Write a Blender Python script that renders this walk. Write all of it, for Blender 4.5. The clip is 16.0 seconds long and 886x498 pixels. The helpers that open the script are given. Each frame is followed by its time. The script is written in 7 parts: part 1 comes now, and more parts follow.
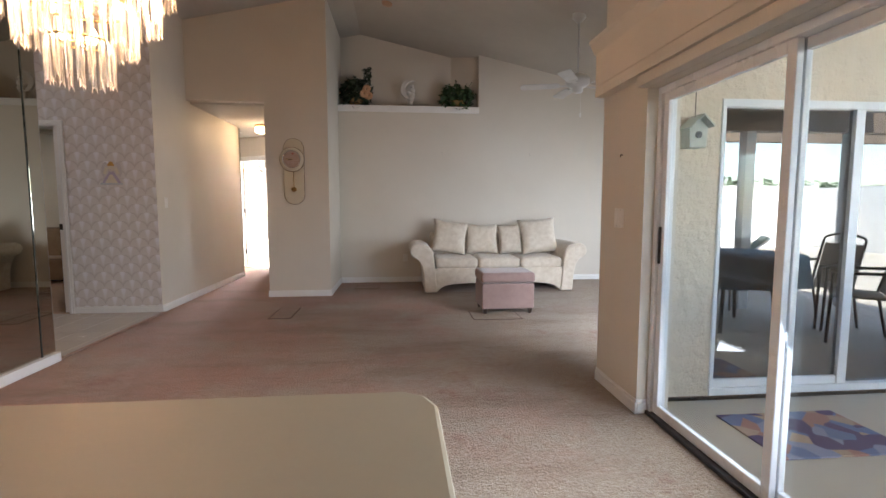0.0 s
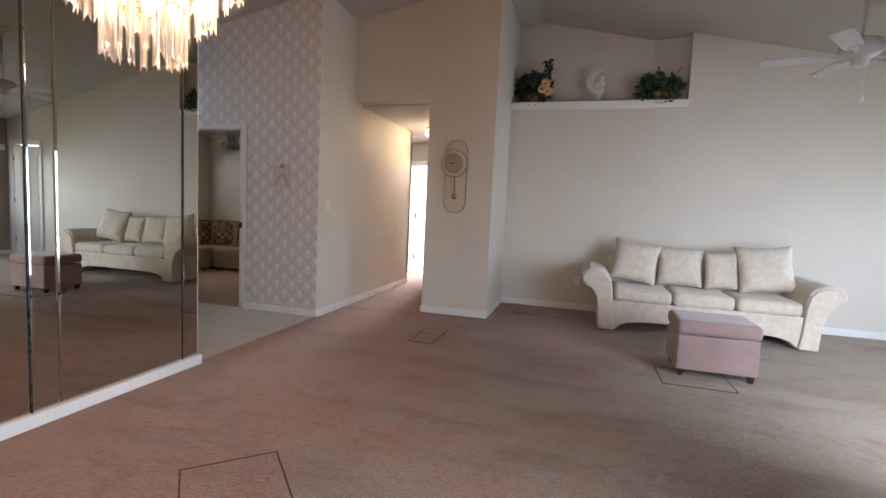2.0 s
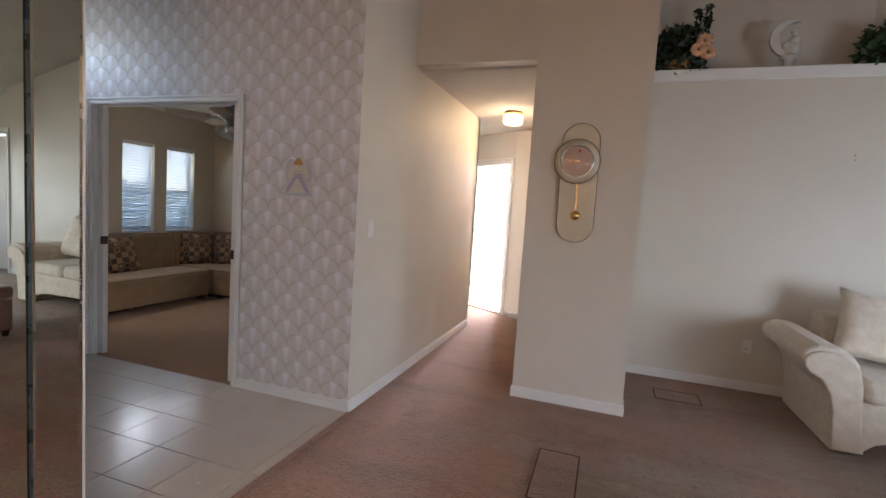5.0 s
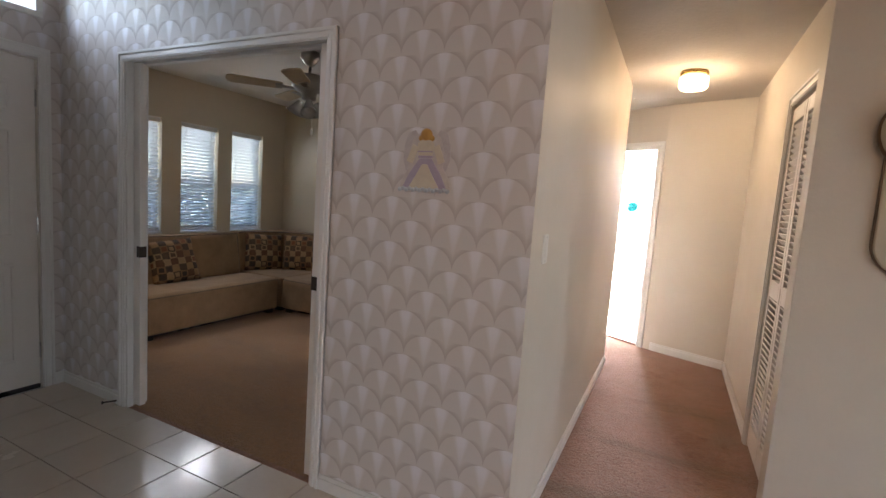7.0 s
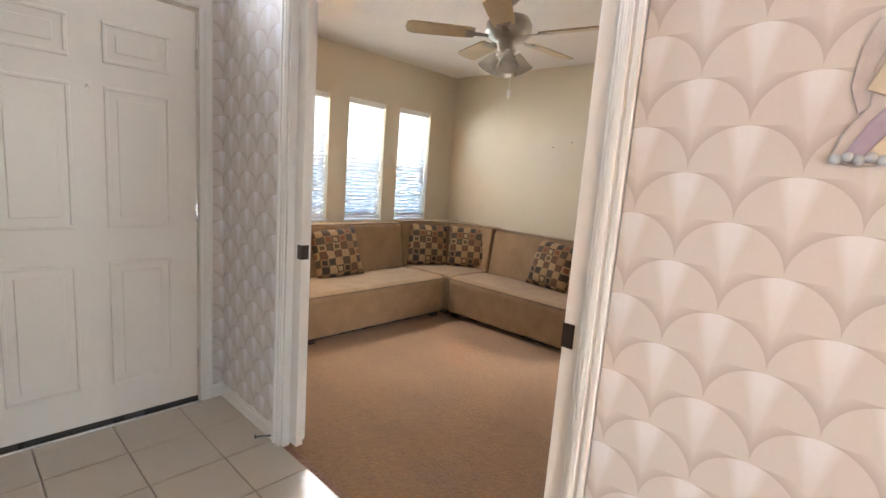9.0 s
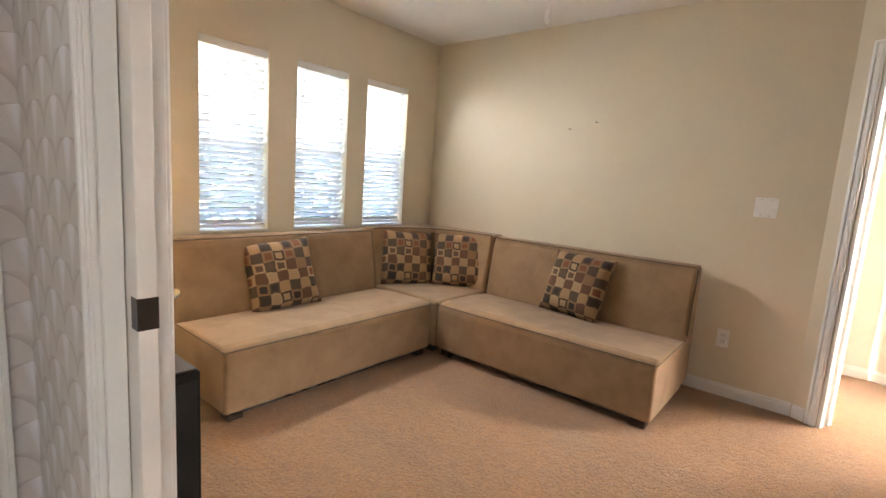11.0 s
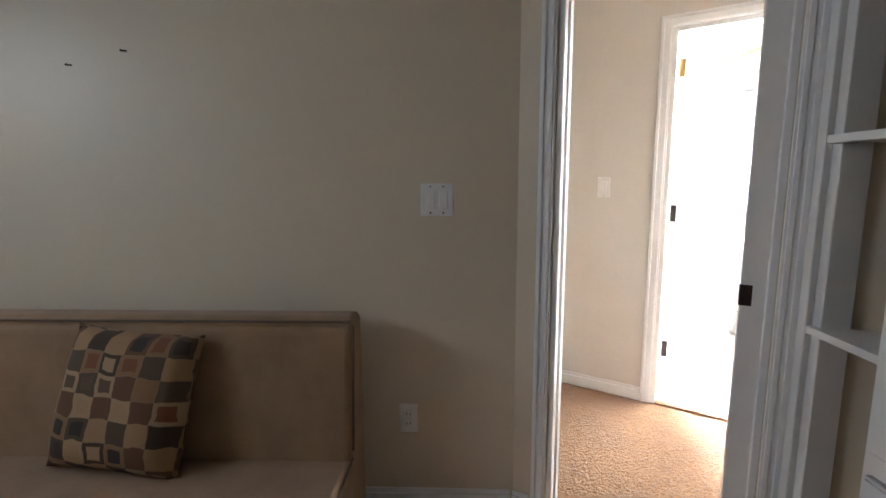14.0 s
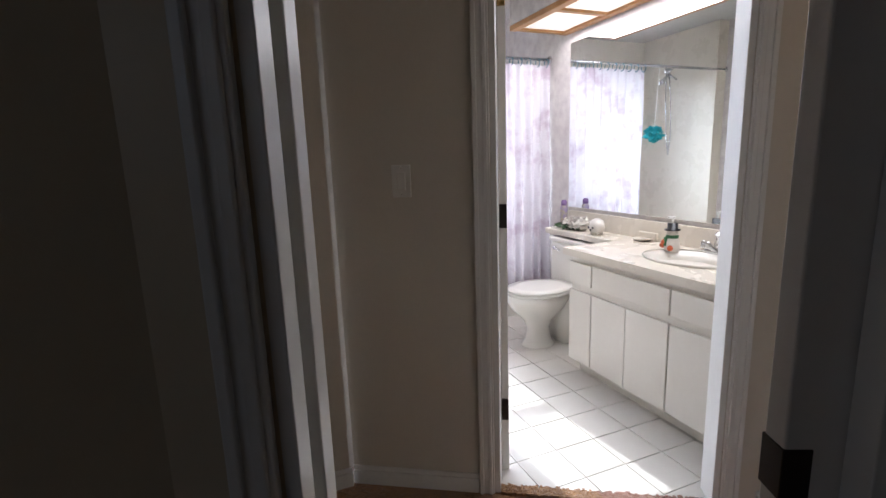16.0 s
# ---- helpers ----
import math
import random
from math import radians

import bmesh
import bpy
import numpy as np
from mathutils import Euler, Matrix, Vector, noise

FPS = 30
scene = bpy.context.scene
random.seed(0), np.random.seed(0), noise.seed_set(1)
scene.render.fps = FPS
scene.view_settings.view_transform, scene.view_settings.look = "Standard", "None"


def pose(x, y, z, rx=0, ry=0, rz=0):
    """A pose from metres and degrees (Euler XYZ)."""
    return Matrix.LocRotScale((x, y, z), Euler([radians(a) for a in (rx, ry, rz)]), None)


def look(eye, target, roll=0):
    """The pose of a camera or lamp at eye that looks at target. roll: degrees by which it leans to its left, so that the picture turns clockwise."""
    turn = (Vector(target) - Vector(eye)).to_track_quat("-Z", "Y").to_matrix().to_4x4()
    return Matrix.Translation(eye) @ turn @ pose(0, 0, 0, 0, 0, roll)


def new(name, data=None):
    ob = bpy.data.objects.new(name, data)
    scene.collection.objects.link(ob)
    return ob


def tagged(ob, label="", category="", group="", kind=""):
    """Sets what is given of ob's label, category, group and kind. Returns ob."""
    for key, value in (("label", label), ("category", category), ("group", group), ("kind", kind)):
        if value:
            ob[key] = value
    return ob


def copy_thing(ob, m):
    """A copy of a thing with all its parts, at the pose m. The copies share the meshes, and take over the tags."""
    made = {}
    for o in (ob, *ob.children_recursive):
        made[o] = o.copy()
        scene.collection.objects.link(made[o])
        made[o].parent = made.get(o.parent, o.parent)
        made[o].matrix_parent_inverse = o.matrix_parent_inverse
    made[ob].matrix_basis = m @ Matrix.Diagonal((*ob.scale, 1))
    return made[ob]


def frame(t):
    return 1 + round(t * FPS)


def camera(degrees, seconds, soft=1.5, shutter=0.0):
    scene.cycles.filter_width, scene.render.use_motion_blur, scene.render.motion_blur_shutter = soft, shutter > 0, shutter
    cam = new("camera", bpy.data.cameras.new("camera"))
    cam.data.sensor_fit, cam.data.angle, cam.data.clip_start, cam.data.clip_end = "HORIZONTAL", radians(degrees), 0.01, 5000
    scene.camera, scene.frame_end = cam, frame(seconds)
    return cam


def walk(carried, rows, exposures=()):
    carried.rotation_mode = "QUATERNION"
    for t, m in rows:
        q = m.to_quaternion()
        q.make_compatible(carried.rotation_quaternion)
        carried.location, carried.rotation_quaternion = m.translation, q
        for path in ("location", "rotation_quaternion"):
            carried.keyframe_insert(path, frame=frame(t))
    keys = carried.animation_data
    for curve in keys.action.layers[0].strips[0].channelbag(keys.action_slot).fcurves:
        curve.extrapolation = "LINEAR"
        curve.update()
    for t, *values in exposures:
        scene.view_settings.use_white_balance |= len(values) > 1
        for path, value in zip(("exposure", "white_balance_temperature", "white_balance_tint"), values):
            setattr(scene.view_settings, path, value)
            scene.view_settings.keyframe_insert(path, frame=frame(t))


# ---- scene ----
cam = camera(86.5, 16.0)
PATH = [
    (0, (0.731, -0.351, 1.167), (0.915, 1.633, 0.989), -0.0),
    (0.5, (0.852, -0.208, 1.189), (0.859, 1.784, 1.013), 0.7),
    (1, (0.845, 0.002, 1.232), (0.662, 1.985, 1.052), 1.6),
    (1.5, (0.864, 0.272, 1.195), (0.476, 2.227, 1.035), 2.1),
    (2, (0.829, 0.581, 1.235), (0.272, 2.495, 1.068), 2.6),
    (2.5, (0.652, 0.804, 1.21), (0.038, 2.702, 1.06), 3.3),
    (3, (0.503, 1.078, 1.224), (-0.133, 2.968, 1.08), 3.5),
    (3.5, (0.33, 1.416, 1.262), (-0.312, 3.304, 1.113), 3.6),
    (6, (-0.913, 2.988, 1.393), (-1.584, 4.864, 1.22), 3.7),
    (6.5, (-1.178, 3.238, 1.38), (-1.923, 5.086, 1.201), 3.8),
    (7, (-1.441, 3.42, 1.38), (-2.31, 5.209, 1.173), 4.0),
    (7.5, (-1.651, 3.593, 1.382), (-2.715, 5.269, 1.137), 4.6),
    (8, (-1.839, 3.737, 1.374), (-3.093, 5.272, 1.104), 5.1),
    (8.5, (-2.101, 3.861, 1.359), (-3.441, 5.314, 1.054), 4.3),
    (11, (-3.219, 4.791, 1.25), (-4.475, 6.324, 0.962), 3.8),
    (11.5, (-3.394, 4.991, 1.268), (-4.456, 6.659, 0.969), 3.5),
    (12, (-3.54, 5.224, 1.295), (-4.345, 7.03, 0.993), 3.1),
    (12.5, (-3.596, 5.527, 1.289), (-4.165, 7.423, 1.004), 2.1),
    (13, (-3.538, 5.835, 1.288), (-3.946, 7.772, 1.004), 0.5),
    (13.5, (-3.498, 6.178, 1.282), (-3.74, 8.142, 0.993), -0.1),
    (14, (-3.456, 6.489, 1.29), (-3.529, 8.466, 0.994), -0.3),
    (14.5, (-3.399, 6.779, 1.296), (-3.299, 8.752, 0.983), -0.0),
    (15, (-3.333, 7.12, 1.293), (-2.976, 9.061, 0.967), -0.8),
    (15.5, (-3.247, 7.342, 1.293), (-2.686, 9.233, 0.963), -1.9),
    (16, (-3.134, 7.622, 1.303), (-2.401, 9.446, 0.934), -2.0),
]
walk(cam, [(t, look(e, g, r)) for t, e, g, r in PATH], [
    (0, 2.75, 6100, 12), (1, 2.8, 6200, 12), (2, 2.92, 5750, 12), (3.5, 3.15, 5700, 12), (6, 2.77, 5900, 12), (7, 2.85, 6050, 12), (7.5, 3.15, 6100, 12), (8, 3.5, 5900, 9), (8.5, 4.5, 6350, 11), (11, 4.65, 6600, 12), (12, 4.85, 6050, 15), (12.5, 4.75, 6200, 21), (13, 4.4, 5800, 13), (13.5, 3.87, 5550, 8), (14, 3.35, 5450, 8), (14.5, 2.9, 5500, 8), (15, 1.75, 5350, 9), (15.5, 0.8, 5250, 10), (16, 0.1, 5500, 11)])

# ---- world, sun, large lights ----
world = bpy.data.worlds.new("sky")
scene.world = world
world.use_nodes = True
wn = world.node_tree.nodes
sky = wn.new("ShaderNodeTexSky")
sky.sky_type = "NISHITA"
sky.sun_disc = False
sky.sun_elevation = radians(33.4)
sky.sun_rotation = radians(-4)
wn["Background"].inputs[1].default_value = 0.15
world.node_tree.links.new(sky.outputs[0], wn["Background"].inputs[0])


def lamp(name, kind, m, power, color=(1, 1, 1), size=(0.1, 0.1)):
    data = bpy.data.lights.new(name, kind)
    data.energy, data.color = power, color
    if kind == "AREA":
        data.shape, data.size, data.size_y = "RECTANGLE", size[0], size[1]
    elif kind == "POINT":
        data.shadow_soft_size = size[0]
    elif kind == "SUN":
        data.angle = radians(0.5)
    ob = new(name, data)
    ob.matrix_world = m
    return ob


lamp("sun", "SUN", look((0, 0, 10), (0.5, -7.2, 5.25)), 5.0, (1.0, 0.95, 0.86))
DAY = (0.90, 0.95, 1.0)
lamp("daylight_living_slider", "AREA", look((3.45, 2.76, 1.0), (2.9, 6.0, -0.4)), 7.6, DAY, (1.6, 1.6)).data.spread = radians(120)
lamp("daylight_dining_slider", "AREA", look((2.05, 0.85, 0.93), (0, 0.95, 0.13)), 6.5, DAY, (2.2, 1.5)).data.spread = radians(130)
lamp("daylight_east_window", "AREA", look((6.2, 6.0, 1.3), (0, 6.0, -0.8)), 3.6, DAY, (1.4, 1.3)).data.spread = radians(104)
lamp("daylight_den_windows", "AREA", look((-6.85, 6.9, 2.5), (-5, 6.9, 0.9)), 2.3, (0.94, 0.97, 1.0), (2.2, 1.3))
for y_, w_ in ((6.285, 0.52), (6.945, 0.52), (7.6, 0.21)):
    lamp("daylight_den_window_head", "AREA", look((-6.197, y_, 1.975), (-5.2, y_, 1.35)), w_, (0.97, 0.98, 1.0), (0.42, 0.05)).data.spread = radians(130)
lamp("daylight_transom", "AREA", look((-5.35, 4.2, 2.75), (-2.6, 4.5, 2.1)), 1.7, DAY, (0.9, 0.5)).data.spread = radians(125)
lamp("daylight_bath_window", "AREA", look((-1.85, 11.95, 1.6), (-2.05, 8.8, 0.1)), 54, (0.96, 0.98, 1.0), (1.1, 1.2)).data.spread = radians(85)
lamp("tube_light_bath_soffit", "AREA", look((-1.125, 9.7, 2.16), (-1.126, 9.7, 0)), 20, (1.0, 0.90, 0.82), (1.8, 0.34))
lamp("bulb_light_hall", "POINT", pose(-1.43, 7.49, 2.28), 1.6, (1.0, 0.70, 0.43), (0.05,))
lamp("bulb_light_chandelier", "POINT", pose(-0.62, 1.86, 2.12), 6.4, (1.0, 0.54, 0.28), (0.1,))

lamp("bulb_light_table_lamp", "POINT", pose(-5.93, 5.44, 1.08), 0.6, (1.0, 0.70, 0.38), (0.03,))

# ---- materials ----


def nodes_of(name):
    m = bpy.data.materials.new(name)
    m.use_nodes = True
    t = m.node_tree
    return m, t, t.nodes["Principled BSDF"]


def math_node(t, op, a, b=None, c=None):
    n = t.nodes.new("ShaderNodeMath")
    n.operation = op
    for i, v in enumerate((a, b, c)):
        if v is None:
            continue
        if isinstance(v, (int, float)):
            n.inputs[i].default_value = v
        else:
            t.links.new(v, n.inputs[i])
    return n.outputs[0]


def noise_node(t, scale, detail=4, rough=0.6, vec=None):
    n = t.nodes.new("ShaderNodeTexNoise")
    n.inputs["Scale"].default_value = scale
    n.inputs["Detail"].default_value = detail
    n.inputs["Roughness"].default_value = rough
    if vec is None:
        vec = t.nodes.new("ShaderNodeTexCoord").outputs["Object"]
    t.links.new(vec, n.inputs["Vector"])
    return n.outputs["Fac"]


def mix_node(t, fac, a, b, blend="MIX"):
    n = t.nodes.new("ShaderNodeMix")
    n.data_type, n.blend_type = "RGBA", blend
    if isinstance(fac, (int, float)):
        n.inputs["Factor"].default_value = fac
    else:
        t.links.new(fac, n.inputs["Factor"])
    for key, v in (("A", a), ("B", b)):
        s = [i for i in n.inputs if i.name == key and i.type == "RGBA"][0]
        if isinstance(v, tuple):
            s.default_value = (*v, 1) if len(v) == 3 else v
        else:
            t.links.new(v, s)
    return [o for o in n.outputs if o.type == "RGBA"][0]


def ramp_node(t, fac, lo, hi):
    n = t.nodes.new("ShaderNodeMapRange")
    n.inputs["From Min"].default_value, n.inputs["From Max"].default_value = lo, hi
    t.links.new(fac, n.inputs["Value"])
    return n.outputs["Result"]


def bump_node(t, bsdf, height, strength, distance):
    b = t.nodes.new("ShaderNodeBump")
    b.inputs["Strength"].default_value = strength
    b.inputs["Distance"].default_value = distance
    t.links.new(height, b.inputs["Height"])
    t.links.new(b.outputs[0], bsdf.inputs["Normal"])


def surface(name, color, color2=None, rough=0.6, big=3.0, fine=80.0, bump=0.15, depth=0.002, metal=0.0, vary=0.0, sheen=0.0):
    """A surface with stains at one scale and grain at another."""
    m, t, p = nodes_of(name)
    color2 = color2 or tuple(c * 0.86 for c in color)
    g = t.nodes.new("ShaderNodeNewGeometry").outputs["Position"]
    a = ramp_node(t, noise_node(t, big, 5, 0.6, g), 0.35, 0.7)
    f = noise_node(t, fine, 3, 0.6, g)
    col = mix_node(t, a, color, color2)
    col = mix_node(t, math_node(t, "MULTIPLY", f, 0.25), col, tuple(c * 0.8 for c in color))
    if vary:
        r = t.nodes.new("ShaderNodeObjectInfo").outputs["Random"]
        col = mix_node(t, math_node(t, "MULTIPLY", r, vary), col, tuple(c * 0.6 for c in color))
    t.links.new(col, p.inputs["Base Color"])
    t.links.new(math_node(t, "ADD", math_node(t, "MULTIPLY", a, 0.12), rough - 0.06), p.inputs["Roughness"])
    p.inputs["Metallic"].default_value = metal
    if sheen:
        p.inputs["Sheen Weight"].default_value = sheen
    if bump:
        bump_node(t, p, f, bump, depth)
    return m


WALL = surface("painted_wall", (0.66, 0.61, 0.53), (0.63, 0.58, 0.50), 0.55, 1.5, 55, 0.25, 0.003)
DEN_WALL = surface("den_wall_paint", (0.64, 0.555, 0.415), (0.61, 0.525, 0.385), 0.48, 1.5, 55, 0.2, 0.003)
TAUPE = surface("dark_taupe_wall", (0.30, 0.26, 0.20), None, 0.55, 1.5, 55, 0.2, 0.003)
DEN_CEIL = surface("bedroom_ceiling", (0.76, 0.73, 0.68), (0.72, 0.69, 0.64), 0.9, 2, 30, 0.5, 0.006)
# White ceiling with the shade overhead put into its colour; the bedroom's stays white.
CEIL = surface("shaded_white_ceiling", (0.50, 0.47, 0.42), (0.46, 0.43, 0.39), 0.9, 2, 30, 0.5, 0.006)
WHITE = surface("white_trim_paint", (0.80, 0.79, 0.77), (0.75, 0.74, 0.71), 0.35, 4, 60, 0.05, 0.001)
DOORW = surface("white_door_paint", (0.80, 0.76, 0.71), (0.77, 0.73, 0.68), 0.4, 3, 60, 0.08, 0.001)
CABW = surface("white_cabinet_paint", (0.72, 0.71, 0.68), (0.68, 0.67, 0.64), 0.45, 4, 60, 0.08, 0.001)
ALU = surface("white_aluminium", (0.80, 0.82, 0.84), (0.72, 0.74, 0.77), 0.3, 6, 80, 0.03, 0.001)
DARKTRACK = surface("dark_track", (0.05, 0.05, 0.055), None, 0.4, 8, 90, 0.1, 0.001, 0.5)
BRASS = surface("brass", (0.62, 0.42, 0.16), (0.45, 0.30, 0.12), 0.25, 20, 120, 0.05, 0.001, 1.0)
CHROME = surface("chrome", (0.75, 0.76, 0.78), None, 0.12, 20, 120, 0.0, 0.001, 1.0)
DARKMETAL = surface("dark_strike_metal", (0.05, 0.04, 0.035), (0.08, 0.06, 0.05), 0.35, 20, 120, 0.05, 0.001, 0.8)
BLACK = surface("black_plastic", (0.012, 0.012, 0.013), None, 0.3, 8, 100, 0.05, 0.001)
PLASTIC = surface("white_plastic", (0.80, 0.78, 0.74), None, 0.35, 10, 90, 0.0, 0.001)
STUCCO = surface("stucco", (0.68, 0.59, 0.47), (0.62, 0.54, 0.43), 0.9, 3, 14, 1.0, 0.02)
CONCRETE = surface("patio_concrete", (0.66, 0.59, 0.48), (0.60, 0.53, 0.43), 0.85, 2, 60, 0.3, 0.004)
FENCE = surface("white_vinyl", (0.82, 0.82, 0.80), None, 0.5, 2, 40, 0.05, 0.002)
BRONZE = surface("bronze_beam", (0.10, 0.075, 0.055), None, 0.5, 4, 60, 0.1, 0.002)
GRAVEL = surface("pale_shell_gravel", (0.62, 0.56, 0.46), (0.50, 0.45, 0.36), 0.95, 1, 30, 0.6, 0.02)
COUNTER = surface("laminate_counter", (0.37, 0.31, 0.215), (0.36, 0.30, 0.21), 0.55, 0.3, 90, 0.03, 0.001)
PORCELAIN = surface("porcelain", (0.80, 0.77, 0.70), (0.78, 0.75, 0.68), 0.12, 5, 60, 0.0, 0.001)
TILE = surface("foyer_tile_glaze", (0.66, 0.60, 0.53), (0.60, 0.54, 0.47), 0.22, 2.5, 40, 0.03, 0.001, 0, 0.12)
GROUT = surface("grout", (0.42, 0.37, 0.31), None, 0.9, 6, 100, 0.3, 0.002)
BGROUT = surface("pale_bath_grout", (0.62, 0.57, 0.50), None, 0.9, 6, 100, 0.3, 0.002)
BTILE = surface("bath_tile_glaze", (0.76, 0.72, 0.66), (0.71, 0.67, 0.61), 0.18, 4, 50, 0.03, 0.001, 0, 0.1)
OAK = surface("oak_frame", (0.44, 0.22, 0.07), (0.36, 0.17, 0.05), 0.4, 10, 90, 0.1, 0.001)


def carpet_material():
    """Cut pile: tufts, brushed strokes, pinker and greyer areas, walked-in soil and a few red stains."""
    m, t, p = nodes_of("cut_pile_carpet")
    g = t.nodes.new("ShaderNodeNewGeometry").outputs["Position"]
    s = t.nodes.new("ShaderNodeSeparateXYZ")
    t.links.new(g, s.inputs[0])
    fine = noise_node(t, 150, 3, 0.7, g)
    tuft = noise_node(t, 62, 3, 0.65, g)
    clump = noise_node(t, 20, 4, 0.7, g)
    worn = noise_node(t, 0.75, 6, 0.64, g)
    # pink in irregular areas, greyer towards the patio doors
    greyer = math_node(t, "ADD", math_node(t, "MULTIPLY", s.outputs[0], 0.17), math_node(t, "MULTIPLY_ADD", worn, 2.4, -0.55))
    greyer = math_node(t, "SUBTRACT", greyer, math_node(t, "MULTIPLY", s.outputs[1], 0.05))
    col = mix_node(t, ramp_node(t, greyer, 0.26, 0.66), (0.46, 0.25, 0.18), (0.42, 0.345, 0.255))
    den = math_node(t, "MULTIPLY", math_node(t, "LESS_THAN", s.outputs[0], -2.0), math_node(t, "GREATER_THAN", s.outputs[1], 5.1))
    col = mix_node(t, den, col, (0.46, 0.255, 0.11))
    # strokes left by brushing and walking, long across the room
    mp = t.nodes.new("ShaderNodeMapping")
    mp.inputs["Scale"].default_value = (0.55, 1.9, 1.0)
    mp.inputs["Rotation"].default_value = (0, 0, radians(14))
    t.links.new(g, mp.inputs["Vector"])
    streak = noise_node(t, 1.5, 7, 0.68, mp.outputs[0])
    room = math_node(t, "SUBTRACT", 1.0, math_node(t, "MULTIPLY", den, 0.65))
    col = mix_node(t, math_node(t, "MULTIPLY", ramp_node(t, streak, 0.50, 0.66), math_node(t, "MULTIPLY", room, 0.72)), col, (0.215, 0.145, 0.088))
    brush = noise_node(t, 2.6, 6, 0.68, g)
    col = mix_node(t, math_node(t, "MULTIPLY", ramp_node(t, brush, 0.50, 0.70), 0.45), col, (0.29, 0.175, 0.12))
    spot = noise_node(t, 1.25, 8, 0.78, g)
    col = mix_node(t, math_node(t, "MULTIPLY", ramp_node(t, spot, 0.545, 0.67), math_node(t, "MULTIPLY", math_node(t, "SUBTRACT", 1.0, den), 0.7)), col, (0.28, 0.09, 0.06))
    # pile
    col = mix_node(t, math_node(t, "MULTIPLY", ramp_node(t, clump, 0.45, 0.66), 0.38), col, (0.24, 0.15, 0.10))
    col = mix_node(t, math_node(t, "MULTIPLY", ramp_node(t, tuft, 0.42, 0.64), 0.50), col, (0.20, 0.125, 0.09))
    col = mix_node(t, math_node(t, "MULTIPLY", ramp_node(t, fine, 0.42, 0.62), 0.40), col, (0.16, 0.10, 0.075))
    t.links.new(col, p.inputs["Base Color"])
    p.inputs["Roughness"].default_value = 1.0
    p.inputs["Sheen Weight"].default_value = 0.25
    p.inputs["Specular IOR Level"].default_value = 0.1
    h = math_node(t, "ADD", math_node(t, "ADD", math_node(t, "MULTIPLY", fine, 0.4), tuft), math_node(t, "MULTIPLY", clump, 0.9))
    bump_node(t, p, h, 0.9, 0.02)
    return m


CARPET = carpet_material()


def wallpaper_material():
    """Rows of overlapping scallops, each with a pale wedge rising to its rim."""
    m, t, p = nodes_of("scallop_wallpaper")
    g = t.nodes.new("ShaderNodeNewGeometry").outputs["Position"]
    s = t.nodes.new("ShaderNodeSeparateXYZ")
    t.links.new(g, s.inputs[0])
    w, h = 0.191, 0.092
    u = math_node(t, "DIVIDE", math_node(t, "ADD", s.outputs[0], s.outputs[1]), w)
    v = math_node(t, "DIVIDE", s.outputs[2], h)
    row = math_node(t, "FLOOR", v)
    fv = math_node(t, "SUBTRACT", v, row)
    shift = math_node(t, "MULTIPLY", math_node(t, "FLOORED_MODULO", row, 2.0), 0.5)
    du = math_node(t, "SUBTRACT", math_node(t, "FRACT", math_node(t, "ADD", u, shift)), 0.5)
    du2 = math_node(t, "SUBTRACT", math_node(t, "FRACT", math_node(t, "ADD", u, math_node(t, "ADD", shift, 0.5))), 0.5)
    a = math_node(t, "MULTIPLY", du, 2.0)
    r2 = math_node(t, "ADD", math_node(t, "MULTIPLY", a, a), math_node(t, "MULTIPLY", fv, fv))
    inside = math_node(t, "LESS_THAN", r2, 1.0)
    x = math_node(t, "ABSOLUTE", math_node(t, "ADD", math_node(t, "MULTIPLY", du, inside), math_node(t, "MULTIPLY", du2, math_node(t, "SUBTRACT", 1.0, inside))))
    q = math_node(t, "MULTIPLY", math_node(t, "ADD", fv, inside), 0.5)
    wedge = math_node(t, "DIVIDE", x, math_node(t, "MAXIMUM", math_node(t, "MULTIPLY_ADD", q, 0.26, -0.07), 0.004))
    pale = math_node(t, "MULTIPLY", ramp_node(t, wedge, 1.1, 0.45), ramp_node(t, q, 0.3, 0.85))
    # each scallop darkens towards the rims of the two that overlap its foot
    over = math_node(t, "MULTIPLY", ramp_node(t, r2, 1.55, 1.0), math_node(t, "SUBTRACT", 1.0, inside))
    body = mix_node(t, math_node(t, "MULTIPLY", over, 0.5), (0.64, 0.60, 0.575), (0.36, 0.30, 0.285))
    col = mix_node(t, math_node(t, "MULTIPLY", pale, 0.85), body, (0.80, 0.79, 0.83))
    n = noise_node(t, 160, 3, 0.6, g)
    col = mix_node(t, math_node(t, "MULTIPLY", n, 0.12), col, (0.36, 0.28, 0.27))
    t.links.new(col, p.inputs["Base Color"])
    p.inputs["Roughness"].default_value = 0.38
    t.links.new(math_node(t, "SUBTRACT", 0.5, math_node(t, "MULTIPLY", pale, 0.15)), p.inputs["Roughness"])
    bump_node(t, p, math_node(t, "ADD", q, math_node(t, "MULTIPLY", n, 0.1)), 0.12, 0.006)
    return m


PAPER = wallpaper_material()


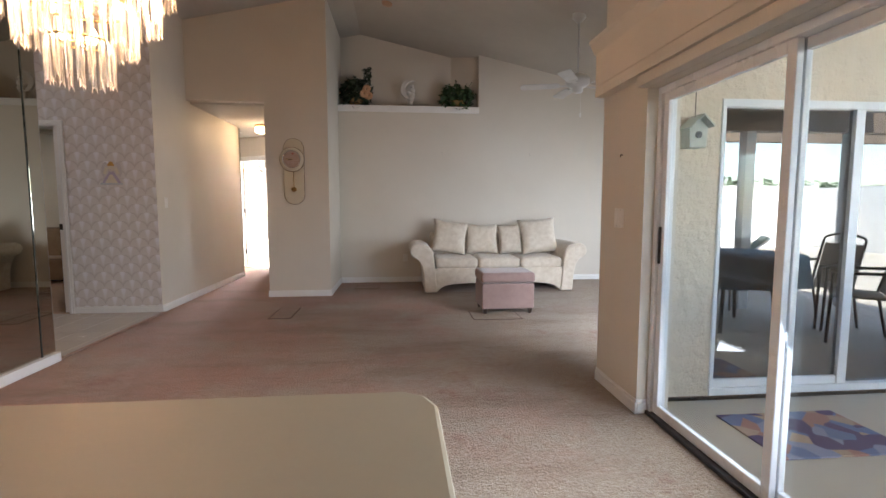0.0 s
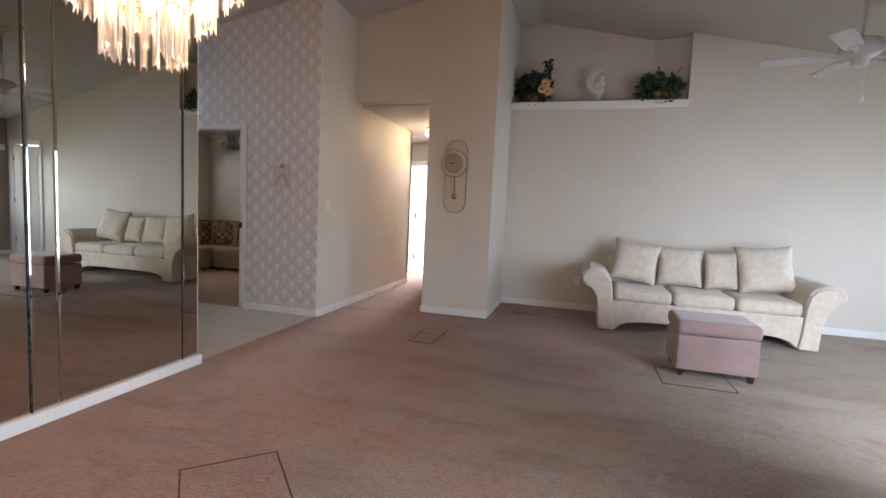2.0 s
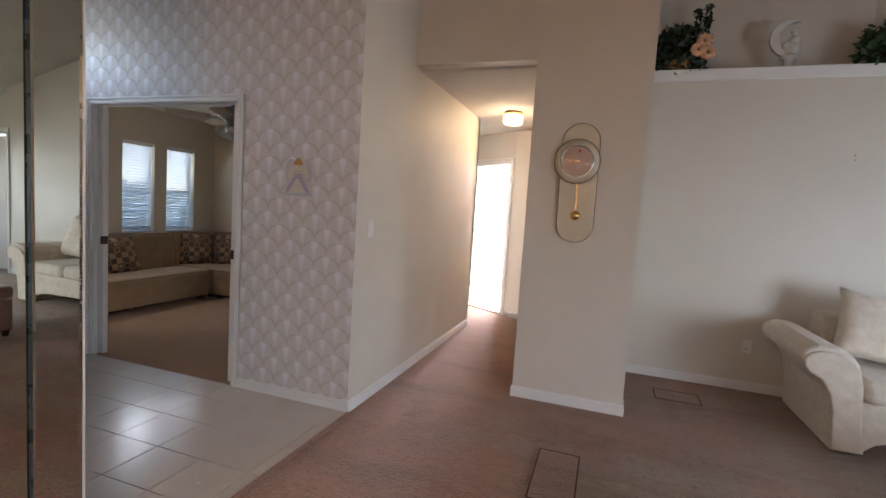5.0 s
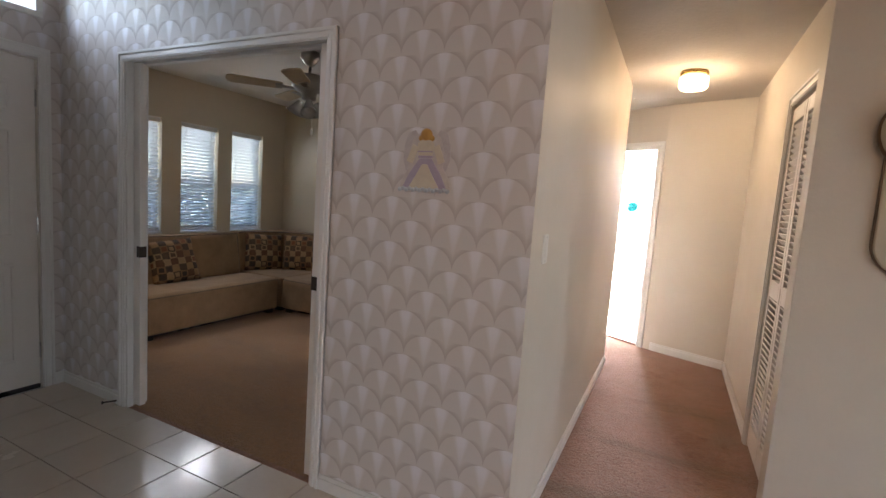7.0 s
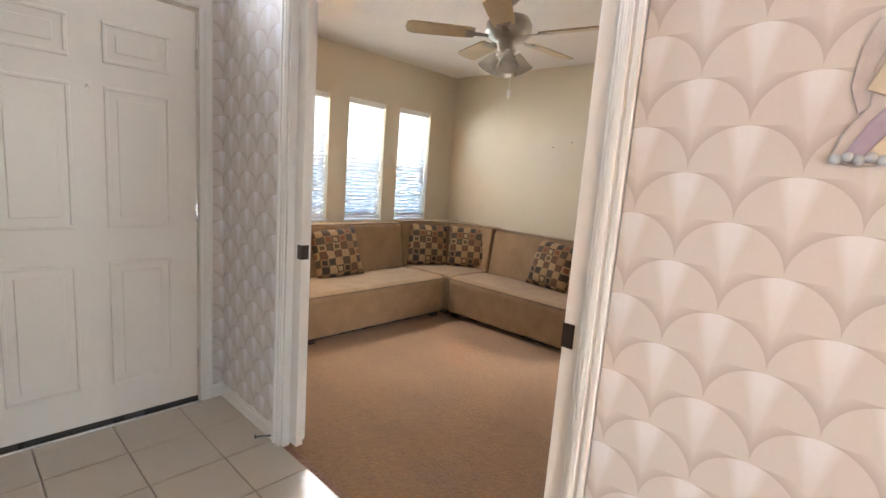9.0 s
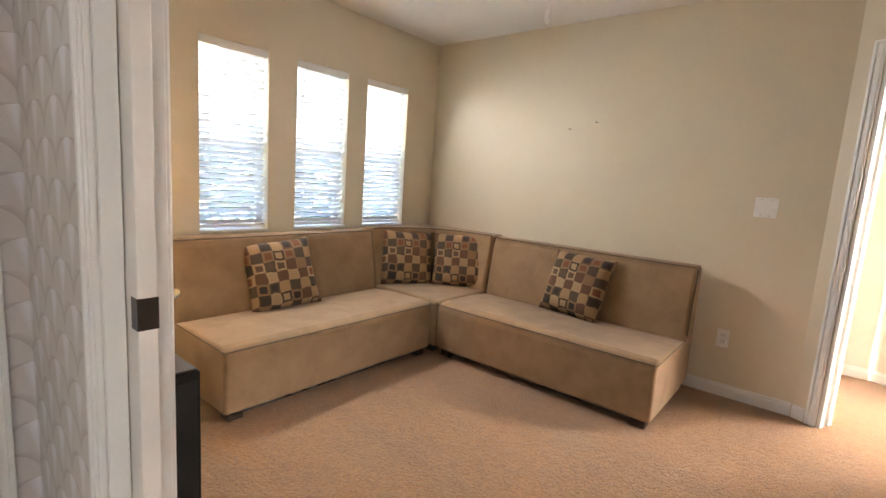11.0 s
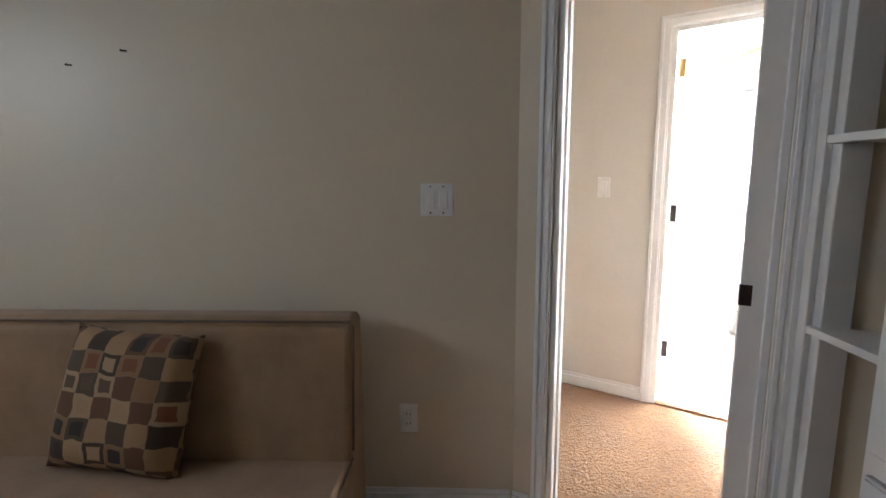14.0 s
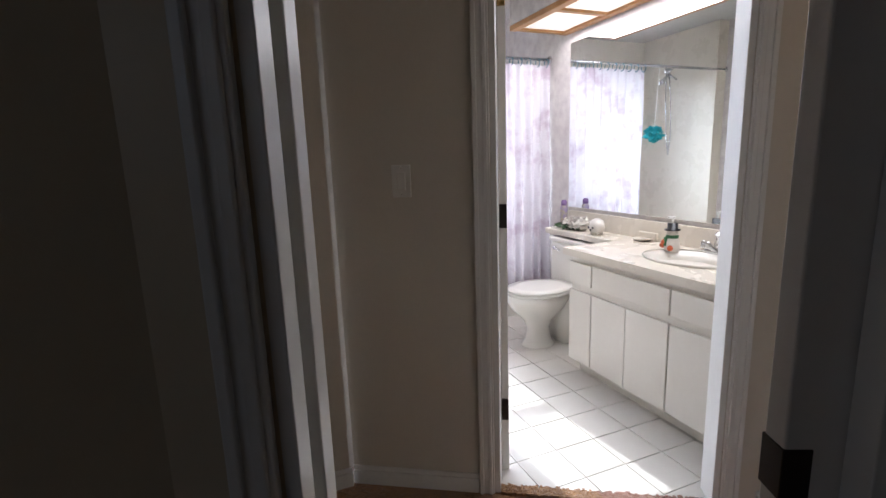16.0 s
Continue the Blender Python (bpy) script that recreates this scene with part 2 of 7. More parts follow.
def glass_material(name, reflect, tint):
    m = bpy.data.materials.new(name)
    m.use_nodes = True
    t = m.node_tree
    t.nodes.remove(t.nodes["Principled BSDF"])
    g, tr, mx = t.nodes.new("ShaderNodeBsdfGlossy"), t.nodes.new("ShaderNodeBsdfTransparent"), t.nodes.new("ShaderNodeMixShader")
    g.inputs["Roughness"].default_value = 0.0
    tr.inputs["Color"].default_value = (*tint, 1)
    mx.inputs[0].default_value = reflect
    t.links.new(tr.outputs[0], mx.inputs[1])
    t.links.new(g.outputs[0], mx.inputs[2])
    t.links.new(mx.outputs[0], t.nodes["Material Output"].inputs[0])
    return m


GLASS = glass_material("clear_glass", 0.06, (0.95, 0.97, 0.97))
SOLAR = glass_material("solar_film_glass", 0.30, (0.35, 0.36, 0.36))
m_, t_, p_ = nodes_of("mirror_silver")
p_.inputs["Base Color"].default_value = (0.54, 0.52, 0.45, 1)
p_.inputs["Metallic"].default_value = 1.0
p_.inputs["Roughness"].default_value = 0.01
MIRROR = m_
m_, t_, p_ = nodes_of("bath_mirror_silver")
p_.inputs["Base Color"].default_value = (0.88, 0.91, 0.92, 1)
p_.inputs["Metallic"].default_value = 1.0
p_.inputs["Roughness"].default_value = 0.01
BMIRROR = m_


def glow(name, color, strength):
    m, t, p = nodes_of(name)
    p.inputs["Base Color"].default_value = (*color, 1)
    p.inputs["Emission Color"].default_value = (*color, 1)
    p.inputs["Emission Strength"].default_value = strength
    return m


# ---- shape helpers ----
RIDGE_X, RIDGE_Z = 0.15, 3.87


def vault(x):
    return RIDGE_Z - 0.22 * (x - RIDGE_X) if x > RIDGE_X else RIDGE_Z - 0.21 * (RIDGE_X - x)


def finish(name, bm, mat, parent=None, smooth=False, bevel=0.0, segs=2):
    me = bpy.data.meshes.new(name)
    bmesh.ops.recalc_face_normals(bm, faces=bm.faces)
    bm.to_mesh(me)
    bm.free()
    for mm in (mat if isinstance(mat, (list, tuple)) else [mat]):
        me.materials.append(mm)
    if smooth:
        for p in me.polygons:
            p.use_smooth = True
    ob = new(name, me)
    if parent:
        ob.parent = parent
    if bevel:
        b = ob.modifiers.new("bevel", "BEVEL")
        b.width, b.segments, b.limit_method = bevel, segs, "ANGLE"
    return ob


def add_box(bm, lo, hi, m=None):
    vs = [bm.verts.new((x, y, z)) for x in (lo[0], hi[0]) for y in (lo[1], hi[1]) for z in (lo[2], hi[2])]
    for f in ((0, 1, 3, 2), (4, 6, 7, 5), (0, 4, 5, 1), (2, 3, 7, 6), (0, 2, 6, 4), (1, 5, 7, 3)):
        bm.faces.new([vs[i] for i in f])
    if m is not None:
        bmesh.ops.transform(bm, matrix=m, verts=vs)
    return vs


def box(name, lo, hi, mat, parent=None, bevel=0.0, m=None, segs=2):
    bm = bmesh.new()
    add_box(bm, lo, hi, m)
    return finish(name, bm, mat, parent, False, bevel, segs)


def prism(name, poly, z0, z1, mat, parent=None, bevel=0.0):
    bm = bmesh.new()
    lo = [bm.verts.new((x, y, z0)) for x, y in poly]
    hi = [bm.verts.new((x, y, z1)) for x, y in poly]
    bm.faces.new(lo), bm.faces.new(hi)
    n = len(poly)
    for i in range(n):
        bm.faces.new((lo[i], lo[(i + 1) % n], hi[(i + 1) % n], hi[i]))
    return finish(name, bm, mat, parent, False, bevel)


def lathe(bm, profile, seg=24, m=None, cap=True):
    rings = []
    for r, z in profile:
        rings.append([bm.verts.new((r * math.cos(2 * math.pi * k / seg), r * math.sin(2 * math.pi * k / seg), z)) for k in range(seg)])
    for a, b in zip(rings, rings[1:]):
        for k in range(seg):
            bm.faces.new((a[k], a[(k + 1) % seg], b[(k + 1) % seg], b[k]))
    if cap:
        bm.faces.new(rings[0][::-1]), bm.faces.new(rings[-1])
    vs = [v for r in rings for v in r]
    if m is not None:
        bmesh.ops.transform(bm, matrix=m, verts=vs)
    return vs


def rod(bm, a, b, r, seg=10):
    a, b = Vector(a), Vector(b)
    d = b - a
    m = Matrix.Translation(a) @ d.to_track_quat("Z", "Y").to_matrix().to_4x4()
    return lathe(bm, [(r, 0), (r, d.length)], seg, m)


def empty(name, x=0, y=0, z=0, rz=0):
    e = new(name)
    e.matrix_world = pose(x, y, z, 0, 0, rz)
    e.empty_display_size = 0.1
    return e


def setting(ob, label, category):
    return tagged(ob, label, category, "", "structure")


def wall(name, axis, c0, c1, a0, a1, z1, mat, openings=(), z0=0.0, paper=None, label="", paper_from=-99.0):
    """A wall along x or y, c0 to c1 thick; z1 None follows the vaulted ceiling. paper: (sign of the papered face)."""
    cuts = sorted({a0, a1, *[v for o in openings for v in o[:2]], *([RIDGE_X] if axis == "x" and z1 is None and a0 < RIDGE_X < a1 else [])})
    zs = sorted({z0, 99.0, *[v for o in openings for v in o[2:]]})
    bm = bmesh.new()
    cache = {}

    def top(a):
        return z1 if z1 is not None else vault(a if axis == "x" else (c0 + c1) / 2) + 0.02

    def vert(a, c, z):
        z = min(z, top(a))
        key = (round(a, 4), round(c, 4), round(z, 4))
        if key not in cache:
            cache[key] = bm.verts.new((a, c, z) if axis == "x" else (c, a, z))
        return cache[key]

    def solid(i, j):
        if not (0 <= i < len(cuts) - 1 and 0 <= j < len(zs) - 1):
            return False
        a, z = (cuts[i] + cuts[i + 1]) / 2, (zs[j] + min(zs[j + 1], 99)) / 2
        if zs[j] >= min(top(cuts[i]), top(cuts[i + 1])) - 1e-3:
            return False
        return not any(o[0] < a < o[1] and o[2] < (z if zs[j + 1] < 50 else zs[j] + 1e-3) < o[3] for o in openings)

    def quad(*vs):
        u = []
        for q in vs:
            if q not in u:
                u.append(q)
        if len(u) > 2 and bm.faces.get(u) is None:
            return bm.faces.new(u)

    for i in range(len(cuts) - 1):
        for j in range(len(zs) - 1):
            if not solid(i, j):
                continue
            a, b, z, zz = cuts[i], cuts[i + 1], zs[j], zs[j + 1]
            f0 = quad(vert(a, c0, z), vert(b, c0, z), vert(b, c0, zz), vert(a, c0, zz))
            f1 = quad(vert(a, c1, z), vert(b, c1, z), vert(b, c1, zz), vert(a, c1, zz))
            if paper is not None:
                (f0 if paper < 0 else f1).material_index = 1
            if not solid(i - 1, j):
                quad(vert(a, c0, z), vert(a, c1, z), vert(a, c1, zz), vert(a, c0, zz))
            if not solid(i + 1, j):
                quad(vert(b, c0, z), vert(b, c1, z), vert(b, c1, zz), vert(b, c0, zz))
            if not solid(i, j - 1):
                quad(vert(a, c0, z), vert(b, c0, z), vert(b, c1, z), vert(a, c1, z))
            if not solid(i, j + 1):
                quad(vert(a, c0, zz), vert(b, c0, zz), vert(b, c1, zz), vert(a, c1, zz))
    ob = finish(name, bm, [mat, PAPER] if paper is not None else mat)
    return setting(ob, label or "smooth beige painted interior wall", "wall")


# ---- large structure ----
setting(prism("floor", [(-6.35, -3.6), (2.2, -3.6), (2.2, 2.4), (6.2, 2.4), (6.2, 7.7), (-0.8, 7.7), (-0.8, 8.45), (-1.53, 8.75), (-2.78, 9.51), (-6.35, 9.45)], -0.12, 0.0, CARPET), "worn pinkish beige cut pile carpet floor", "floor")
# the same carpet stops at the foyer and the bathroom, which are tiled 8 mm proud
LW = 2.46  # height of the flat ceilings
wall("wall_mirror", "y", -1.98, -1.875, -3.6, 3.40, None, WALL)
wall("wall_foyer_south", "x", 3.28, 3.40, -4.97, -1.98, None, WALL)
wall("wall_wallpaper", "x", 5.06, 5.18, -4.97, -1.89, None, WALL, [(-4.29, -2.848, 0, 2.045)], paper=-1, label="wall in mauve scallop patterned wallpaper with a wide doorway")
wall("wall_front", "y", -5.1, -4.97, 3.28, 5.18, None, WALL, [(4.03, 4.94, 0, 2.05), (4.03, 4.94, 2.32, 2.68)], paper=1, label="wall in mauve scallop wallpaper with the front door")
wall("wall_hall_west", "y", -2.01, -1.89, 5.18, 5.95, None, WALL)
wall("wall_hall_west_far", "y", -2.01, -1.89, 5.95, 7.85, 2.5, WALL)
wall("wall_clock", "x", 5.89, 6.01, -1.89, -0.17, None, WALL, [(-1.89, -0.955, 0, 2.485)], label="beige wall with a square hallway opening")
wall("wall_return", "y", -0.29, -0.17, 6.01, 7.60, None, WALL)
wall("wall_hall_east", "y", -0.90, -0.78, 6.01, 8.50, 2.5, WALL, [(6.12, 6.78, 0, 2.06)])
wall("wall_sofa", "x", 6.97, 7.09, -0.17, 6.06, None, WALL, [(-0.17, 1.96, 2.69, 99.0), (5.21, 5.92, 0, 2.12)], label="tall beige wall with a high plant niche")
wall("wall_east", "y", 6.06, 6.2, 2.3, 7.09, None, TAUPE, [(5.2, 6.82, 0.62, 2.02)], label="dark taupe wall with a window")
wall("wall_living_south", "x", 2.32, 2.66, 2.25, 6.06, None, STUCCO, [(2.63, 4.9, 0.0, 1.80)], label="rough tan stucco outer wall with a sliding door")
wall("wall_dining_east", "y", 2.06, 2.25, -3.6, 2.66, None, WALL, [(-0.45, 2.12, 0, 1.80)], label="beige wall end beside the sliding patio door")
wall("wall_south", "x", -3.72, -3.6, -1.98, 2.25, None, WALL)
wall("wall_den_north", "x", 8.19, 8.31, -6.35, -3.25, 2.5, DEN_WALL)
wall("wall_den_west", "y", -6.35, -6.2, 5.06, 8.19, 2.5, DEN_WALL, [(6.06, 6.51, 0.84, 2.01), (6.72, 7.17, 0.84, 2.01), (7.355, 7.815, 0.84, 2.01)], label="beige painted wall with three narrow windows")
wall("wall_den_south", "x", 5.06, 5.18, -6.2, -4.97, 2.5, DEN_WALL)
# niche: back, slanted side, shelf
setting(prism("wall_niche", [(-0.17, 7.42), (1.58, 7.42), (1.96, 7.09), (2.1, 7.09), (2.1, 7.55), (-0.17, 7.55)], 2.60, 4.0, WALL), "back of the high wall niche", "wall")
setting(box("niche_shelf", (-0.17, 6.945, 2.595), (1.965, 7.44, 2.69), WHITE, bevel=0.006), "white plant ledge in a wall niche", "ledge")
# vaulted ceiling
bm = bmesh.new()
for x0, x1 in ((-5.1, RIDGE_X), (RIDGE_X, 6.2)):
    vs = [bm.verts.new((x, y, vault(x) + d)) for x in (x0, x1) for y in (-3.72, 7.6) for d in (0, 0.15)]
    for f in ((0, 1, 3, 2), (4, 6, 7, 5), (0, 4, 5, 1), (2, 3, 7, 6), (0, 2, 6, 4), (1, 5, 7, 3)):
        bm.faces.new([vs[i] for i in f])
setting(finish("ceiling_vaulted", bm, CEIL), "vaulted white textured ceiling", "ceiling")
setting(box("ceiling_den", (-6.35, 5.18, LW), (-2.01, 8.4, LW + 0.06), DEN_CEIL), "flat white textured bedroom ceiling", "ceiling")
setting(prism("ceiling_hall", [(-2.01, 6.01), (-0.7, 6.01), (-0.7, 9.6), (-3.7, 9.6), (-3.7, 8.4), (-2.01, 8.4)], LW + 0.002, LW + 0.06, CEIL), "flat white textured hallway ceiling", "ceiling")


# den doorway in a slanted wall
def slant_wall(name, a, b, thick, s0, s1, zdoor, mat, label, z1=2.5):
    """A wall from a to b (plan), its thickness to the left of the way a-b, with a doorway from s0 to s1 along it."""
    a, b = Vector(a), Vector(b)
    length = (b - a).length
    m = Matrix.Translation((a.x, a.y, 0)) @ Matrix.Rotation(math.atan2(b.y - a.y, b.x - a.x), 4, "Z")
    bm = bmesh.new()
    for lo, hi in (((0, 0, 0), (s0, thick, z1)), ((s1, 0, 0), (length, thick, z1)), ((s0, 0, zdoor), (s1, thick, z1))):
        add_box(bm, lo, hi, m)
    ob = finish(name, bm, mat)
    setting(ob, label, "wall")
    return m


DEN_M = slant_wall("wall_den_door", (-3.25, 8.19), (-2.0, 7.60), 0.12, 0.132, 0.782, 2.05, DEN_WALL, "beige slanted wall with an open doorway")
setting(prism("wall_hall_corner", [(-2.45, 7.95), (-2.0, 7.74), (-1.89, 7.80), (-1.89, 7.85), (-2.35, 8.03)], 0, 2.5, WALL), "beige hallway wall corner", "wall")
BATH_A, BATH_B = (-2.85, 9.40), (-1.60, 8.64)
BATH_M = slant_wall("wall_bath_door", BATH_A, BATH_B, 0.11, 0.585, 1.395, 2.05, WALL, "beige slanted hallway wall with the bathroom doorway")
setting(prism("wall_hall_slant", [BATH_B, (-0.84, 8.36), (-0.84, 8.48), (-1.54, 8.735)], 0, 2.5, WALL), "beige slanted hallway wall", "wall")
wall("wall_hall_north", "x", 9.385, 9.5, -3.7, -2.87, 2.5, WALL)
wall("wall_hall_end", "y", -3.7, -3.58, 8.31, 9.385, 2.5, WALL)
# bathroom shell
BATHP = surface("bath_floral_paper", (0.66, 0.62, 0.58), (0.50, 0.45, 0.44), 0.6, 14, 60, 0.1, 0.001)
SHOWER = surface("shower_wall_tile", (0.66, 0.60, 0.50), (0.62, 0.56, 0.46), 0.3, 5, 50, 0.05, 0.001)
wall("wall_bath_east", "y", -0.88, -0.76, 8.50, 11.75, 2.5, BATHP, label="bathroom wall in pale floral wallpaper")
wall("wall_bath_west", "y", -2.95, -2.83, 9.50, 10.86, 2.5, BATHP, label="bathroom wall in pale floral wallpaper")
wall("wall_shower_west", "y", -2.83, -2.71, 10.86, 11.75, 2.5, SHOWER, label="cream tiled shower wall")
wall("wall_bath_north", "x", 11.75, 11.87, -2.83, -0.76, 2.5, SHOWER, [(-2.35, -1.15, 1.0, 2.05)], label="cream tiled shower wall with a window")
setting(box("ceiling_bath", (-2.95, 8.36, LW), (-0.76, 11.87, LW + 0.06), CEIL), "white bathroom ceiling", "ceiling")
# front door side, outside world
setting(box("ground", (-60, -60, -0.2), (60, 60, -0.125), GRAVEL), "pale sandy ground reaching to the distance", "ground")
setting(box("patio_floor", (2.25, -4.2, -0.12), (7.4, 2.32, -0.03), CONCRETE), "tan concrete patio floor", "patio")
setting(box("patio_roof", (2.25, -4.2, 2.15), (2.8, 2.32, 2.25), STUCCO), "tan stucco patio ceiling", "ceiling")
# tiled floors: grout beds, tiles come last
setting(box("floor_foyer", (-4.97, 3.40, 0.0), (-1.875, 5.06, 0.004), GROUT), "grout bed under cream foyer tiles", "floor")
setting(prism("floor_bath", [(-2.83, 9.49), (-1.56, 8.72), (-0.88, 8.48), (-0.88, 11.75), (-2.83, 11.75)], -0.1, 0.004, BGROUT), "grout bed under bathroom tiles", "floor")


# ---- trim, doors, windows ----
def casing(name, m, s0, s1, ztop, out=-1, width=0.062, sill=0.0):
    """Moulded door casing on one face of a wall; m takes (along, outward, up) to the world."""
    bm = bmesh.new()
    w = width

    def strip(a, b, t):
        add_box(bm, (a[0], min(0, out * t), a[1]), (b[0], max(0, out * t), b[1]), m)

    for x0, x1, d in ((s0 - w, s0 - 0.004, 0), (s1 + 0.004, s1 + w, 1)):
        strip((x0, sill), (x1, ztop + w), 0.012)
        k = (x0, x0 + 0.016) if d == 0 else (x1 - 0.016, x1)
        strip((k[0], sill), (k[1], ztop + w), 0.020)
        k = (x1 - 0.024, x1 - 0.008) if d == 0 else (x0 + 0.008, x0 + 0.024)
        strip((k[0], sill), (k[1], ztop + w - 0.03), 0.017)
    strip((s0 - w, ztop + 0.004), (s1 + w, ztop + w - 0.001), 0.0115)
    strip((s0 - w, ztop + w - 0.016), (s1 + w, ztop + w), 0.0195)
    strip((s0 - 0.01, ztop + 0.01), (s1 + 0.01, ztop + 0.026), 0.0165)
    return setting(finish(name, bm, WHITE, bevel=0.003), "white moulded door casing", "door frame")


def jamb(name, m, s0, s1, ztop, thick, lining=0.018):
    bm = bmesh.new()
    add_box(bm, (s0 - 0.003, -0.001, 0), (s0 + lining, thick + 0.001, ztop), m)
    add_box(bm, (s1 - lining, -0.001, 0), (s1 + 0.003, thick + 0.001, ztop), m)
    add_box(bm, (s0 + lining, -0.001, ztop - lining), (s1 - lining, thick + 0.001, ztop + 0.003), m)
    return setting(finish(name, bm, WHITE, bevel=0.002), "white painted door jamb", "door frame")


def along_x(y):
    return Matrix.Translation((0, y, 0))


def along_y(x, turn=90):
    return Matrix.Translation((x, 0, 0)) @ Matrix.Rotation(radians(turn), 4, "Z")


def baseboard(a, b, left=True):
    a, b = Vector(a), Vector(b)
    n = (b - a).length
    m = Matrix.Translation((a.x, a.y, 0)) @ Matrix.Rotation(math.atan2(b.y - a.y, b.x - a.x), 4, "Z")
    d = 1 if left else -1
    bm = bmesh.new()
    add_box(bm, (0, min(0, d * 0.013), 0), (n, max(0, d * 0.013), 0.062), m)
    add_box(bm, (0, min(0, d * 0.008), 0.062), (n, max(0, d * 0.008), 0.082), m)
    return setting(finish("baseboard", bm, WHITE, bevel=0.003), "white painted baseboard", "baseboard")


for a, b, left in (
    ((-4.955, 5.06), (-4.345, 5.06), False), ((-2.80, 5.06), (-1.89, 5.06), False), ((-1.89, 5.048), (-1.89, 7.85), False),
    ((-0.967, 5.89), (-0.158, 5.89), False), ((-0.955, 6.01), (-0.955, 5.89), True), ((-0.17, 5.89), (-0.17, 6.97), False),
    ((-0.157, 6.97), (5.14, 6.97), False), ((-0.90, 6.85), (-0.90, 8.37), True), ((-1.54, 8.618), (-0.91, 8.385), False),
    ((-3.58, 9.385), (-2.86, 9.385), False), ((-6.2, 8.19), (-3.26, 8.19), False), ((-3.25, 8.19), (-3.19, 8.161), False),
    ((-4.97, 5.0), (-4.97, 5.06), False), ((2.06, 2.66), (2.06, 2.11), False), ((2.06, 2.12), (2.135, 2.12), False),
    ((6.06, 2.7), (6.06, 6.97), True), ((-2.83, 9.52), (-2.83, 10.85), False),
):
    baseboard(a, b, left)
m_ = BATH_M
p0, p1 = m_ @ Vector((0, 0, 0)), m_ @ Vector((0.52, 0, 0))
baseboard((p0.x, p0.y), (p1.x, p1.y), False)

# wide pocket doorway in the papered wall
casing("door_casing_pocket", along_x(5.06), -4.285, -2.848, 2.02, width=0.055)
casing("door_casing_pocket_inner", along_x(5.18), -4.29, -2.848, 2.04, out=1)
bm = bmesh.new()
for lo, hi in (((-4.293, 5.061, 0), (-4.279, 5.098, 2.045)), ((-4.293, 5.142, 0), (-4.279, 5.179, 2.045)), ((-2.859, 5.061, 0), (-2.845, 5.098, 2.045)), ((-2.859, 5.142, 0), (-2.845, 5.179, 2.045)), ((-4.279, 5.061, 2.03), (-2.859, 5.098, 2.048)), ((-4.279, 5.142, 2.03), (-2.859, 5.179, 2.048))):
    add_box(bm, lo, hi)
setting(finish("door_jamb_pocket", bm, WHITE, bevel=0.002), "white painted split door jamb", "door frame")


def strike(parent, lo, hi, mat=DARKMETAL):
    return box("latch", lo, hi, mat, parent, 0.001)


def pocket_door(lo, hi, edge_x, label, inward):
    d = box("pocket_door", lo, hi, DOORW, bevel=0.003)
    tagged(d, label, "door", "pocket doors")
    x0, x1 = (edge_x - 0.032, edge_x + 0.0015) if inward > 0 else (edge_x - 0.0015, edge_x + 0.032)
    strike(d, (x0, lo[1] - 0.0015, 0.92), (x1, hi[1] + 0.0015, 0.985))
    return d


pocket_door((-4.45, 5.102, 0.012), (-4.225, 5.138, 2.028), -4.225, "white painted sliding pocket door with a dark latch", 1)
pocket_door((-2.925, 5.102, 0.012), (-2.70, 5.138, 2.028), -2.925, "white painted sliding pocket door with a dark latch", -1)
bm = bmesh.new()
rod(bm, (-4.36, 5.055, 0.03), (-4.40, 4.985, 0.03), 0.005, 8)
rod(bm, (-4.397, 4.99, 0.03), (-4.401, 4.982, 0.03), 0.010, 8)
tagged(finish("door_stop", bm, BLACK), "small black door stop on the foyer baseboard", "door stop")

# den doorway and its pocket door
casing("door_casing_den", DEN_M, 0.132, 0.782, 2.05, width=0.056)
casing("door_casing_den_hall", DEN_M @ Matrix.Translation((0, 0.12, 0)), 0.132, 0.782, 2.05, out=1)
bm = bmesh.new()
for s0, s1 in ((0.129, 0.150), (0.764, 0.785)):
    add_box(bm, (s0, 0, 0), (s1, 0.04, 2.05), DEN_M)
    add_box(bm, (s0, 0.08, 0), (s1, 0.12, 2.05), DEN_M)
add_box(bm, (0.150, 0, 2.035), (0.764, 0.04, 2.053), DEN_M)
add_box(bm, (0.150, 0.08, 2.035), (0.764, 0.12, 2.053), DEN_M)
setting(finish("door_jamb_den", bm, WHITE, bevel=0.002), "white painted split door jamb", "door frame")
d = tagged(box("pocket_door", (0.70, 0.042, 0.012), (0.90, 0.078, 2.03), DOORW, bevel=0.003, m=DEN_M), "white painted sliding pocket door with a dark latch", "door", "pocket doors")
box("latch", (0.698, 0.0405, 0.90), (0.732, 0.0795, 0.965), DARKMETAL, d, 0.001, DEN_M)

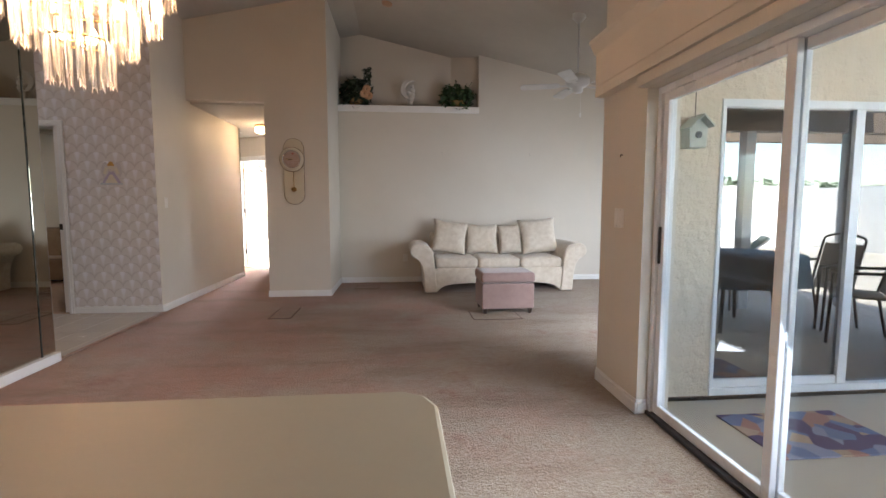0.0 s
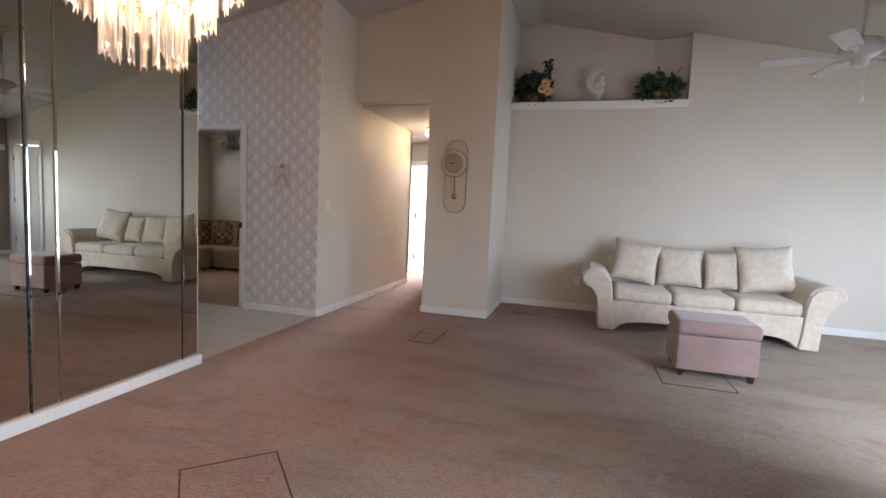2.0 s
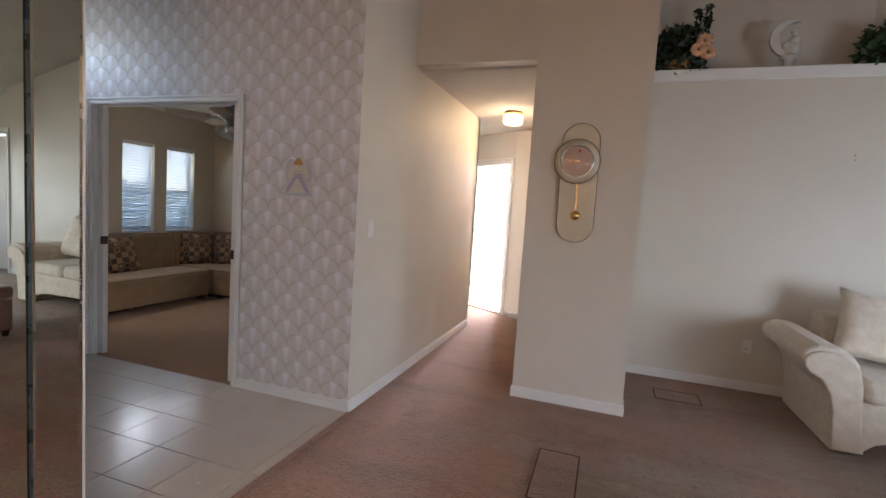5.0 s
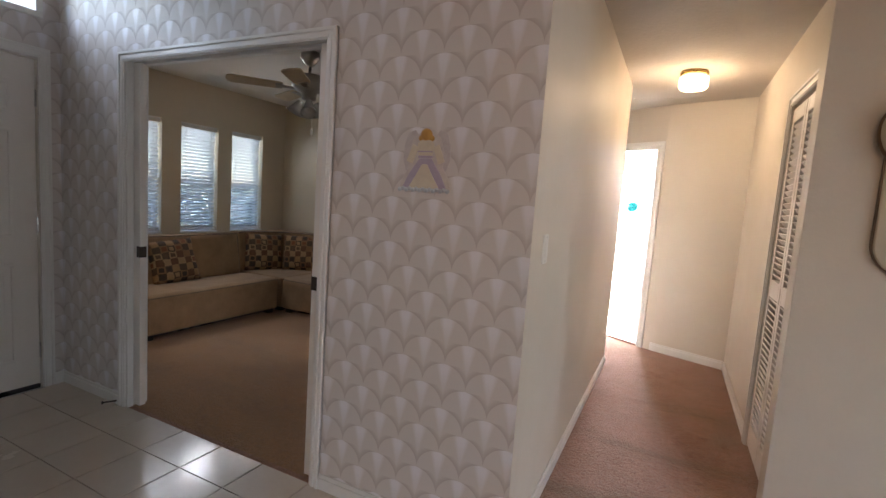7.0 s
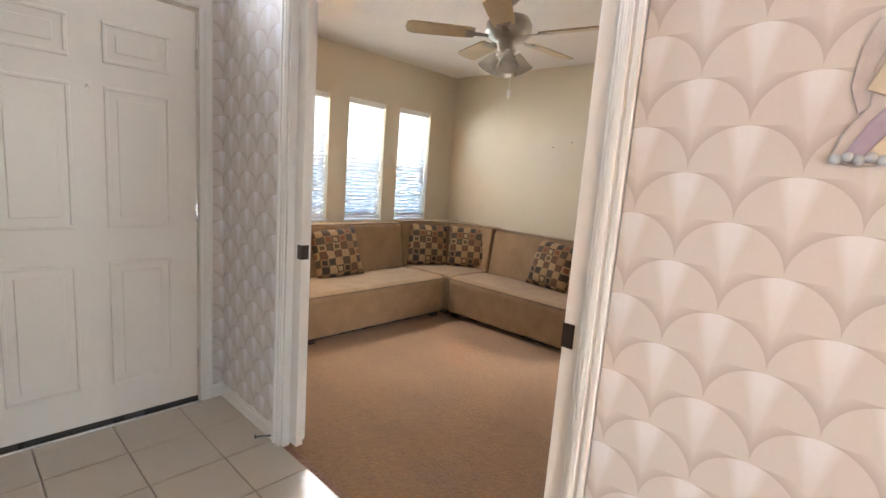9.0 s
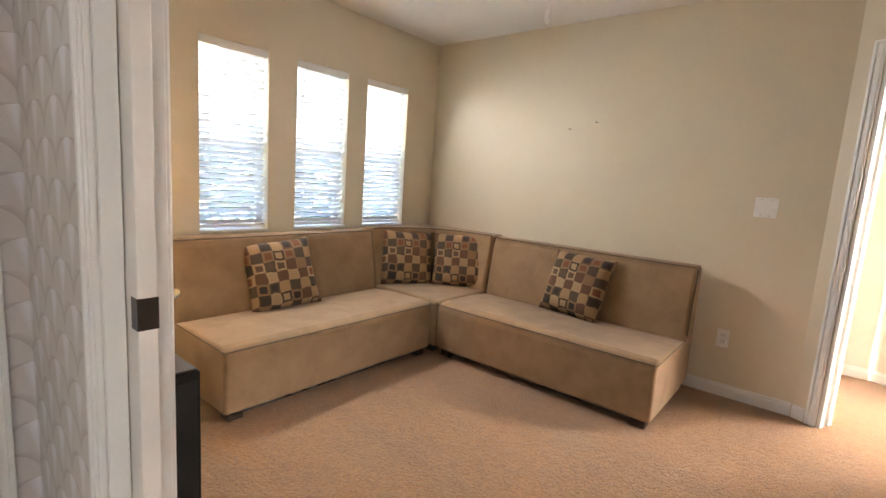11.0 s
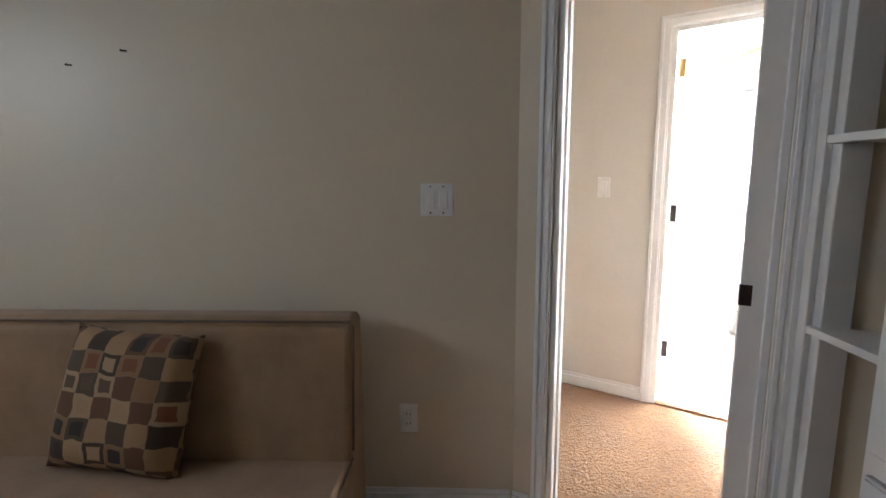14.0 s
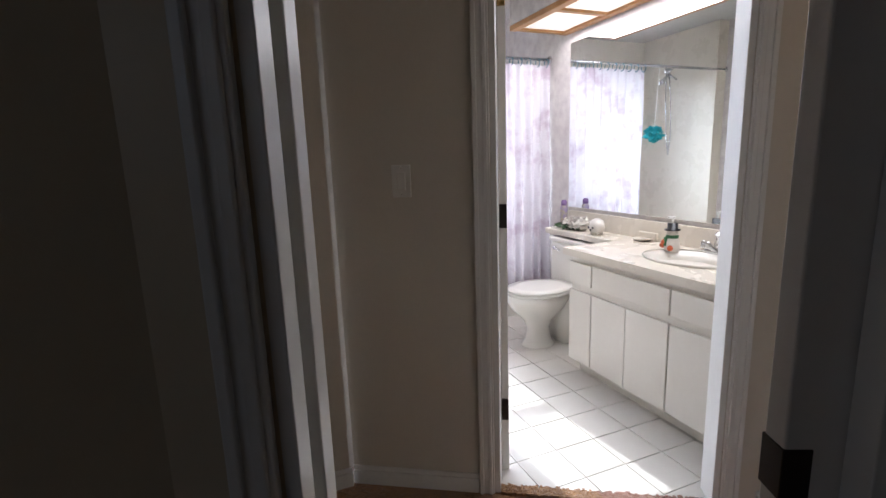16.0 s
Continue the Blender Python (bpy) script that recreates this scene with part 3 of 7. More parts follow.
# bathroom doorway and door
casing("door_casing_bath", BATH_M, 0.585, 1.395, 2.05)
casing("door_casing_bath_inner", BATH_M @ Matrix.Translation((0, 0.11, 0)), 0.585, 1.395, 2.05, out=1)
jamb("door_jamb_bath", BATH_M, 0.585, 1.395, 2.05, 0.11)
bd = empty("bathroom_door")
tagged(bd, "white painted bathroom door standing open on brass hinges", "door")
dm = BATH_M @ Matrix.Translation((0.605, 0.112, 0)) @ Matrix.Rotation(radians(119), 4, "Z")
box("leaf", (0.004, -0.037, 0.012), (0.77, -0.002, 2.03), DOORW, bd, 0.003, dm)
for z in (0.30, 1.09, 1.87):
    box("hinge", (0.606, 0.104, z - 0.045), (0.634, 0.1145, z + 0.045), BRASS if z > 1.5 else DARKMETAL, bd, 0.001, BATH_M)


def panel_door(name, w, h, m, label, group=""):
    """Six-panel door; local x across, y out of its face, z up."""
    e = empty(name)
    tagged(e, label, "door", group)
    box("leaf", (0, -0.04, 0.02), (w, 0, h), DOORW, e, 0.003, m)
    cw = (w - 0.36) / 2
    for x0 in (0.12, 0.24 + cw):
        for z0, z1 in ((0.20, 0.82), (0.98, 1.62), (1.72, 1.90)):
            bm = bmesh.new()
            for lo, hi in (((x0, -0.003, z0), (x0 + cw, 0.009, z0 + 0.018)), ((x0, -0.003, z1 - 0.018), (x0 + cw, 0.009, z1)), ((x0, -0.003, z0 + 0.018), (x0 + 0.018, 0.009, z1 - 0.018)), ((x0 + cw - 0.018, -0.003, z0 + 0.018), (x0 + cw, 0.009, z1 - 0.018))):
                add_box(bm, lo, hi, m)
            if z1 - z0 > 0.1:
                add_box(bm, (x0 + 0.05, -0.003, z0 + 0.05), (x0 + cw - 0.05, 0.006, z1 - 0.05), m)
            finish("panel", bm, DOORW, e, bevel=0.005)
    return e


# front door, facing into the foyer
fm = Matrix.Translation((-4.992, 4.936, 0)) @ Matrix.Rotation(radians(-90), 4, "Z")
fd = panel_door("front_door", 0.902, 2.045, fm, "white six panel front door, closed, with chrome knob and bolt")
bm = bmesh.new()
turn = Matrix.Translation((0.832, 0, 0.925)) @ Matrix.Rotation(radians(-90), 4, "X")
lathe(bm, [(0.032, 0), (0.032, 0.008), (0.014, 0.012), (0.014, 0.03), (0.028, 0.04), (0.030, 0.055), (0.02, 0.066)], 20, fm @ turn)
finish("knob", bm, CHROME, fd, True)
bm = bmesh.new()
turn = Matrix.Translation((0.832, 0, 1.03)) @ Matrix.Rotation(radians(-90), 4, "X")
lathe(bm, [(0.034, 0), (0.034, 0.006), (0.026, 0.018), (0.012, 0.02)], 20, fm @ turn)
finish("deadbolt", bm, CHROME, fd, True)
bm = bmesh.new()
lathe(bm, [(0.012, 0), (0.012, 0.004), (0.004, 0.006)], 14, fm @ Matrix.Translation((0.84, 0, 0.66)) @ Matrix.Rotation(radians(-90), 4, "X"))
finish("stop_knob", bm, CHROME, fd, True)
box("viewer", (0.443, -0.002, 1.60), (0.459, 0.006, 1.62), CHROME, fd, 0.002, fm)
for z in (0.25, 1.05, 1.82):
    box("hinge", (-0.008, -0.012, z - 0.05), (0.004, 0.012, z + 0.05), CHROME, fd, 0.002, fm)
box("sweep", (0.0, -0.03, 0.006), (0.902, 0.004, 0.03), BLACK, fd, 0.002, fm)
casing("door_casing_front", Matrix.Translation((-4.97, 0, 0)) @ Matrix.Rotation(radians(90), 4, "Z"), 4.03, 4.94, 2.055)
setting(box("threshold", (-5.05, 4.03, 0.0), (-4.94, 4.94, 0.014), CHROME, bevel=0.003), "worn metal door threshold", "threshold")
tw = setting(empty("window_transom"), "narrow clear transom window above the front door", "window")
box("pane", (-5.045, 4.03, 2.32), (-5.04, 4.94, 2.68), GLASS, tw).visible_shadow = False
bm = bmesh.new()
for lo, hi in (((-4.99, 4.0, 2.29), (-4.955, 4.97, 2.325)), ((-4.99, 4.0, 2.675), (-4.955, 4.97, 2.71)), ((-4.99, 4.0, 2.325), (-4.955, 4.035, 2.675)), ((-4.99, 4.935, 2.325), (-4.955, 4.97, 2.675)), ((-5.06, 4.47, 2.325), (-5.02, 4.50, 2.675))):
    add_box(bm, lo, hi)
finish("frame", bm, WHITE, tw, bevel=0.004)

# half-open panel door in the far living room wall
casing("door_casing_living", along_x(6.97), 5.21, 5.92, 2.12)
jamb("door_jamb_living", along_x(6.97), 5.21, 5.92, 2.12, 0.12)
ld = panel_door("panel_door", 0.66, 2.08, Matrix.Translation((5.895, 7.0, 0)) @ Matrix.Rotation(radians(158), 4, "Z") @ Matrix.Translation((0, 0.04, 0)), "white panel door standing ajar on black hinges")
for z in (0.3, 1.05, 1.85):
    box("hinge", (5.885, 6.962, z - 0.05), (5.903, 6.99, z + 0.05), BLACK, ld, 0.002)
setting(box("wall_behind_door", (5.0, 7.6, 0), (6.2, 7.7, 2.5), WALL), "plain wall beyond the far door", "wall")
setting(box("wall_behind_side", (4.95, 7.09, 0), (5.05, 7.6, 2.5), WALL), "plain wall beyond the far door", "wall")
setting(box("ceiling_behind", (4.95, 7.09, 2.45), (6.2, 7.7, 2.5), CEIL), "plain ceiling beyond the far door", "ceiling")

# louvred folding closet doors in the hall
lv = empty("louvred_door")
tagged(lv, "cream louvred folding closet door, closed", "door")
lm = Matrix.Translation((-0.885, 6.78, 0)) @ Matrix.Rotation(radians(-90), 4, "Z")
slat_me = None
bmf = bmesh.new()
for x0 in (0.008, 0.334):
    x1 = x0 + 0.318
    for lo, hi in (((x0, -0.015, 0.02), (x0 + 0.045, 0.015, 2.03)), ((x1 - 0.045, -0.015, 0.02), (x1, 0.015, 2.03)), ((x0 + 0.045, -0.015, 0.02), (x1 - 0.045, 0.015, 0.16)), ((x0 + 0.045, -0.015, 0.95), (x1 - 0.045, 0.015, 1.05)), ((x0 + 0.045, -0.015, 1.95), (x1 - 0.045, 0.015, 2.03))):
        add_box(bmf, lo, hi, lm)
finish("frame", bmf, DOORW, lv, bevel=0.003)
for x0 in (0.008, 0.334):
    for z0, z1 in ((0.16, 0.95), (1.05, 1.95)):
        n = int((z1 - z0) / 0.034)
        for k in range(n):
            if slat_me is None:
                s = box("slat", (0, -0.019, -0.003), (0.228, 0.019, 0.003), DOORW, lv)
                slat_me = s.data
            else:
                s = new("slat", slat_me)
                s.parent = lv
            s.matrix_local = lm @ pose(x0 + 0.045, 0, z0 + 0.02 + k * 0.034, -48)
bm = bmesh.new()
lathe(bm, [(0.012, 0), (0.009, 0.015), (0.017, 0.024), (0.012, 0.034)], 14, lm @ Matrix.Translation((0.305, 0.015, 1.0)) @ Matrix.Rotation(radians(-90), 4, "X"))
finish("knob", bm, CHROME, lv, True)
casing("door_casing_closet", Matrix.Translation((-0.90, 0, 0)) @ Matrix.Rotation(radians(90), 4, "Z"), 6.12, 6.78, 2.05, out=1)
setting(box("wall_closet", (-0.78, 6.01, 0), (-0.30, 8.5, 2.5), WALL), "solid wall behind the closet doors", "wall")


# windows with blinds in the den
BLIND = surface("blind_slat", (0.82, 0.83, 0.84), (0.78, 0.79, 0.80), 0.45, 5, 60, 0.03, 0.001)
t_ = BLIND.node_tree
pb = t_.nodes["Principled BSDF"]
tl, mx = t_.nodes.new("ShaderNodeBsdfTranslucent"), t_.nodes.new("ShaderNodeMixShader")
tl.inputs["Color"].default_value = (0.85, 0.87, 0.9, 1)
mx.inputs[0].default_value = 0.03
t_.links.new(pb.outputs[0], mx.inputs[1])
t_.links.new(tl.outputs[0], mx.inputs[2])
t_.links.new(mx.outputs[0], t_.nodes["Material Output"].inputs[0])
SCREEN = glass_material("insect_screen_mesh", 0.01, (0.56, 0.63, 0.72))
slat2 = None
for k, (y0, y1) in enumerate(((6.06, 6.51), (6.72, 7.17), (7.355, 7.815))):
    w = setting(empty("window_%d" % (k + 1)), "narrow white framed sash window", "window")
    bm = bmesh.new()
    for lo, hi in (((-6.33, y0, 0.84), (-6.30, y0 + 0.03, 2.01)), ((-6.33, y1 - 0.03, 0.84), (-6.30, y1, 2.01)), ((-6.33, y0 + 0.03, 0.84), (-6.30, y1 - 0.03, 0.87)), ((-6.33, y0 + 0.03, 1.98), (-6.30, y1 - 0.03, 2.01)), ((-6.335, y0 + 0.03, 1.38), (-6.295, y1 - 0.03, 1.42))):
        add_box(bm, lo, hi)
    finish("frame", bm, ALU, w, bevel=0.003)
    box("pane", (-6.318, y0 + 0.03, 0.87), (-6.314, y1 - 0.03, 1.98), GLASS, w).visible_shadow = False
    box("insect_screen", (-6.345, y0 + 0.025, 0.865), (-6.342, y1 - 0.025, 1.40), SCREEN, w).visible_shadow = False
    setting(box("window_sill", (-6.3, y0 - 0.005, 0.832), (-6.192, y1 + 0.005, 0.848), WHITE, bevel=0.003), "white window sill", "sill")
    b = empty("window_blind", -6.245, (y0 + y1) / 2, 0.86)
    tagged(b, "white horizontal slat blind, lowered and half tilted", "blind", "den window blinds")
    hw = (y1 - y0) / 2 - 0.008
    box("head_rail", (-0.03, -hw, 1.10), (0.035, hw, 1.15), WHITE, b, 0.004)
    box("bottom_rail", (-0.022, -hw, 0.0), (0.022, hw, 0.018), WHITE, b, 0.003)
    for j in range(30):
        if slat2 is None:
            s = box("slat", (-0.0235, -hw + 0.004, -0.0012), (0.0235, hw - 0.004, 0.0012), BLIND, b)
            slat2 = s.data
        else:
            s = new("slat", slat2)
            s.parent = b
        s.matrix_local = pose(0, 0, 0.035 + j * 0.0362, 0, -41 if j > 14 else -37, 0)
    bm = bmesh.new()
    for yy in (-hw * 0.7, hw * 0.7):
        rod(bm, (0.024, yy, 0.01), (0.024, yy, 1.1), 0.0012, 5)
    finish("ladder_cord", bm, WHITE, b)

# hedge and far houses seen through the blinds
LEAF_DARK = surface("hedge_leaf", (0.07, 0.12, 0.05), (0.03, 0.06, 0.03), 0.6, 8, 60, 0.3, 0.01, 0, 0.3)
rng = random.Random(5)


def leafy(name, center, spread, n, size, mat, label, category, parent=None, flat=0.0):
    bm = bmesh.new()
    for _ in range(n):
        while True:
            p = Vector((rng.uniform(-1, 1), rng.uniform(-1, 1), rng.uniform(-1, 1)))
            if p.length < 1 and (p.length > 0.45 or rng.random() < 0.3):
                break
        c = Vector((center[0] + p.x * spread[0], center[1] + p.y * spread[1], center[2] + p.z * spread[2]))
        s = size * rng.uniform(0.6, 1.3)
        q = Euler((rng.uniform(-1.2, 1.2), rng.uniform(-1.2, 1.2), rng.uniform(0, 6.3))).to_matrix()
        tip, l, r, base, mid = (Vector(v) for v in ((0, s, -0.1 * s), (-0.36 * s, 0.1 * s, 0.06 * s), (0.36 * s, 0.1 * s, 0.06 * s), (0, -0.6 * s, 0), (0, 0.1 * s, 0)))
        vs = [bm.verts.new(c + q @ v) for v in (tip, l, base, r, mid)]
        bm.faces.new((vs[0], vs[1], vs[4])), bm.faces.new((vs[1], vs[2], vs[4])), bm.faces.new((vs[2], vs[3], vs[4])), bm.faces.new((vs[3], vs[0], vs[4]))
    me = bpy.data.meshes.new(name)
    bm.to_mesh(me)
    bm.free()
    me.materials.append(mat)
    ob = new(name, me)
    if parent:
        ob.parent = parent
    elif label:
        tagged(ob, label, category, "", "stuff")
    return ob


leafy("hedge", (-8.6, 6.9, 0.75), (0.6, 3.6, 0.95), 3400, 0.12, LEAF_DARK, "leafy green hedge outside the windows", "hedge")


def extrude_profile(bm, prof, y0, y1, mirror_x=None, m=None):
    pts = [(2 * mirror_x - x, z) if mirror_x is not None else (x, z) for x, z in prof]
    a = [bm.verts.new((x, y0, z)) for x, z in pts]
    b = [bm.verts.new((x, y1, z)) for x, z in pts]
    bm.faces.new(a), bm.faces.new(b)
    n = len(pts)
    for i in range(n):
        bm.faces.new((a[i], a[(i + 1) % n], b[(i + 1) % n], b[i]))
    if m is not None:
        bmesh.ops.transform(bm, matrix=m, verts=a + b)


# ---- dining end: mirror wall, chandelier, counter, sliding door ----
mw = empty("mirror_wall", -1.86, 0, 0)
tagged(mw, "floor to ceiling wall of bevelled mirror panels", "mirror")
edges = [3.385, 3.245, 2.415, 2.275, 1.445, 1.305, 0.475, 0.335, -0.495, -0.635, -1.465, -1.605, -2.435, -2.575, -3.58]
for a, b in zip(edges, edges[1:]):
    bm = bmesh.new()
    z0, z1, e = 0.075, 3.37, 0.012
    back = [bm.verts.new((-0.012, y, z)) for y, z in ((b + 0.001, z0), (a - 0.001, z0), (a - 0.001, z1), (b + 0.001, z1))]
    rim = [bm.verts.new((-0.004, y, z)) for y, z in ((b + 0.001, z0), (a - 0.001, z0), (a - 0.001, z1), (b + 0.001, z1))]
    top = [bm.verts.new((0.0, y, z)) for y, z in ((b + e, z0 + e), (a - e, z0 + e), (a - e, z1 - e), (b + e, z1 - e))]
    bm.faces.new(back), bm.faces.new(top)
    for i in range(4):
        j = (i + 1) % 4
        bm.faces.new((rim[i], rim[j], top[j], top[i])), bm.faces.new((back[i], back[j], rim[j], rim[i]))
    finish("panel", bm, MIRROR, mw)
bm = bmesh.new()
for y in (3.245, 2.275, 1.305, 0.335, -0.635):
    add_box(bm, (-0.006, y - 0.005, 0.075), (0.0025, y + 0.003, 3.36))
finish("seam", bm, surface("dark_glass_seam", (0.02, 0.03, 0.028), None, 0.3, 8, 80, 0, 0.001), mw)
setting(box("baseboard_mirror", (-1.875, -3.58, 0), (-1.838, 3.402, 0.072), WHITE, bevel=0.004), "white baseboard under the mirror wall", "baseboard")

m_, t_, p_ = nodes_of("crystal_prism")
p_.inputs["Base Color"].default_value = (1.0, 0.96, 0.90, 1)
p_.inputs["Roughness"].default_value = 0.22
p_.inputs["Transmission Weight"].default_value = 0.965
p_.inputs["IOR"].default_value = 1.45
CRYSTAL = m_
BULB = glow("lit_bulb", (1.0, 0.68, 0.40), 9.0)
CHX, CHY = -0.62, 1.86
ch = empty("chandelier", CHX, CHY, 1.68)
tagged(ch, "tiered brass chandelier hung with clear crystal prisms, lit", "chandelier")


def prism_mesh(length, r):
    """Three-finned bar with a slanted, pointed foot."""
    bm = bmesh.new()
    ring = []
    for k in range(6):
        rr = r if k % 2 == 0 else r * 0.38
        ring.append((rr * math.cos(k * math.pi / 3), rr * math.sin(k * math.pi / 3)))
    top = [bm.verts.new((x, y, 0)) for x, y in ring]
    low = [bm.verts.new((x, y, -length + (0.028 if k % 2 else 0.0) + 0.012 * (k == 2))) for k, (x, y) in enumerate(ring)]
    cap = bm.verts.new((0, 0, -length + 0.03))
    bm.faces.new(top)
    for k in range(6):
        j = (k + 1) % 6
        bm.faces.new((top[k], top[j], low[j], low[k])), bm.faces.new((low[k], low[j], cap))
    o = finish("prism", bm, CRYSTAL, ch)
    o.visible_shadow = False
    return o


tiers = ((0.115, 0.185, 0.185, 18), (0.205, 0.34, 0.20, 30), (0.30, 0.475, 0.21, 42), (0.36, 0.60, 0.20, 46))
for r, z, length, n in tiers:
    me = None
    for k in range(n):
        a = 2 * math.pi * k / n
        if me is None:
            o = prism_mesh(length, 0.0135)
            me = o.data
        else:
            o = new("prism", me)
            o.parent = ch
            o.visible_shadow = False
        o.matrix_local = pose(r * math.cos(a), r * math.sin(a), z + 0.006 * math.sin(7 * a), 0, 0, math.degrees(a) + 60 * (k % 2))
    bm = bmesh.new()
    for k in range(48):
        a, b = 2 * math.pi * k / 48, 2 * math.pi * (k + 1) / 48
        rod(bm, (r * math.cos(a), r * math.sin(a), z + 0.004), (r * math.cos(b), r * math.sin(b), z + 0.004), 0.006, 6)
    for k in range(4):
        a = math.pi / 2 * k
        rod(bm, (0, 0, z + 0.004), (r * math.cos(a), r * math.sin(a), z + 0.004), 0.004, 6)
    finish("ring", bm, BRASS, ch, True)
bm = bmesh.new()
rod(bm, (0, 0, 0.15), (0, 0, 1.2), 0.008, 8)
rod(bm, (0, 0, 1.2), (0, 0, vault(CHX) - 1.68), 0.003, 6)
lathe(bm, [(0.06, vault(CHX) - 1.70), (0.05, vault(CHX) - 1.73), (0.01, vault(CHX) - 1.76)], 16)
finish("stem", bm, BRASS, ch, True)
for k in range(9):
    a = 2 * math.pi * k / 9
    r, z = ((0.06, 0.20), (0.14, 0.345), (0.235, 0.47))[k % 3]
    bm = bmesh.new()
    lathe(bm, [(0.006, -0.02), (0.014, 0.0), (0.012, 0.02), (0.003, 0.042)], 10, pose(r * math.cos(a), r * math.sin(a), z))
    finish("bulb", bm, BULB, ch, True)

kc = empty("kitchen_counter", -0.5, 0, 0)
tagged(kc, "cream laminate kitchen peninsula counter with rounded corner", "counter")
pts = [(-1.33, -0.25), (1.28, -0.25), (1.28, 0.24), (1.265, 0.275), (1.235, 0.295), (-1.33, 0.295)]
prism("top", pts, 0.872, 0.91, COUNTER, kc, 0.006)
box("base", (-1.325, -0.22, 0.0), (1.22, 0.22, 0.872), CABW, kc, 0.004)

# sliding glass door to the patio
sd = setting(empty("sliding_door"), "white aluminium sliding patio door with clear glass", "sliding door")
bm = bmesh.new()
for lo, hi in (((2.12, -0.45, 1.765), (2.21, 2.118, 1.80)), ((2.12, 2.085, 0.0), (2.21, 2.118, 1.765)), ((2.12, -0.45, 0.0), (2.21, -0.42, 1.765))):
    add_box(bm, lo, hi)
finish("frame", bm, ALU, sd, bevel=0.003)
box("track", (2.105, -0.45, 0.0), (2.215, 2.118, 0.022), DARKTRACK, sd, 0.003)
for k, (y0, y1, x) in enumerate(((1.245, 2.085, 2.15), (0.40, 1.29, 2.185), (-0.42, 0.44, 2.15))):
    bm = bmesh.new()
    for lo, hi in (((x - 0.014, y0, 0.022), (x + 0.014, y0 + 0.045, 1.765)), ((x - 0.014, y1 - 0.045, 0.022), (x + 0.014, y1, 1.765)), ((x - 0.014, y0 + 0.045, 0.022), (x + 0.014, y1 - 0.045, 0.075)), ((x - 0.014, y0 + 0.045, 1.72), (x + 0.014, y1 - 0.045, 1.765))):
        add_box(bm, lo, hi)
    finish("sash", bm, ALU, sd, bevel=0.004)
    box("pane", (x - 0.003, y0 + 0.04, 0.07), (x + 0.003, y1 - 0.04, 1.725), GLASS, sd).visible_shadow = False
box("pull", (2.126, 2.062, 0.86), (2.14, 2.078, 1.06), BLACK, sd, 0.003)
bm = bmesh.new()
for lo, hi in (((1.985, -1.2, 1.925), (2.058, 2.63, 2.13)), ((1.989, -1.2, 1.921), (2.058, 2.626, 1.925)), ((1.985, -1.2, 1.861), (2.058, 2.63, 1.921))):
    add_box(bm, lo, hi)
cn = tagged(finish("cornice", bm, WALL), "beige painted box cornice above the sliding door", "cornice")
bm = bmesh.new()
extrude_profile(bm, [(2.058, 2.13), (1.985, 2.13), (1.978, 2.142), (1.955, 2.19), (1.945, 2.195), (1.945, 2.212), (2.058, 2.212)], -1.2, 2.66)
finish("crown", bm, WALL, cn, bevel=0.002)
bm = bmesh.new()
for lo, hi in (((2.0, -0.5, 1.802), (2.119, 2.13, 1.858)),):
    add_box(bm, lo, hi)
setting(finish("door_head_trim", bm, WALL, bevel=0.003), "beige painted head trim over the sliding door", "trim")


def switch_plate(m, gangs, label):
    """Rocker switch plate; local x across, y out, z up."""
    w = 0.07 if gangs == 1 else 0.116
    e = tagged(box("light_switch", (-w / 2, -0.004, -0.058), (w / 2, 0.005, 0.058), PLASTIC, None, 0.003, m), label, "switch")
    for g in range(gangs):
        x = (g - (gangs - 1) / 2) * 0.046
        box("rocker", (x - 0.016, 0.002, -0.033), (x + 0.016, 0.009, 0.033), PLASTIC, e, 0.003, m @ pose(0, 0, 0, 3))
        for z in (-0.047, 0.047):
            box("screw", (x - 0.003, 0.004, z - 0.003), (x + 0.003, 0.0062, z + 0.003), CHROME, e, 0, m)
    return e


def outlet(m, label):
    e = tagged(box("outlet", (-0.035, -0.004, -0.058), (0.035, 0.005, 0.058), PLASTIC, None, 0.003, m), label, "outlet")
    for z in (-0.02, 0.02):
        box("socket", (-0.016, 0.002, z - 0.014), (0.016, 0.008, z + 0.014), PLASTIC, e, 0.005, m)
        bm = bmesh.new()
        add_box(bm, (-0.008, 0.007, z - 0.004), (-0.005, 0.0085, z + 0.006), m)
        add_box(bm, (0.005, 0.007, z - 0.004), (0.008, 0.0085, z + 0.006), m)
        finish("slot", bm, BLACK, e)
    return e


def facing(x, y, z, turn):
    return pose(x, y, z, 0, 0, turn)


switch_plate(facing(-1.89, 5.26, 1.215, -90), 1, "white rocker light switch on the hallway wall")
switch_plate(facing(2.06, 2.40, 1.10, 90), 2, "white double rocker switch beside the patio door")
switch_plate(facing(-3.54, 8.19, 1.215, 180), 2, "white double rocker switch on the bedroom wall")
outlet(facing(-3.655, 8.19, 0.375, 180), "white wall outlet in the bedroom")
outlet(facing(0.82, 6.97, 0.38, 180), "white wall outlet beside the sofa")
p0 = BATH_M @ Vector((0.262, 0, 1.235))
switch_plate(Matrix.Translation(p0) @ BATH_M.to_3x3().to_4x4() @ pose(0, 0, 0, 0, 0, 180), 1, "white rocker light switch in the hallway")
box_hook = bmesh.new()
rod(box_hook, (2.06, 2.38, 1.475), (2.045, 2.38, 1.475), 0.003, 8)
rod(box_hook, (2.046, 2.38, 1.475), (2.044, 2.38, 1.462), 0.003, 8)
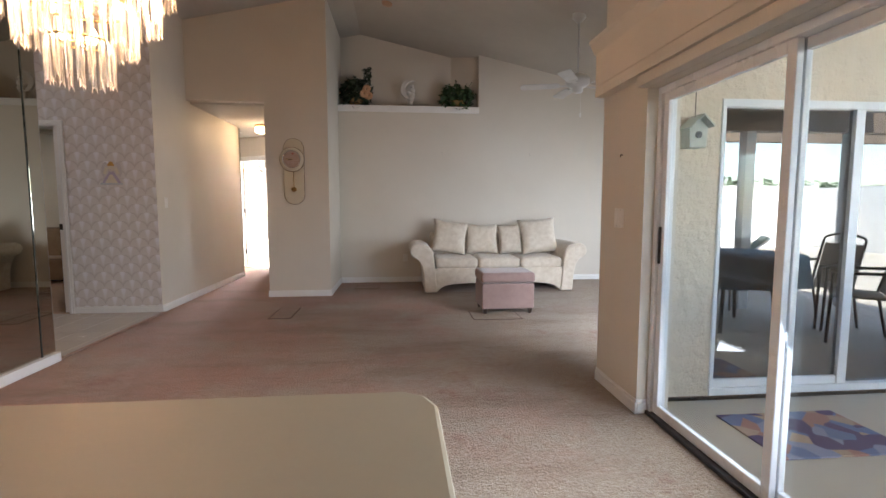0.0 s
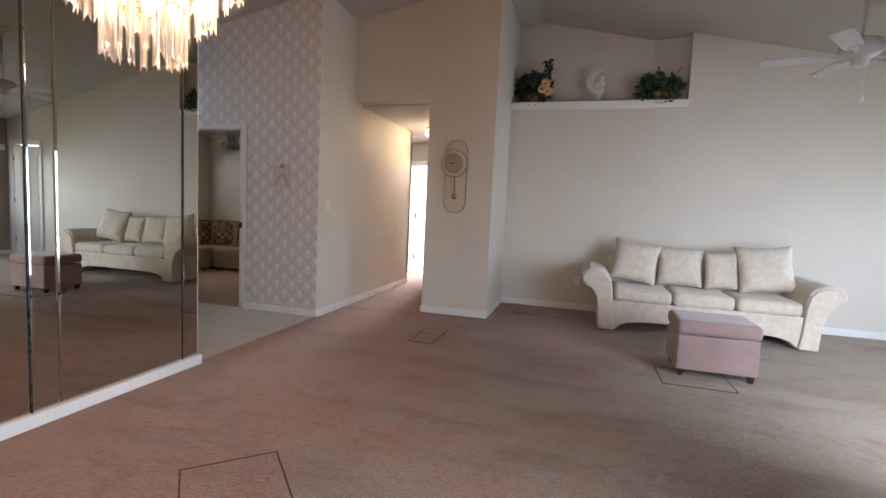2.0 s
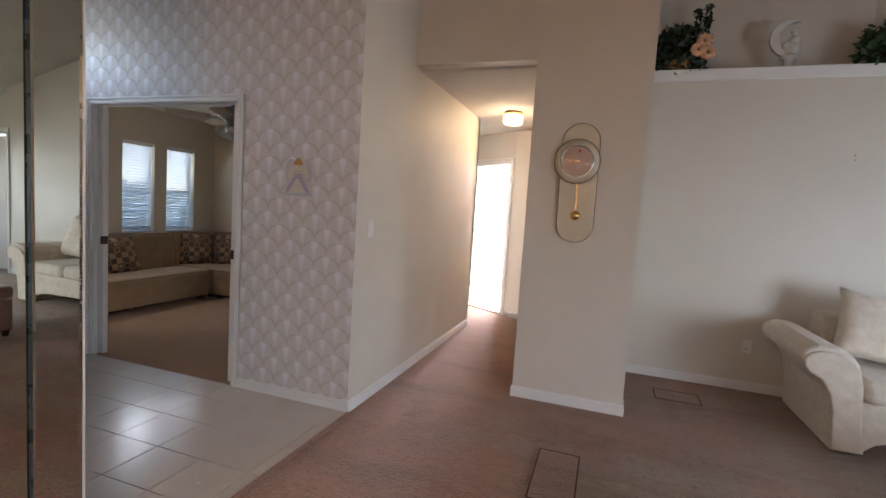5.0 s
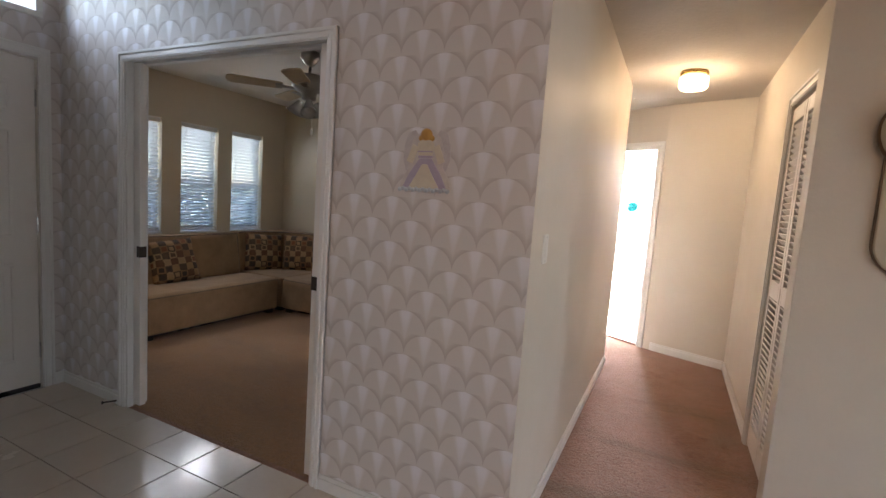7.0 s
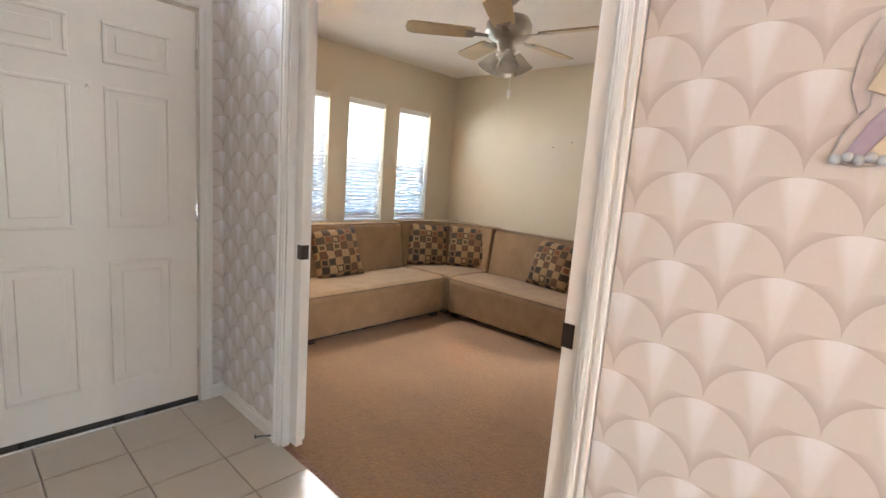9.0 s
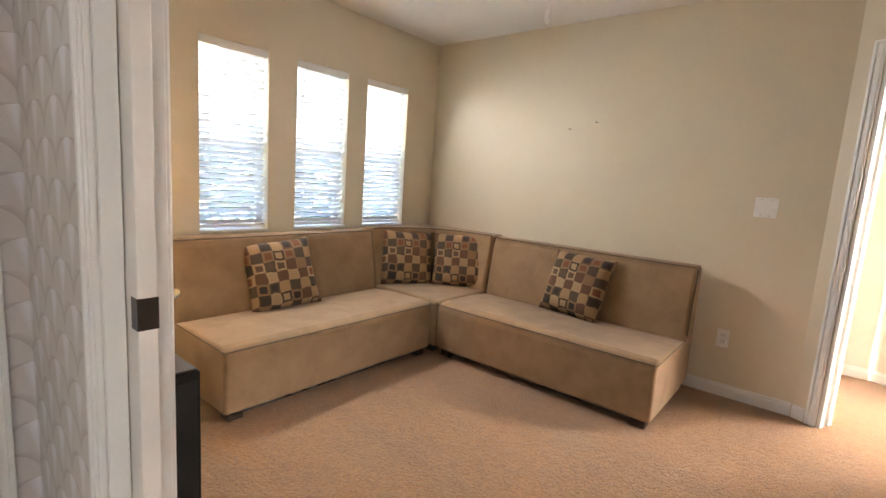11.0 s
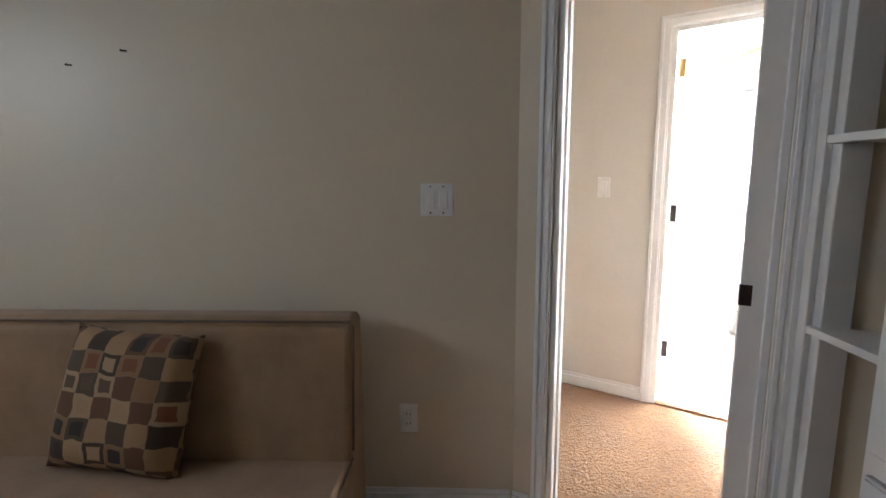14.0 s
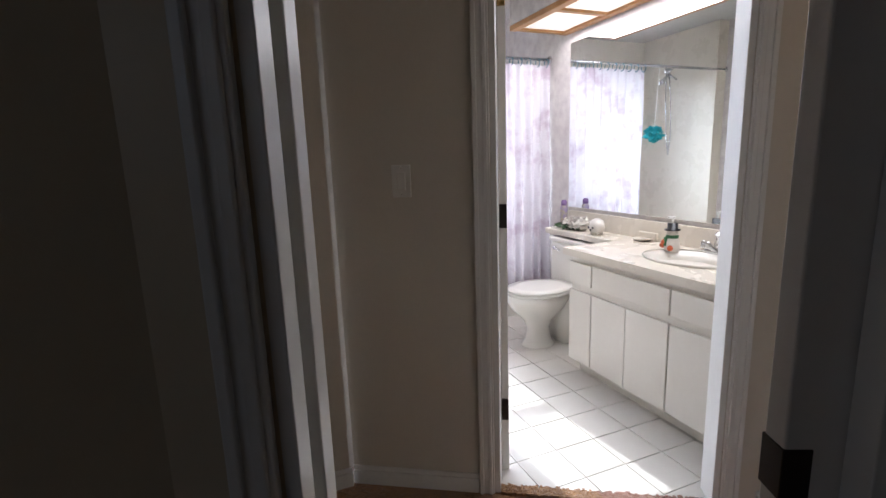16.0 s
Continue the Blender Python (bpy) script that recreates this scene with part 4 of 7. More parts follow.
tagged(finish("wall_hook", box_hook, BLACK), "small black hook on the wall end", "hook")
for x, z in ((1.395, 1.995), (2.77, 2.0), (-4.85, 1.696), (-4.646, 1.741)):
    y = 6.97 if x > 0 else 8.19
    bm = bmesh.new()
    rod(bm, (x, y + 0.002, z), (x, y - 0.008, z), 0.004, 8)
    if x > 0:
        rod(bm, (x + 0.006, y + 0.002, z - 0.035), (x + 0.006, y - 0.004, z - 0.035), 0.004, 8)
    else:
        rod(bm, (x, y - 0.006, z), (x + 0.02, y - 0.008, z - 0.003), 0.003, 8)
    tagged(finish("picture_nail", bm, DARKMETAL), "bare picture nail in the wall", "nail")

# ---- living room ----
SOFA = surface("cream_damask", (0.70, 0.63, 0.53), (0.57, 0.49, 0.39), 0.75, 17, 220, 0.5, 0.003, 0, 0, 0.3)
OTTO = surface("mauve_suede", (0.31, 0.21, 0.19), (0.25, 0.165, 0.15), 0.85, 7, 150, 0.3, 0.002, 0, 0, 0.4)
WOOD_DK = surface("dark_wood_foot", (0.03, 0.018, 0.012), None, 0.35, 10, 90, 0.1, 0.001)


def pillow(bm, w, h, d, m, n=16, pinch=0.12):
    """A stuffed cushion, w by h, d thick in the middle, standing in local x-z."""
    grid = {}
    for side in (1, -1):
        for i in range(n + 1):
            for j in range(n + 1):
                u, v = 2 * i / n - 1, 2 * j / n - 1
                t = max(0.0, (1 - u ** 4) * (1 - v ** 4)) ** 0.55
                if t == 0 and side == -1:
                    grid[side, i, j] = grid[1, i, j]
                    continue
                x = u * w / 2 * (1 - pinch * (1 - v * v) * abs(u) ** 3)
                z = v * h / 2 * (1 - pinch * (1 - u * u) * abs(v) ** 3)
                grid[side, i, j] = bm.verts.new(m @ Vector((x, side * (d / 2) * t * (1 + 0.06 * math.sin(5 * u + 3 * v)), z)))
    for side in (1, -1):
        for i in range(n):
            for j in range(n):
                q = []
                for v in (grid[side, i, j], grid[side, i + 1, j], grid[side, i + 1, j + 1], grid[side, i, j + 1]):
                    if v not in q:
                        q.append(v)
                if len(q) > 2 and bm.faces.get(q) is None:
                    bm.faces.new(q)


SX, SY = 2.10, 5.95  # sofa centre and front
so = empty("sofa", SX, SY + 0.45, 0)
tagged(so, "cream damask three seat sofa with rolled flared arms", "sofa")
arm = [(-1.03, 0.0), (-1.035, 0.12), (-1.045, 0.26), (-1.07, 0.38), (-1.12, 0.47), (-1.19, 0.51), (-1.225, 0.55), (-1.23, 0.60), (-1.20, 0.645), (-1.14, 0.668), (-1.05, 0.665), (-0.97, 0.635), (-0.92, 0.57), (-0.895, 0.45), (-0.885, 0.30), (-0.875, 0.16), (-0.85, 0.0)]
for mir in (None, 0.0):
    bm = bmesh.new()
    extrude_profile(bm, arm, -0.43, 0.44, mir)
    finish("arm", bm, SOFA, so, False, 0.03, 3)
    bm = bmesh.new()
    inner = [(x * 0.965 - 0.035, z * 0.93 + 0.015) for x, z in arm]
    extrude_profile(bm, inner, -0.455, -0.428, mir)
    finish("arm_front", bm, SOFA, so, False, 0.012, 2)
bm = bmesh.new()
ap = [(-0.90, 0.0), (-0.90, 0.335), (0.90, 0.335), (0.90, 0.0), (0.85, 0.02), (0.79, 0.075), (0.70, 0.105), (0.55, 0.12), (0.3, 0.125), (-0.3, 0.125), (-0.55, 0.12), (-0.70, 0.105), (-0.79, 0.075), (-0.85, 0.02)]
extrude_profile(bm, ap, -0.42, -0.36)
finish("apron", bm, SOFA, so, False, 0.012, 2)
box("base", (-0.9, -0.36, 0.15), (0.9, 0.43, 0.33), SOFA, so, 0.02)
bm = bmesh.new()
extrude_profile(bm, [(-0.44, 0.05), (-0.44, 0.70), (-0.40, 0.78), (-0.30, 0.80), (-0.22, 0.76), (-0.14, 0.33), (-0.14, 0.05)], -0.92, 0.92, None, Matrix.Rotation(radians(-90), 4, "Z") @ Matrix.Scale(1, 4))
finish("back", bm, SOFA, so, False, 0.03, 3)
for k in range(3):
    x0 = -0.885 + k * 0.59
    o = box("seat_cushion", (x0 + 0.004, -0.445, 0.325), (x0 + 0.586, 0.28, 0.475), SOFA, so, 0.055, None, 4)
for x, z, w, h, d, tilt, turn in ((-0.64, 0.73, 0.52, 0.50, 0.20, -16, 8), (-0.16, 0.70, 0.50, 0.46, 0.18, -14, 1), (0.26, 0.69, 0.36, 0.45, 0.16, -14, -2), (0.68, 0.74, 0.58, 0.54, 0.20, -18, -5)):
    bm = bmesh.new()
    pillow(bm, w, h, d, pose(SX + x, SY + 0.45 + (0.06 if abs(x) > 0.5 else 0.10), z, tilt, 0, 0) @ pose(0, 0, 0, 0, turn, 0))
    tagged(finish("throw_pillow", bm, SOFA, None, True), "plump cream damask back pillow resting on the sofa", "pillow", "pillows on the cream sofa")

ot = empty("ottoman", 1.91, 4.86, 0)
tagged(ot, "mauve suede storage ottoman with a hinged lid", "ottoman")
box("body", (-0.29, -0.225, 0.055), (0.29, 0.225, 0.335), OTTO, ot, 0.015, None, 3)
box("lid", (-0.30, -0.235, 0.342), (0.30, 0.235, 0.455), OTTO, ot, 0.035, None, 4)
for x in (-0.25, 0.25):
    for y in (-0.185, 0.185):
        bm = bmesh.new()
        lathe(bm, [(0.022, 0.0), (0.034, 0.058)], 4, pose(x, y, 0, 0, 0, 45))
        finish("foot", bm, WOOD_DK, ot)


def carpet_patch(x0, x1, y0, y1, turn=0):
    """A cut piece of carpet laid back over a floor box, with a dark gap round it."""
    e = tagged(empty("carpet_patch", (x0 + x1) / 2, (y0 + y1) / 2, 0, turn), "loose cut out carpet square laid in the floor", "carpet patch", "carpet patches")
    hx, hy = (x1 - x0) / 2, (y1 - y0) / 2
    box("square", (-hx, -hy, 0.0), (hx, hy, 0.002), CARPET, e)
    bm = bmesh.new()
    g = 0.009
    for lo, hi in (((-hx - g, -hy - g, 0), (hx + g, -hy, 0.0035)), ((-hx - g, hy, 0), (hx + g, hy + g, 0.0035)), ((-hx - g, -hy, 0), (-hx, hy, 0.0035)), ((hx, -hy, 0), (hx + g, hy, 0.0035))):
        add_box(bm, lo, hi)
    finish("gap", bm, surface("dark_carpet_gap", (0.11, 0.05, 0.032), None, 0.95, 20, 120, 0.3, 0.002) if not bpy.data.materials.get("dark_carpet_gap") else bpy.data.materials["dark_carpet_gap"], e)
    return e


carpet_patch(-0.635, -0.42, 4.64, 5.15)
carpet_patch(1.50, 2.0, 4.40, 4.80)
carpet_patch(0.10, 0.42, 6.40, 6.62)
carpet_patch(-0.739, -0.329, 1.98, 2.43, 44.5)

# wall clock with pendulum
CLOCKC = surface("clock_cream_lacquer", (0.58, 0.52, 0.39), (0.54, 0.48, 0.36), 0.35, 6, 90, 0.03, 0.001)
DIAL = surface("pink_dial", (0.46, 0.31, 0.25), (0.42, 0.28, 0.22), 0.35, 6, 90, 0, 0.001)
wc = empty("wall_clock", -0.600, 5.888, 1.20)
tagged(wc, "cream pendulum wall clock with pink dial and gold hands", "clock")


def pill(bm, r, z0, z1, y0, y1, seg=20):
    pts = [(r * math.cos(math.pi * k / seg), z1 - r + r * math.sin(math.pi * k / seg)) for k in range(seg + 1)]
    pts += [(-r * math.cos(math.pi * k / seg), z0 + r - r * math.sin(math.pi * k / seg)) for k in range(seg + 1)]
    extrude_profile(bm, pts, y0, y1)


bm = bmesh.new()
pill(bm, 0.125, 0.0, 0.83, -0.03, 0.0)
finish("back_plate", bm, CLOCKC, wc, False, 0.006)
# Brown plate edging; its dark tone also paints the shadowed sides of plate and bezel.
EDGE = surface("brown_edge_and_shade", (0.16, 0.10, 0.055), None, 0.4, 10, 90, 0.03, 0.001)
bm = bmesh.new()
pill(bm, 0.1295, -0.0045, 0.8345, -0.022, -0.001)
finish("plate_edge", bm, EDGE, wc)
bm = bmesh.new()
lathe(bm, [(0.156, 0.0305), (0.157, 0.045), (0.150, 0.056)], 48, Matrix.Translation((-0.016, 0, 0.565)) @ Matrix.Rotation(radians(90), 4, "X"))
finish("bezel_edge", bm, EDGE, wc, True)
UP = Matrix.Rotation(radians(90), 4, "X")
bm = bmesh.new()
lathe(bm, [(0.148, 0.03), (0.152, 0.05), (0.146, 0.066), (0.108, 0.070)], 48, Matrix.Translation((-0.016, 0, 0.565)) @ UP)
finish("bezel", bm, CLOCKC, wc, True)
bm = bmesh.new()
lathe(bm, [(0.112, 0.066), (0.112, 0.078), (0.103, 0.078), (0.100, 0.071)], 48, Matrix.Translation((-0.016, 0, 0.565)) @ UP, False)
finish("rim", bm, CHROME, wc, True)
bm = bmesh.new()
lathe(bm, [(0.101, 0.0705), (0.101, 0.0715)], 48, Matrix.Translation((-0.016, 0, 0.565)) @ UP)
finish("dial", bm, DIAL, wc)
bm = bmesh.new()
add_box(bm, (-0.085, -0.0745, -0.003), (0.012, -0.0725, 0.003), Matrix.Translation((-0.016, 0, 0.565)) @ Matrix.Rotation(radians(7), 4, "Y") @ Matrix.Scale(1, 4))
add_box(bm, (-0.06, -0.0765, -0.004), (0.012, -0.0748, 0.004), Matrix.Translation((-0.016, 0, 0.565)) @ Matrix.Rotation(radians(-9), 4, "Y"))
finish("hand", bm, BRASS, wc)
bm = bmesh.new()
lathe(bm, [(0.012, 0.0716), (0.012, 0.0726)], 14, Matrix.Translation((0, 0, 0.635)) @ UP)
finish("marker", bm, surface("red_marker", (0.45, 0.06, 0.03), None, 0.4, 8, 60, 0, 0.001), wc)
bm = bmesh.new()
lathe(bm, [(0.1005, 0.079), (0.08, 0.090), (0.04, 0.097), (0.0005, 0.099)], 40, Matrix.Translation((-0.016, 0, 0.565)) @ UP, False)
finish("crystal", bm, GLASS, wc, True).visible_shadow = False
bm = bmesh.new()
add_box(bm, (-0.004, -0.048, 0.20), (0.004, -0.044, 0.44))
finish("pendulum_rod", bm, BRASS, wc)
bm = bmesh.new()
bmesh.ops.create_uvsphere(bm, u_segments=20, v_segments=12, radius=0.034, matrix=Matrix.Translation((0, -0.05, 0.19)) @ Matrix.Diagonal((1, 0.6, 1, 1)))
finish("bob", bm, BRASS, wc, True)

# ledge ornaments
PLANT = surface("dark_silk_leaf", (0.035, 0.055, 0.025), (0.018, 0.03, 0.016), 0.5, 15, 80, 0.1, 0.002, 0, 0.3)
IVY = surface("ivy_leaf", (0.05, 0.10, 0.03), (0.025, 0.055, 0.02), 0.5, 15, 80, 0.1, 0.002, 0, 0.3)
PETAL = surface("peach_petal", (0.68, 0.42, 0.24), (0.6, 0.3, 0.15), 0.7, 20, 80, 0.1, 0.002)
BASKET = surface("wicker", (0.36, 0.22, 0.09), (0.25, 0.15, 0.06), 0.8, 20, 70, 0.6, 0.004)


def potted(x, y, w, h, mat, n, size, label, flower):
    e = tagged(empty("potted_plant", x, y, 2.69), label, "plant")
    bm = bmesh.new()
    lathe(bm, [(0.07, 0), (0.10, 0.06), (0.11, 0.12), (0.10, 0.125), (0.09, 0.07)], 20)
    finish("basket", bm, BASKET, e, True)
    leafy("foliage", (0, 0, h * 0.48), (w, 0.17, h * 0.5), n, size, mat, "", "", e)
    bm = bmesh.new()
    tips = []
    for k in range(9):
        a = rng.uniform(0, 6.28)
        tips.append((math.cos(a) * w * 0.8, math.sin(a) * 0.12, h * rng.uniform(0.8, 1.3 if flower else 1.1)))
        rod(bm, (0, 0, 0.08), tips[-1], 0.004, 5)
    finish("stem", bm, mat, e)
    for tip in tips[:6]:
        leafy("sprig", (tip[0], tip[1], tip[2] - 0.05), (0.035, 0.03, 0.10), 26, size * 0.7, mat, "", "", e)
    leafy("trailing_leaf", (0, -0.19, -0.005), (w * 0.9, 0.03, 0.045), 16, size * 0.8, mat, "", "", e)
    if flower:
        bm = bmesh.new()
        for cx, cz in ((0.17, 0.24), (0.13, 0.17), (0.2, 0.14)):
            for k in range(8):
                a = 2 * math.pi * k / 8
                bmesh.ops.create_icosphere(bm, subdivisions=1, radius=0.035, matrix=pose(cx + 0.035 * math.cos(a), -0.17, cz + 0.035 * math.sin(a), 20, 0, 0) @ Matrix.Diagonal((1, 0.4, 0.8, 1)))
        finish("blossom", bm, PETAL, e, True)
    return e


potted(0.09, 7.14, 0.25, 0.44, PLANT, 460, 0.07, "dark silk flower arrangement with peach blossoms on the ledge", True)
potted(1.66, 7.14, 0.29, 0.38, IVY, 430, 0.06, "green silk ivy in a basket on the ledge", False)
CERAMIC = surface("white_ceramic", (0.74, 0.71, 0.66), (0.62, 0.56, 0.5), 0.3, 12, 60, 0.05, 0.002)
st = tagged(empty("moon_figurine", 0.92, 7.15, 2.69), "pale ceramic crescent moon figurine on a pedestal", "figurine")
bm = bmesh.new()
lathe(bm, [(0.055, 0), (0.06, 0.02), (0.035, 0.035), (0.032, 0.10), (0.05, 0.115), (0.065, 0.13), (0.05, 0.14)], 20)
finish("pedestal", bm, CERAMIC, st, True)
bm = bmesh.new()
outer = [(0.15 * math.sin(a), 0.28 - 0.15 * math.cos(a)) for a in [math.radians(v) for v in range(-200, 1, 10)]]
inner = [(0.045 + 0.125 * math.sin(a), 0.285 - 0.125 * math.cos(a)) for a in [math.radians(v) for v in range(-10, -191, -10)]]
extrude_profile(bm, outer + inner, -0.02, 0.02)
finish("crescent", bm, CERAMIC, st, False, 0.012)
bm = bmesh.new()
for x, z, r in ((0.02, 0.19, 0.055), (0.03, 0.26, 0.045), (0.025, 0.325, 0.033), (-0.02, 0.22, 0.04)):
    bmesh.ops.create_icosphere(bm, subdivisions=2, radius=r, matrix=Matrix.Translation((x, -0.02, z)))
finish("ornament", bm, CERAMIC, st, True)


def ceiling_fan(x, y, zc, drop, blade_mat, body_mat, radius, shades, label, turn):
    e = tagged(empty("ceiling_fan", x, y, zc), label, "ceiling fan")
    bm = bmesh.new()
    lathe(bm, [(0.02, 0.06), (0.07, 0.05), (0.075, 0.0), (0.03, -0.05), (0.012, -0.06)], 24)
    finish("canopy", bm, body_mat, e, True)
    bm = bmesh.new()
    rod(bm, (0, 0, -0.05), (0, 0, -drop + 0.08), 0.012, 12)
    finish("downrod", bm, body_mat, e, True)
    bm = bmesh.new()
    lathe(bm, [(0.03, 0.09), (0.11, 0.07), (0.135, 0.03), (0.135, -0.02), (0.10, -0.05), (0.06, -0.06), (0.055, -0.11), (0.03, -0.12)], 28, pose(0, 0, -drop))
    finish("motor", bm, body_mat, e, True)
    for k in range(5):
        a = turn + 72 * k
        bm = bmesh.new()
        m = pose(0, 0, -drop - 0.03, 0, 0, a) @ pose(0, 0, 0, 11)
        pts = [(0.20, -0.05), (0.24, -0.06), (radius - 0.04, -0.068), (radius - 0.01, -0.05), (radius, 0.0), (radius - 0.01, 0.05), (radius - 0.04, 0.068), (0.24, 0.06), (0.20, 0.05)]
        lo = [bm.verts.new(m @ Vector((px, py, -0.004))) for px, py in pts]
        hi = [bm.verts.new(m @ Vector((px, py, 0.004))) for px, py in pts]
        bm.faces.new(lo), bm.faces.new(hi)
        for i in range(len(pts)):
            j = (i + 1) % len(pts)
            bm.faces.new((lo[i], lo[j], hi[j], hi[i]))
        finish("blade", bm, blade_mat, e)
        bm = bmesh.new()
        add_box(bm, (0.10, -0.018, -0.008), (0.23, 0.018, -0.003), m)
        add_box(bm, (0.20, -0.04, -0.009), (0.25, 0.04, -0.0042), m)
        finish("bracket", bm, body_mat, e)
    if shades:
        for k in range(4):
            m = pose(0, 0, -drop - 0.13, 0, 0, 45 + 90 * k) @ pose(0.06, 0, 0, 0, -28, 0)
            bm = bmesh.new()
            lathe(bm, [(0.022, 0.0), (0.034, -0.03), (0.045, -0.07), (0.062, -0.105), (0.058, -0.104), (0.040, -0.068), (0.03, -0.03)], 16, m, False)
            finish("shade", bm, shades, e, True)
    bm = bmesh.new()
    rod(bm, (0.04, 0.0, -drop - 0.1), (0.04, 0.0, -drop - 0.34), 0.0016, 5)
    lathe(bm, [(0.002, 0.03), (0.010, 0.02), (0.011, -0.01), (0.004, -0.025)], 10, pose(0.04, 0, -drop - 0.36))
    finish("pull_chain", bm, WHITE, e)
    return e


# White enamel greyed in its colour to stand in for the fan's shade.
FANW = surface("shaded_white_enamel", (0.60, 0.60, 0.59), (0.52, 0.52, 0.51), 0.4, 6, 60, 0.03, 0.001)
ceiling_fan(2.75, 4.95, vault(2.75) - 0.03, 0.70, FANW, FANW, 0.64, None, "white five blade ceiling fan on a long downrod", 20)
bm = bmesh.new()
lathe(bm, [(0.07, 0.02), (0.072, 0.0), (0.06, -0.03), (0.02, -0.035)], 28, pose(0.6, 5.98, vault(0.6), 0, 12, 0))
tagged(finish("smoke_detector", bm, surface("aged_plastic", (0.55, 0.36, 0.24), None, 0.5, 10, 80, 0, 0.001), None, True), "yellowed round smoke detector on the ceiling", "smoke detector")

# east window, seen in the mirror wall
ew = setting(empty("window_east"), "bright white framed living room window", "window")
bm = bmesh.new()
for lo, hi in (((6.1, 5.2, 0.62), (6.15, 5.25, 2.02)), ((6.1, 6.77, 0.62), (6.15, 6.82, 2.02)), ((6.1, 5.25, 0.62), (6.15, 6.77, 0.67)), ((6.1, 5.25, 1.97), (6.15, 6.77, 2.02)), ((6.095, 5.25, 1.32), (6.155, 6.77, 1.36))):
    add_box(bm, lo, hi)
finish("frame", bm, ALU, ew, bevel=0.003)
box("pane", (6.122, 5.25, 0.67), (6.128, 6.77, 1.97), GLASS, ew).visible_shadow = False
tagged(box("window_valance", (5.98, 5.1, 1.98), (6.06, 6.88, 2.08), WHITE, None, 0.004), "white blind valance above the window", "valance")

# ---- patio outside the sliding door ----
ls = setting(empty("sliding_door_living"), "white sliding door with reflecting solar glass", "sliding door")
bm = bmesh.new()
for lo, hi in (((2.63, 2.31, 1.755), (4.9, 2.40, 1.80)), ((2.63, 2.31, 0.0), (4.9, 2.40, 0.045)), ((2.63, 2.31, 0.045), (2.655, 2.40, 1.755)), ((4.86, 2.31, 0.045), (4.9, 2.40, 1.755)), ((3.50, 2.32, 0.045), (3.56, 2.39, 1.755)), ((2.655, 2.33, 0.045), (3.5, 2.37, 0.095))):
    add_box(bm, lo, hi)
finish("frame", bm, ALU, ls, bevel=0.003)
for x0, x1, y in ((2.655, 3.50, 2.345), (3.56, 4.86, 2.355)):
    box("pane", (x0, y, 0.045), (x1, y + 0.006, 1.755), SOLAR, ls).visible_shadow = False
RUGM, t_, p_ = nodes_of("patio_rug_print")
g_ = t_.nodes.new("ShaderNodeNewGeometry").outputs["Position"]
vo = t_.nodes.new("ShaderNodeTexVoronoi")
vo.inputs["Scale"].default_value = 9.0
t_.links.new(g_, vo.inputs["Vector"])
cr = t_.nodes.new("ShaderNodeValToRGB")
cr.color_ramp.interpolation = "CONSTANT"
for i, (pos, col) in enumerate(((0.0, (0.16, 0.20, 0.36)), (0.35, (0.42, 0.22, 0.18)), (0.5, (0.30, 0.32, 0.45)), (0.68, (0.50, 0.36, 0.26)), (0.82, (0.10, 0.07, 0.16)))):
    el = cr.color_ramp.elements[i] if i < 2 else cr.color_ramp.elements.new(pos)
    el.position, el.color = pos, (*col, 1)
sp = t_.nodes.new("ShaderNodeSeparateColor")
t_.links.new(vo.outputs["Color"], sp.inputs[0])
t_.links.new(sp.outputs[0], cr.inputs[0])
t_.links.new(cr.outputs[0], p_.inputs["Base Color"])
p_.inputs["Roughness"].default_value = 0.95
bump_node(t_, p_, noise_node(t_, 150, 2, 0.6, g_), 0.5, 0.003)
tagged(box("door_mat", (2.53, 1.62, -0.03), (3.24, 2.10, -0.02), RUGM, None, 0.004), "printed blue and rust patio mat on concrete", "mat")

WEATHERED = surface("weathered_grey_wood", (0.58, 0.60, 0.55), (0.42, 0.45, 0.40), 0.85, 30, 120, 0.3, 0.002)
bh = tagged(empty("birdhouse", 2.425, 2.29, 1.505), "small weathered hanging birdhouse on the stucco", "birdhouse")
bm = bmesh.new()
extrude_profile(bm, [(-0.052, 0), (0.052, 0), (0.056, 0.11), (0, 0.165), (-0.056, 0.11)], -0.07, 0.02)
finish("body", bm, WEATHERED, bh, False, 0.004)
bm = bmesh.new()
for s in (1, -1):
    add_box(bm, (0, -0.11, 0), (0.096, 0.025, 0.008), pose(0, 0, 0.178, 0, s * 45 if s > 0 else 135, 0))
finish("roof", bm, WEATHERED, bh)
bm = bmesh.new()
lathe(bm, [(0.02, 0), (0.02, 0.004)], 14, Matrix.Translation((0, -0.07, 0.07)) @ UP)
finish("entrance", bm, BLACK, bh)
bm = bmesh.new()
rod(bm, (0, -0.03, 0.178), (0, -0.03, 0.38), 0.003, 6)
finish("chain", bm, DARKMETAL, bh)

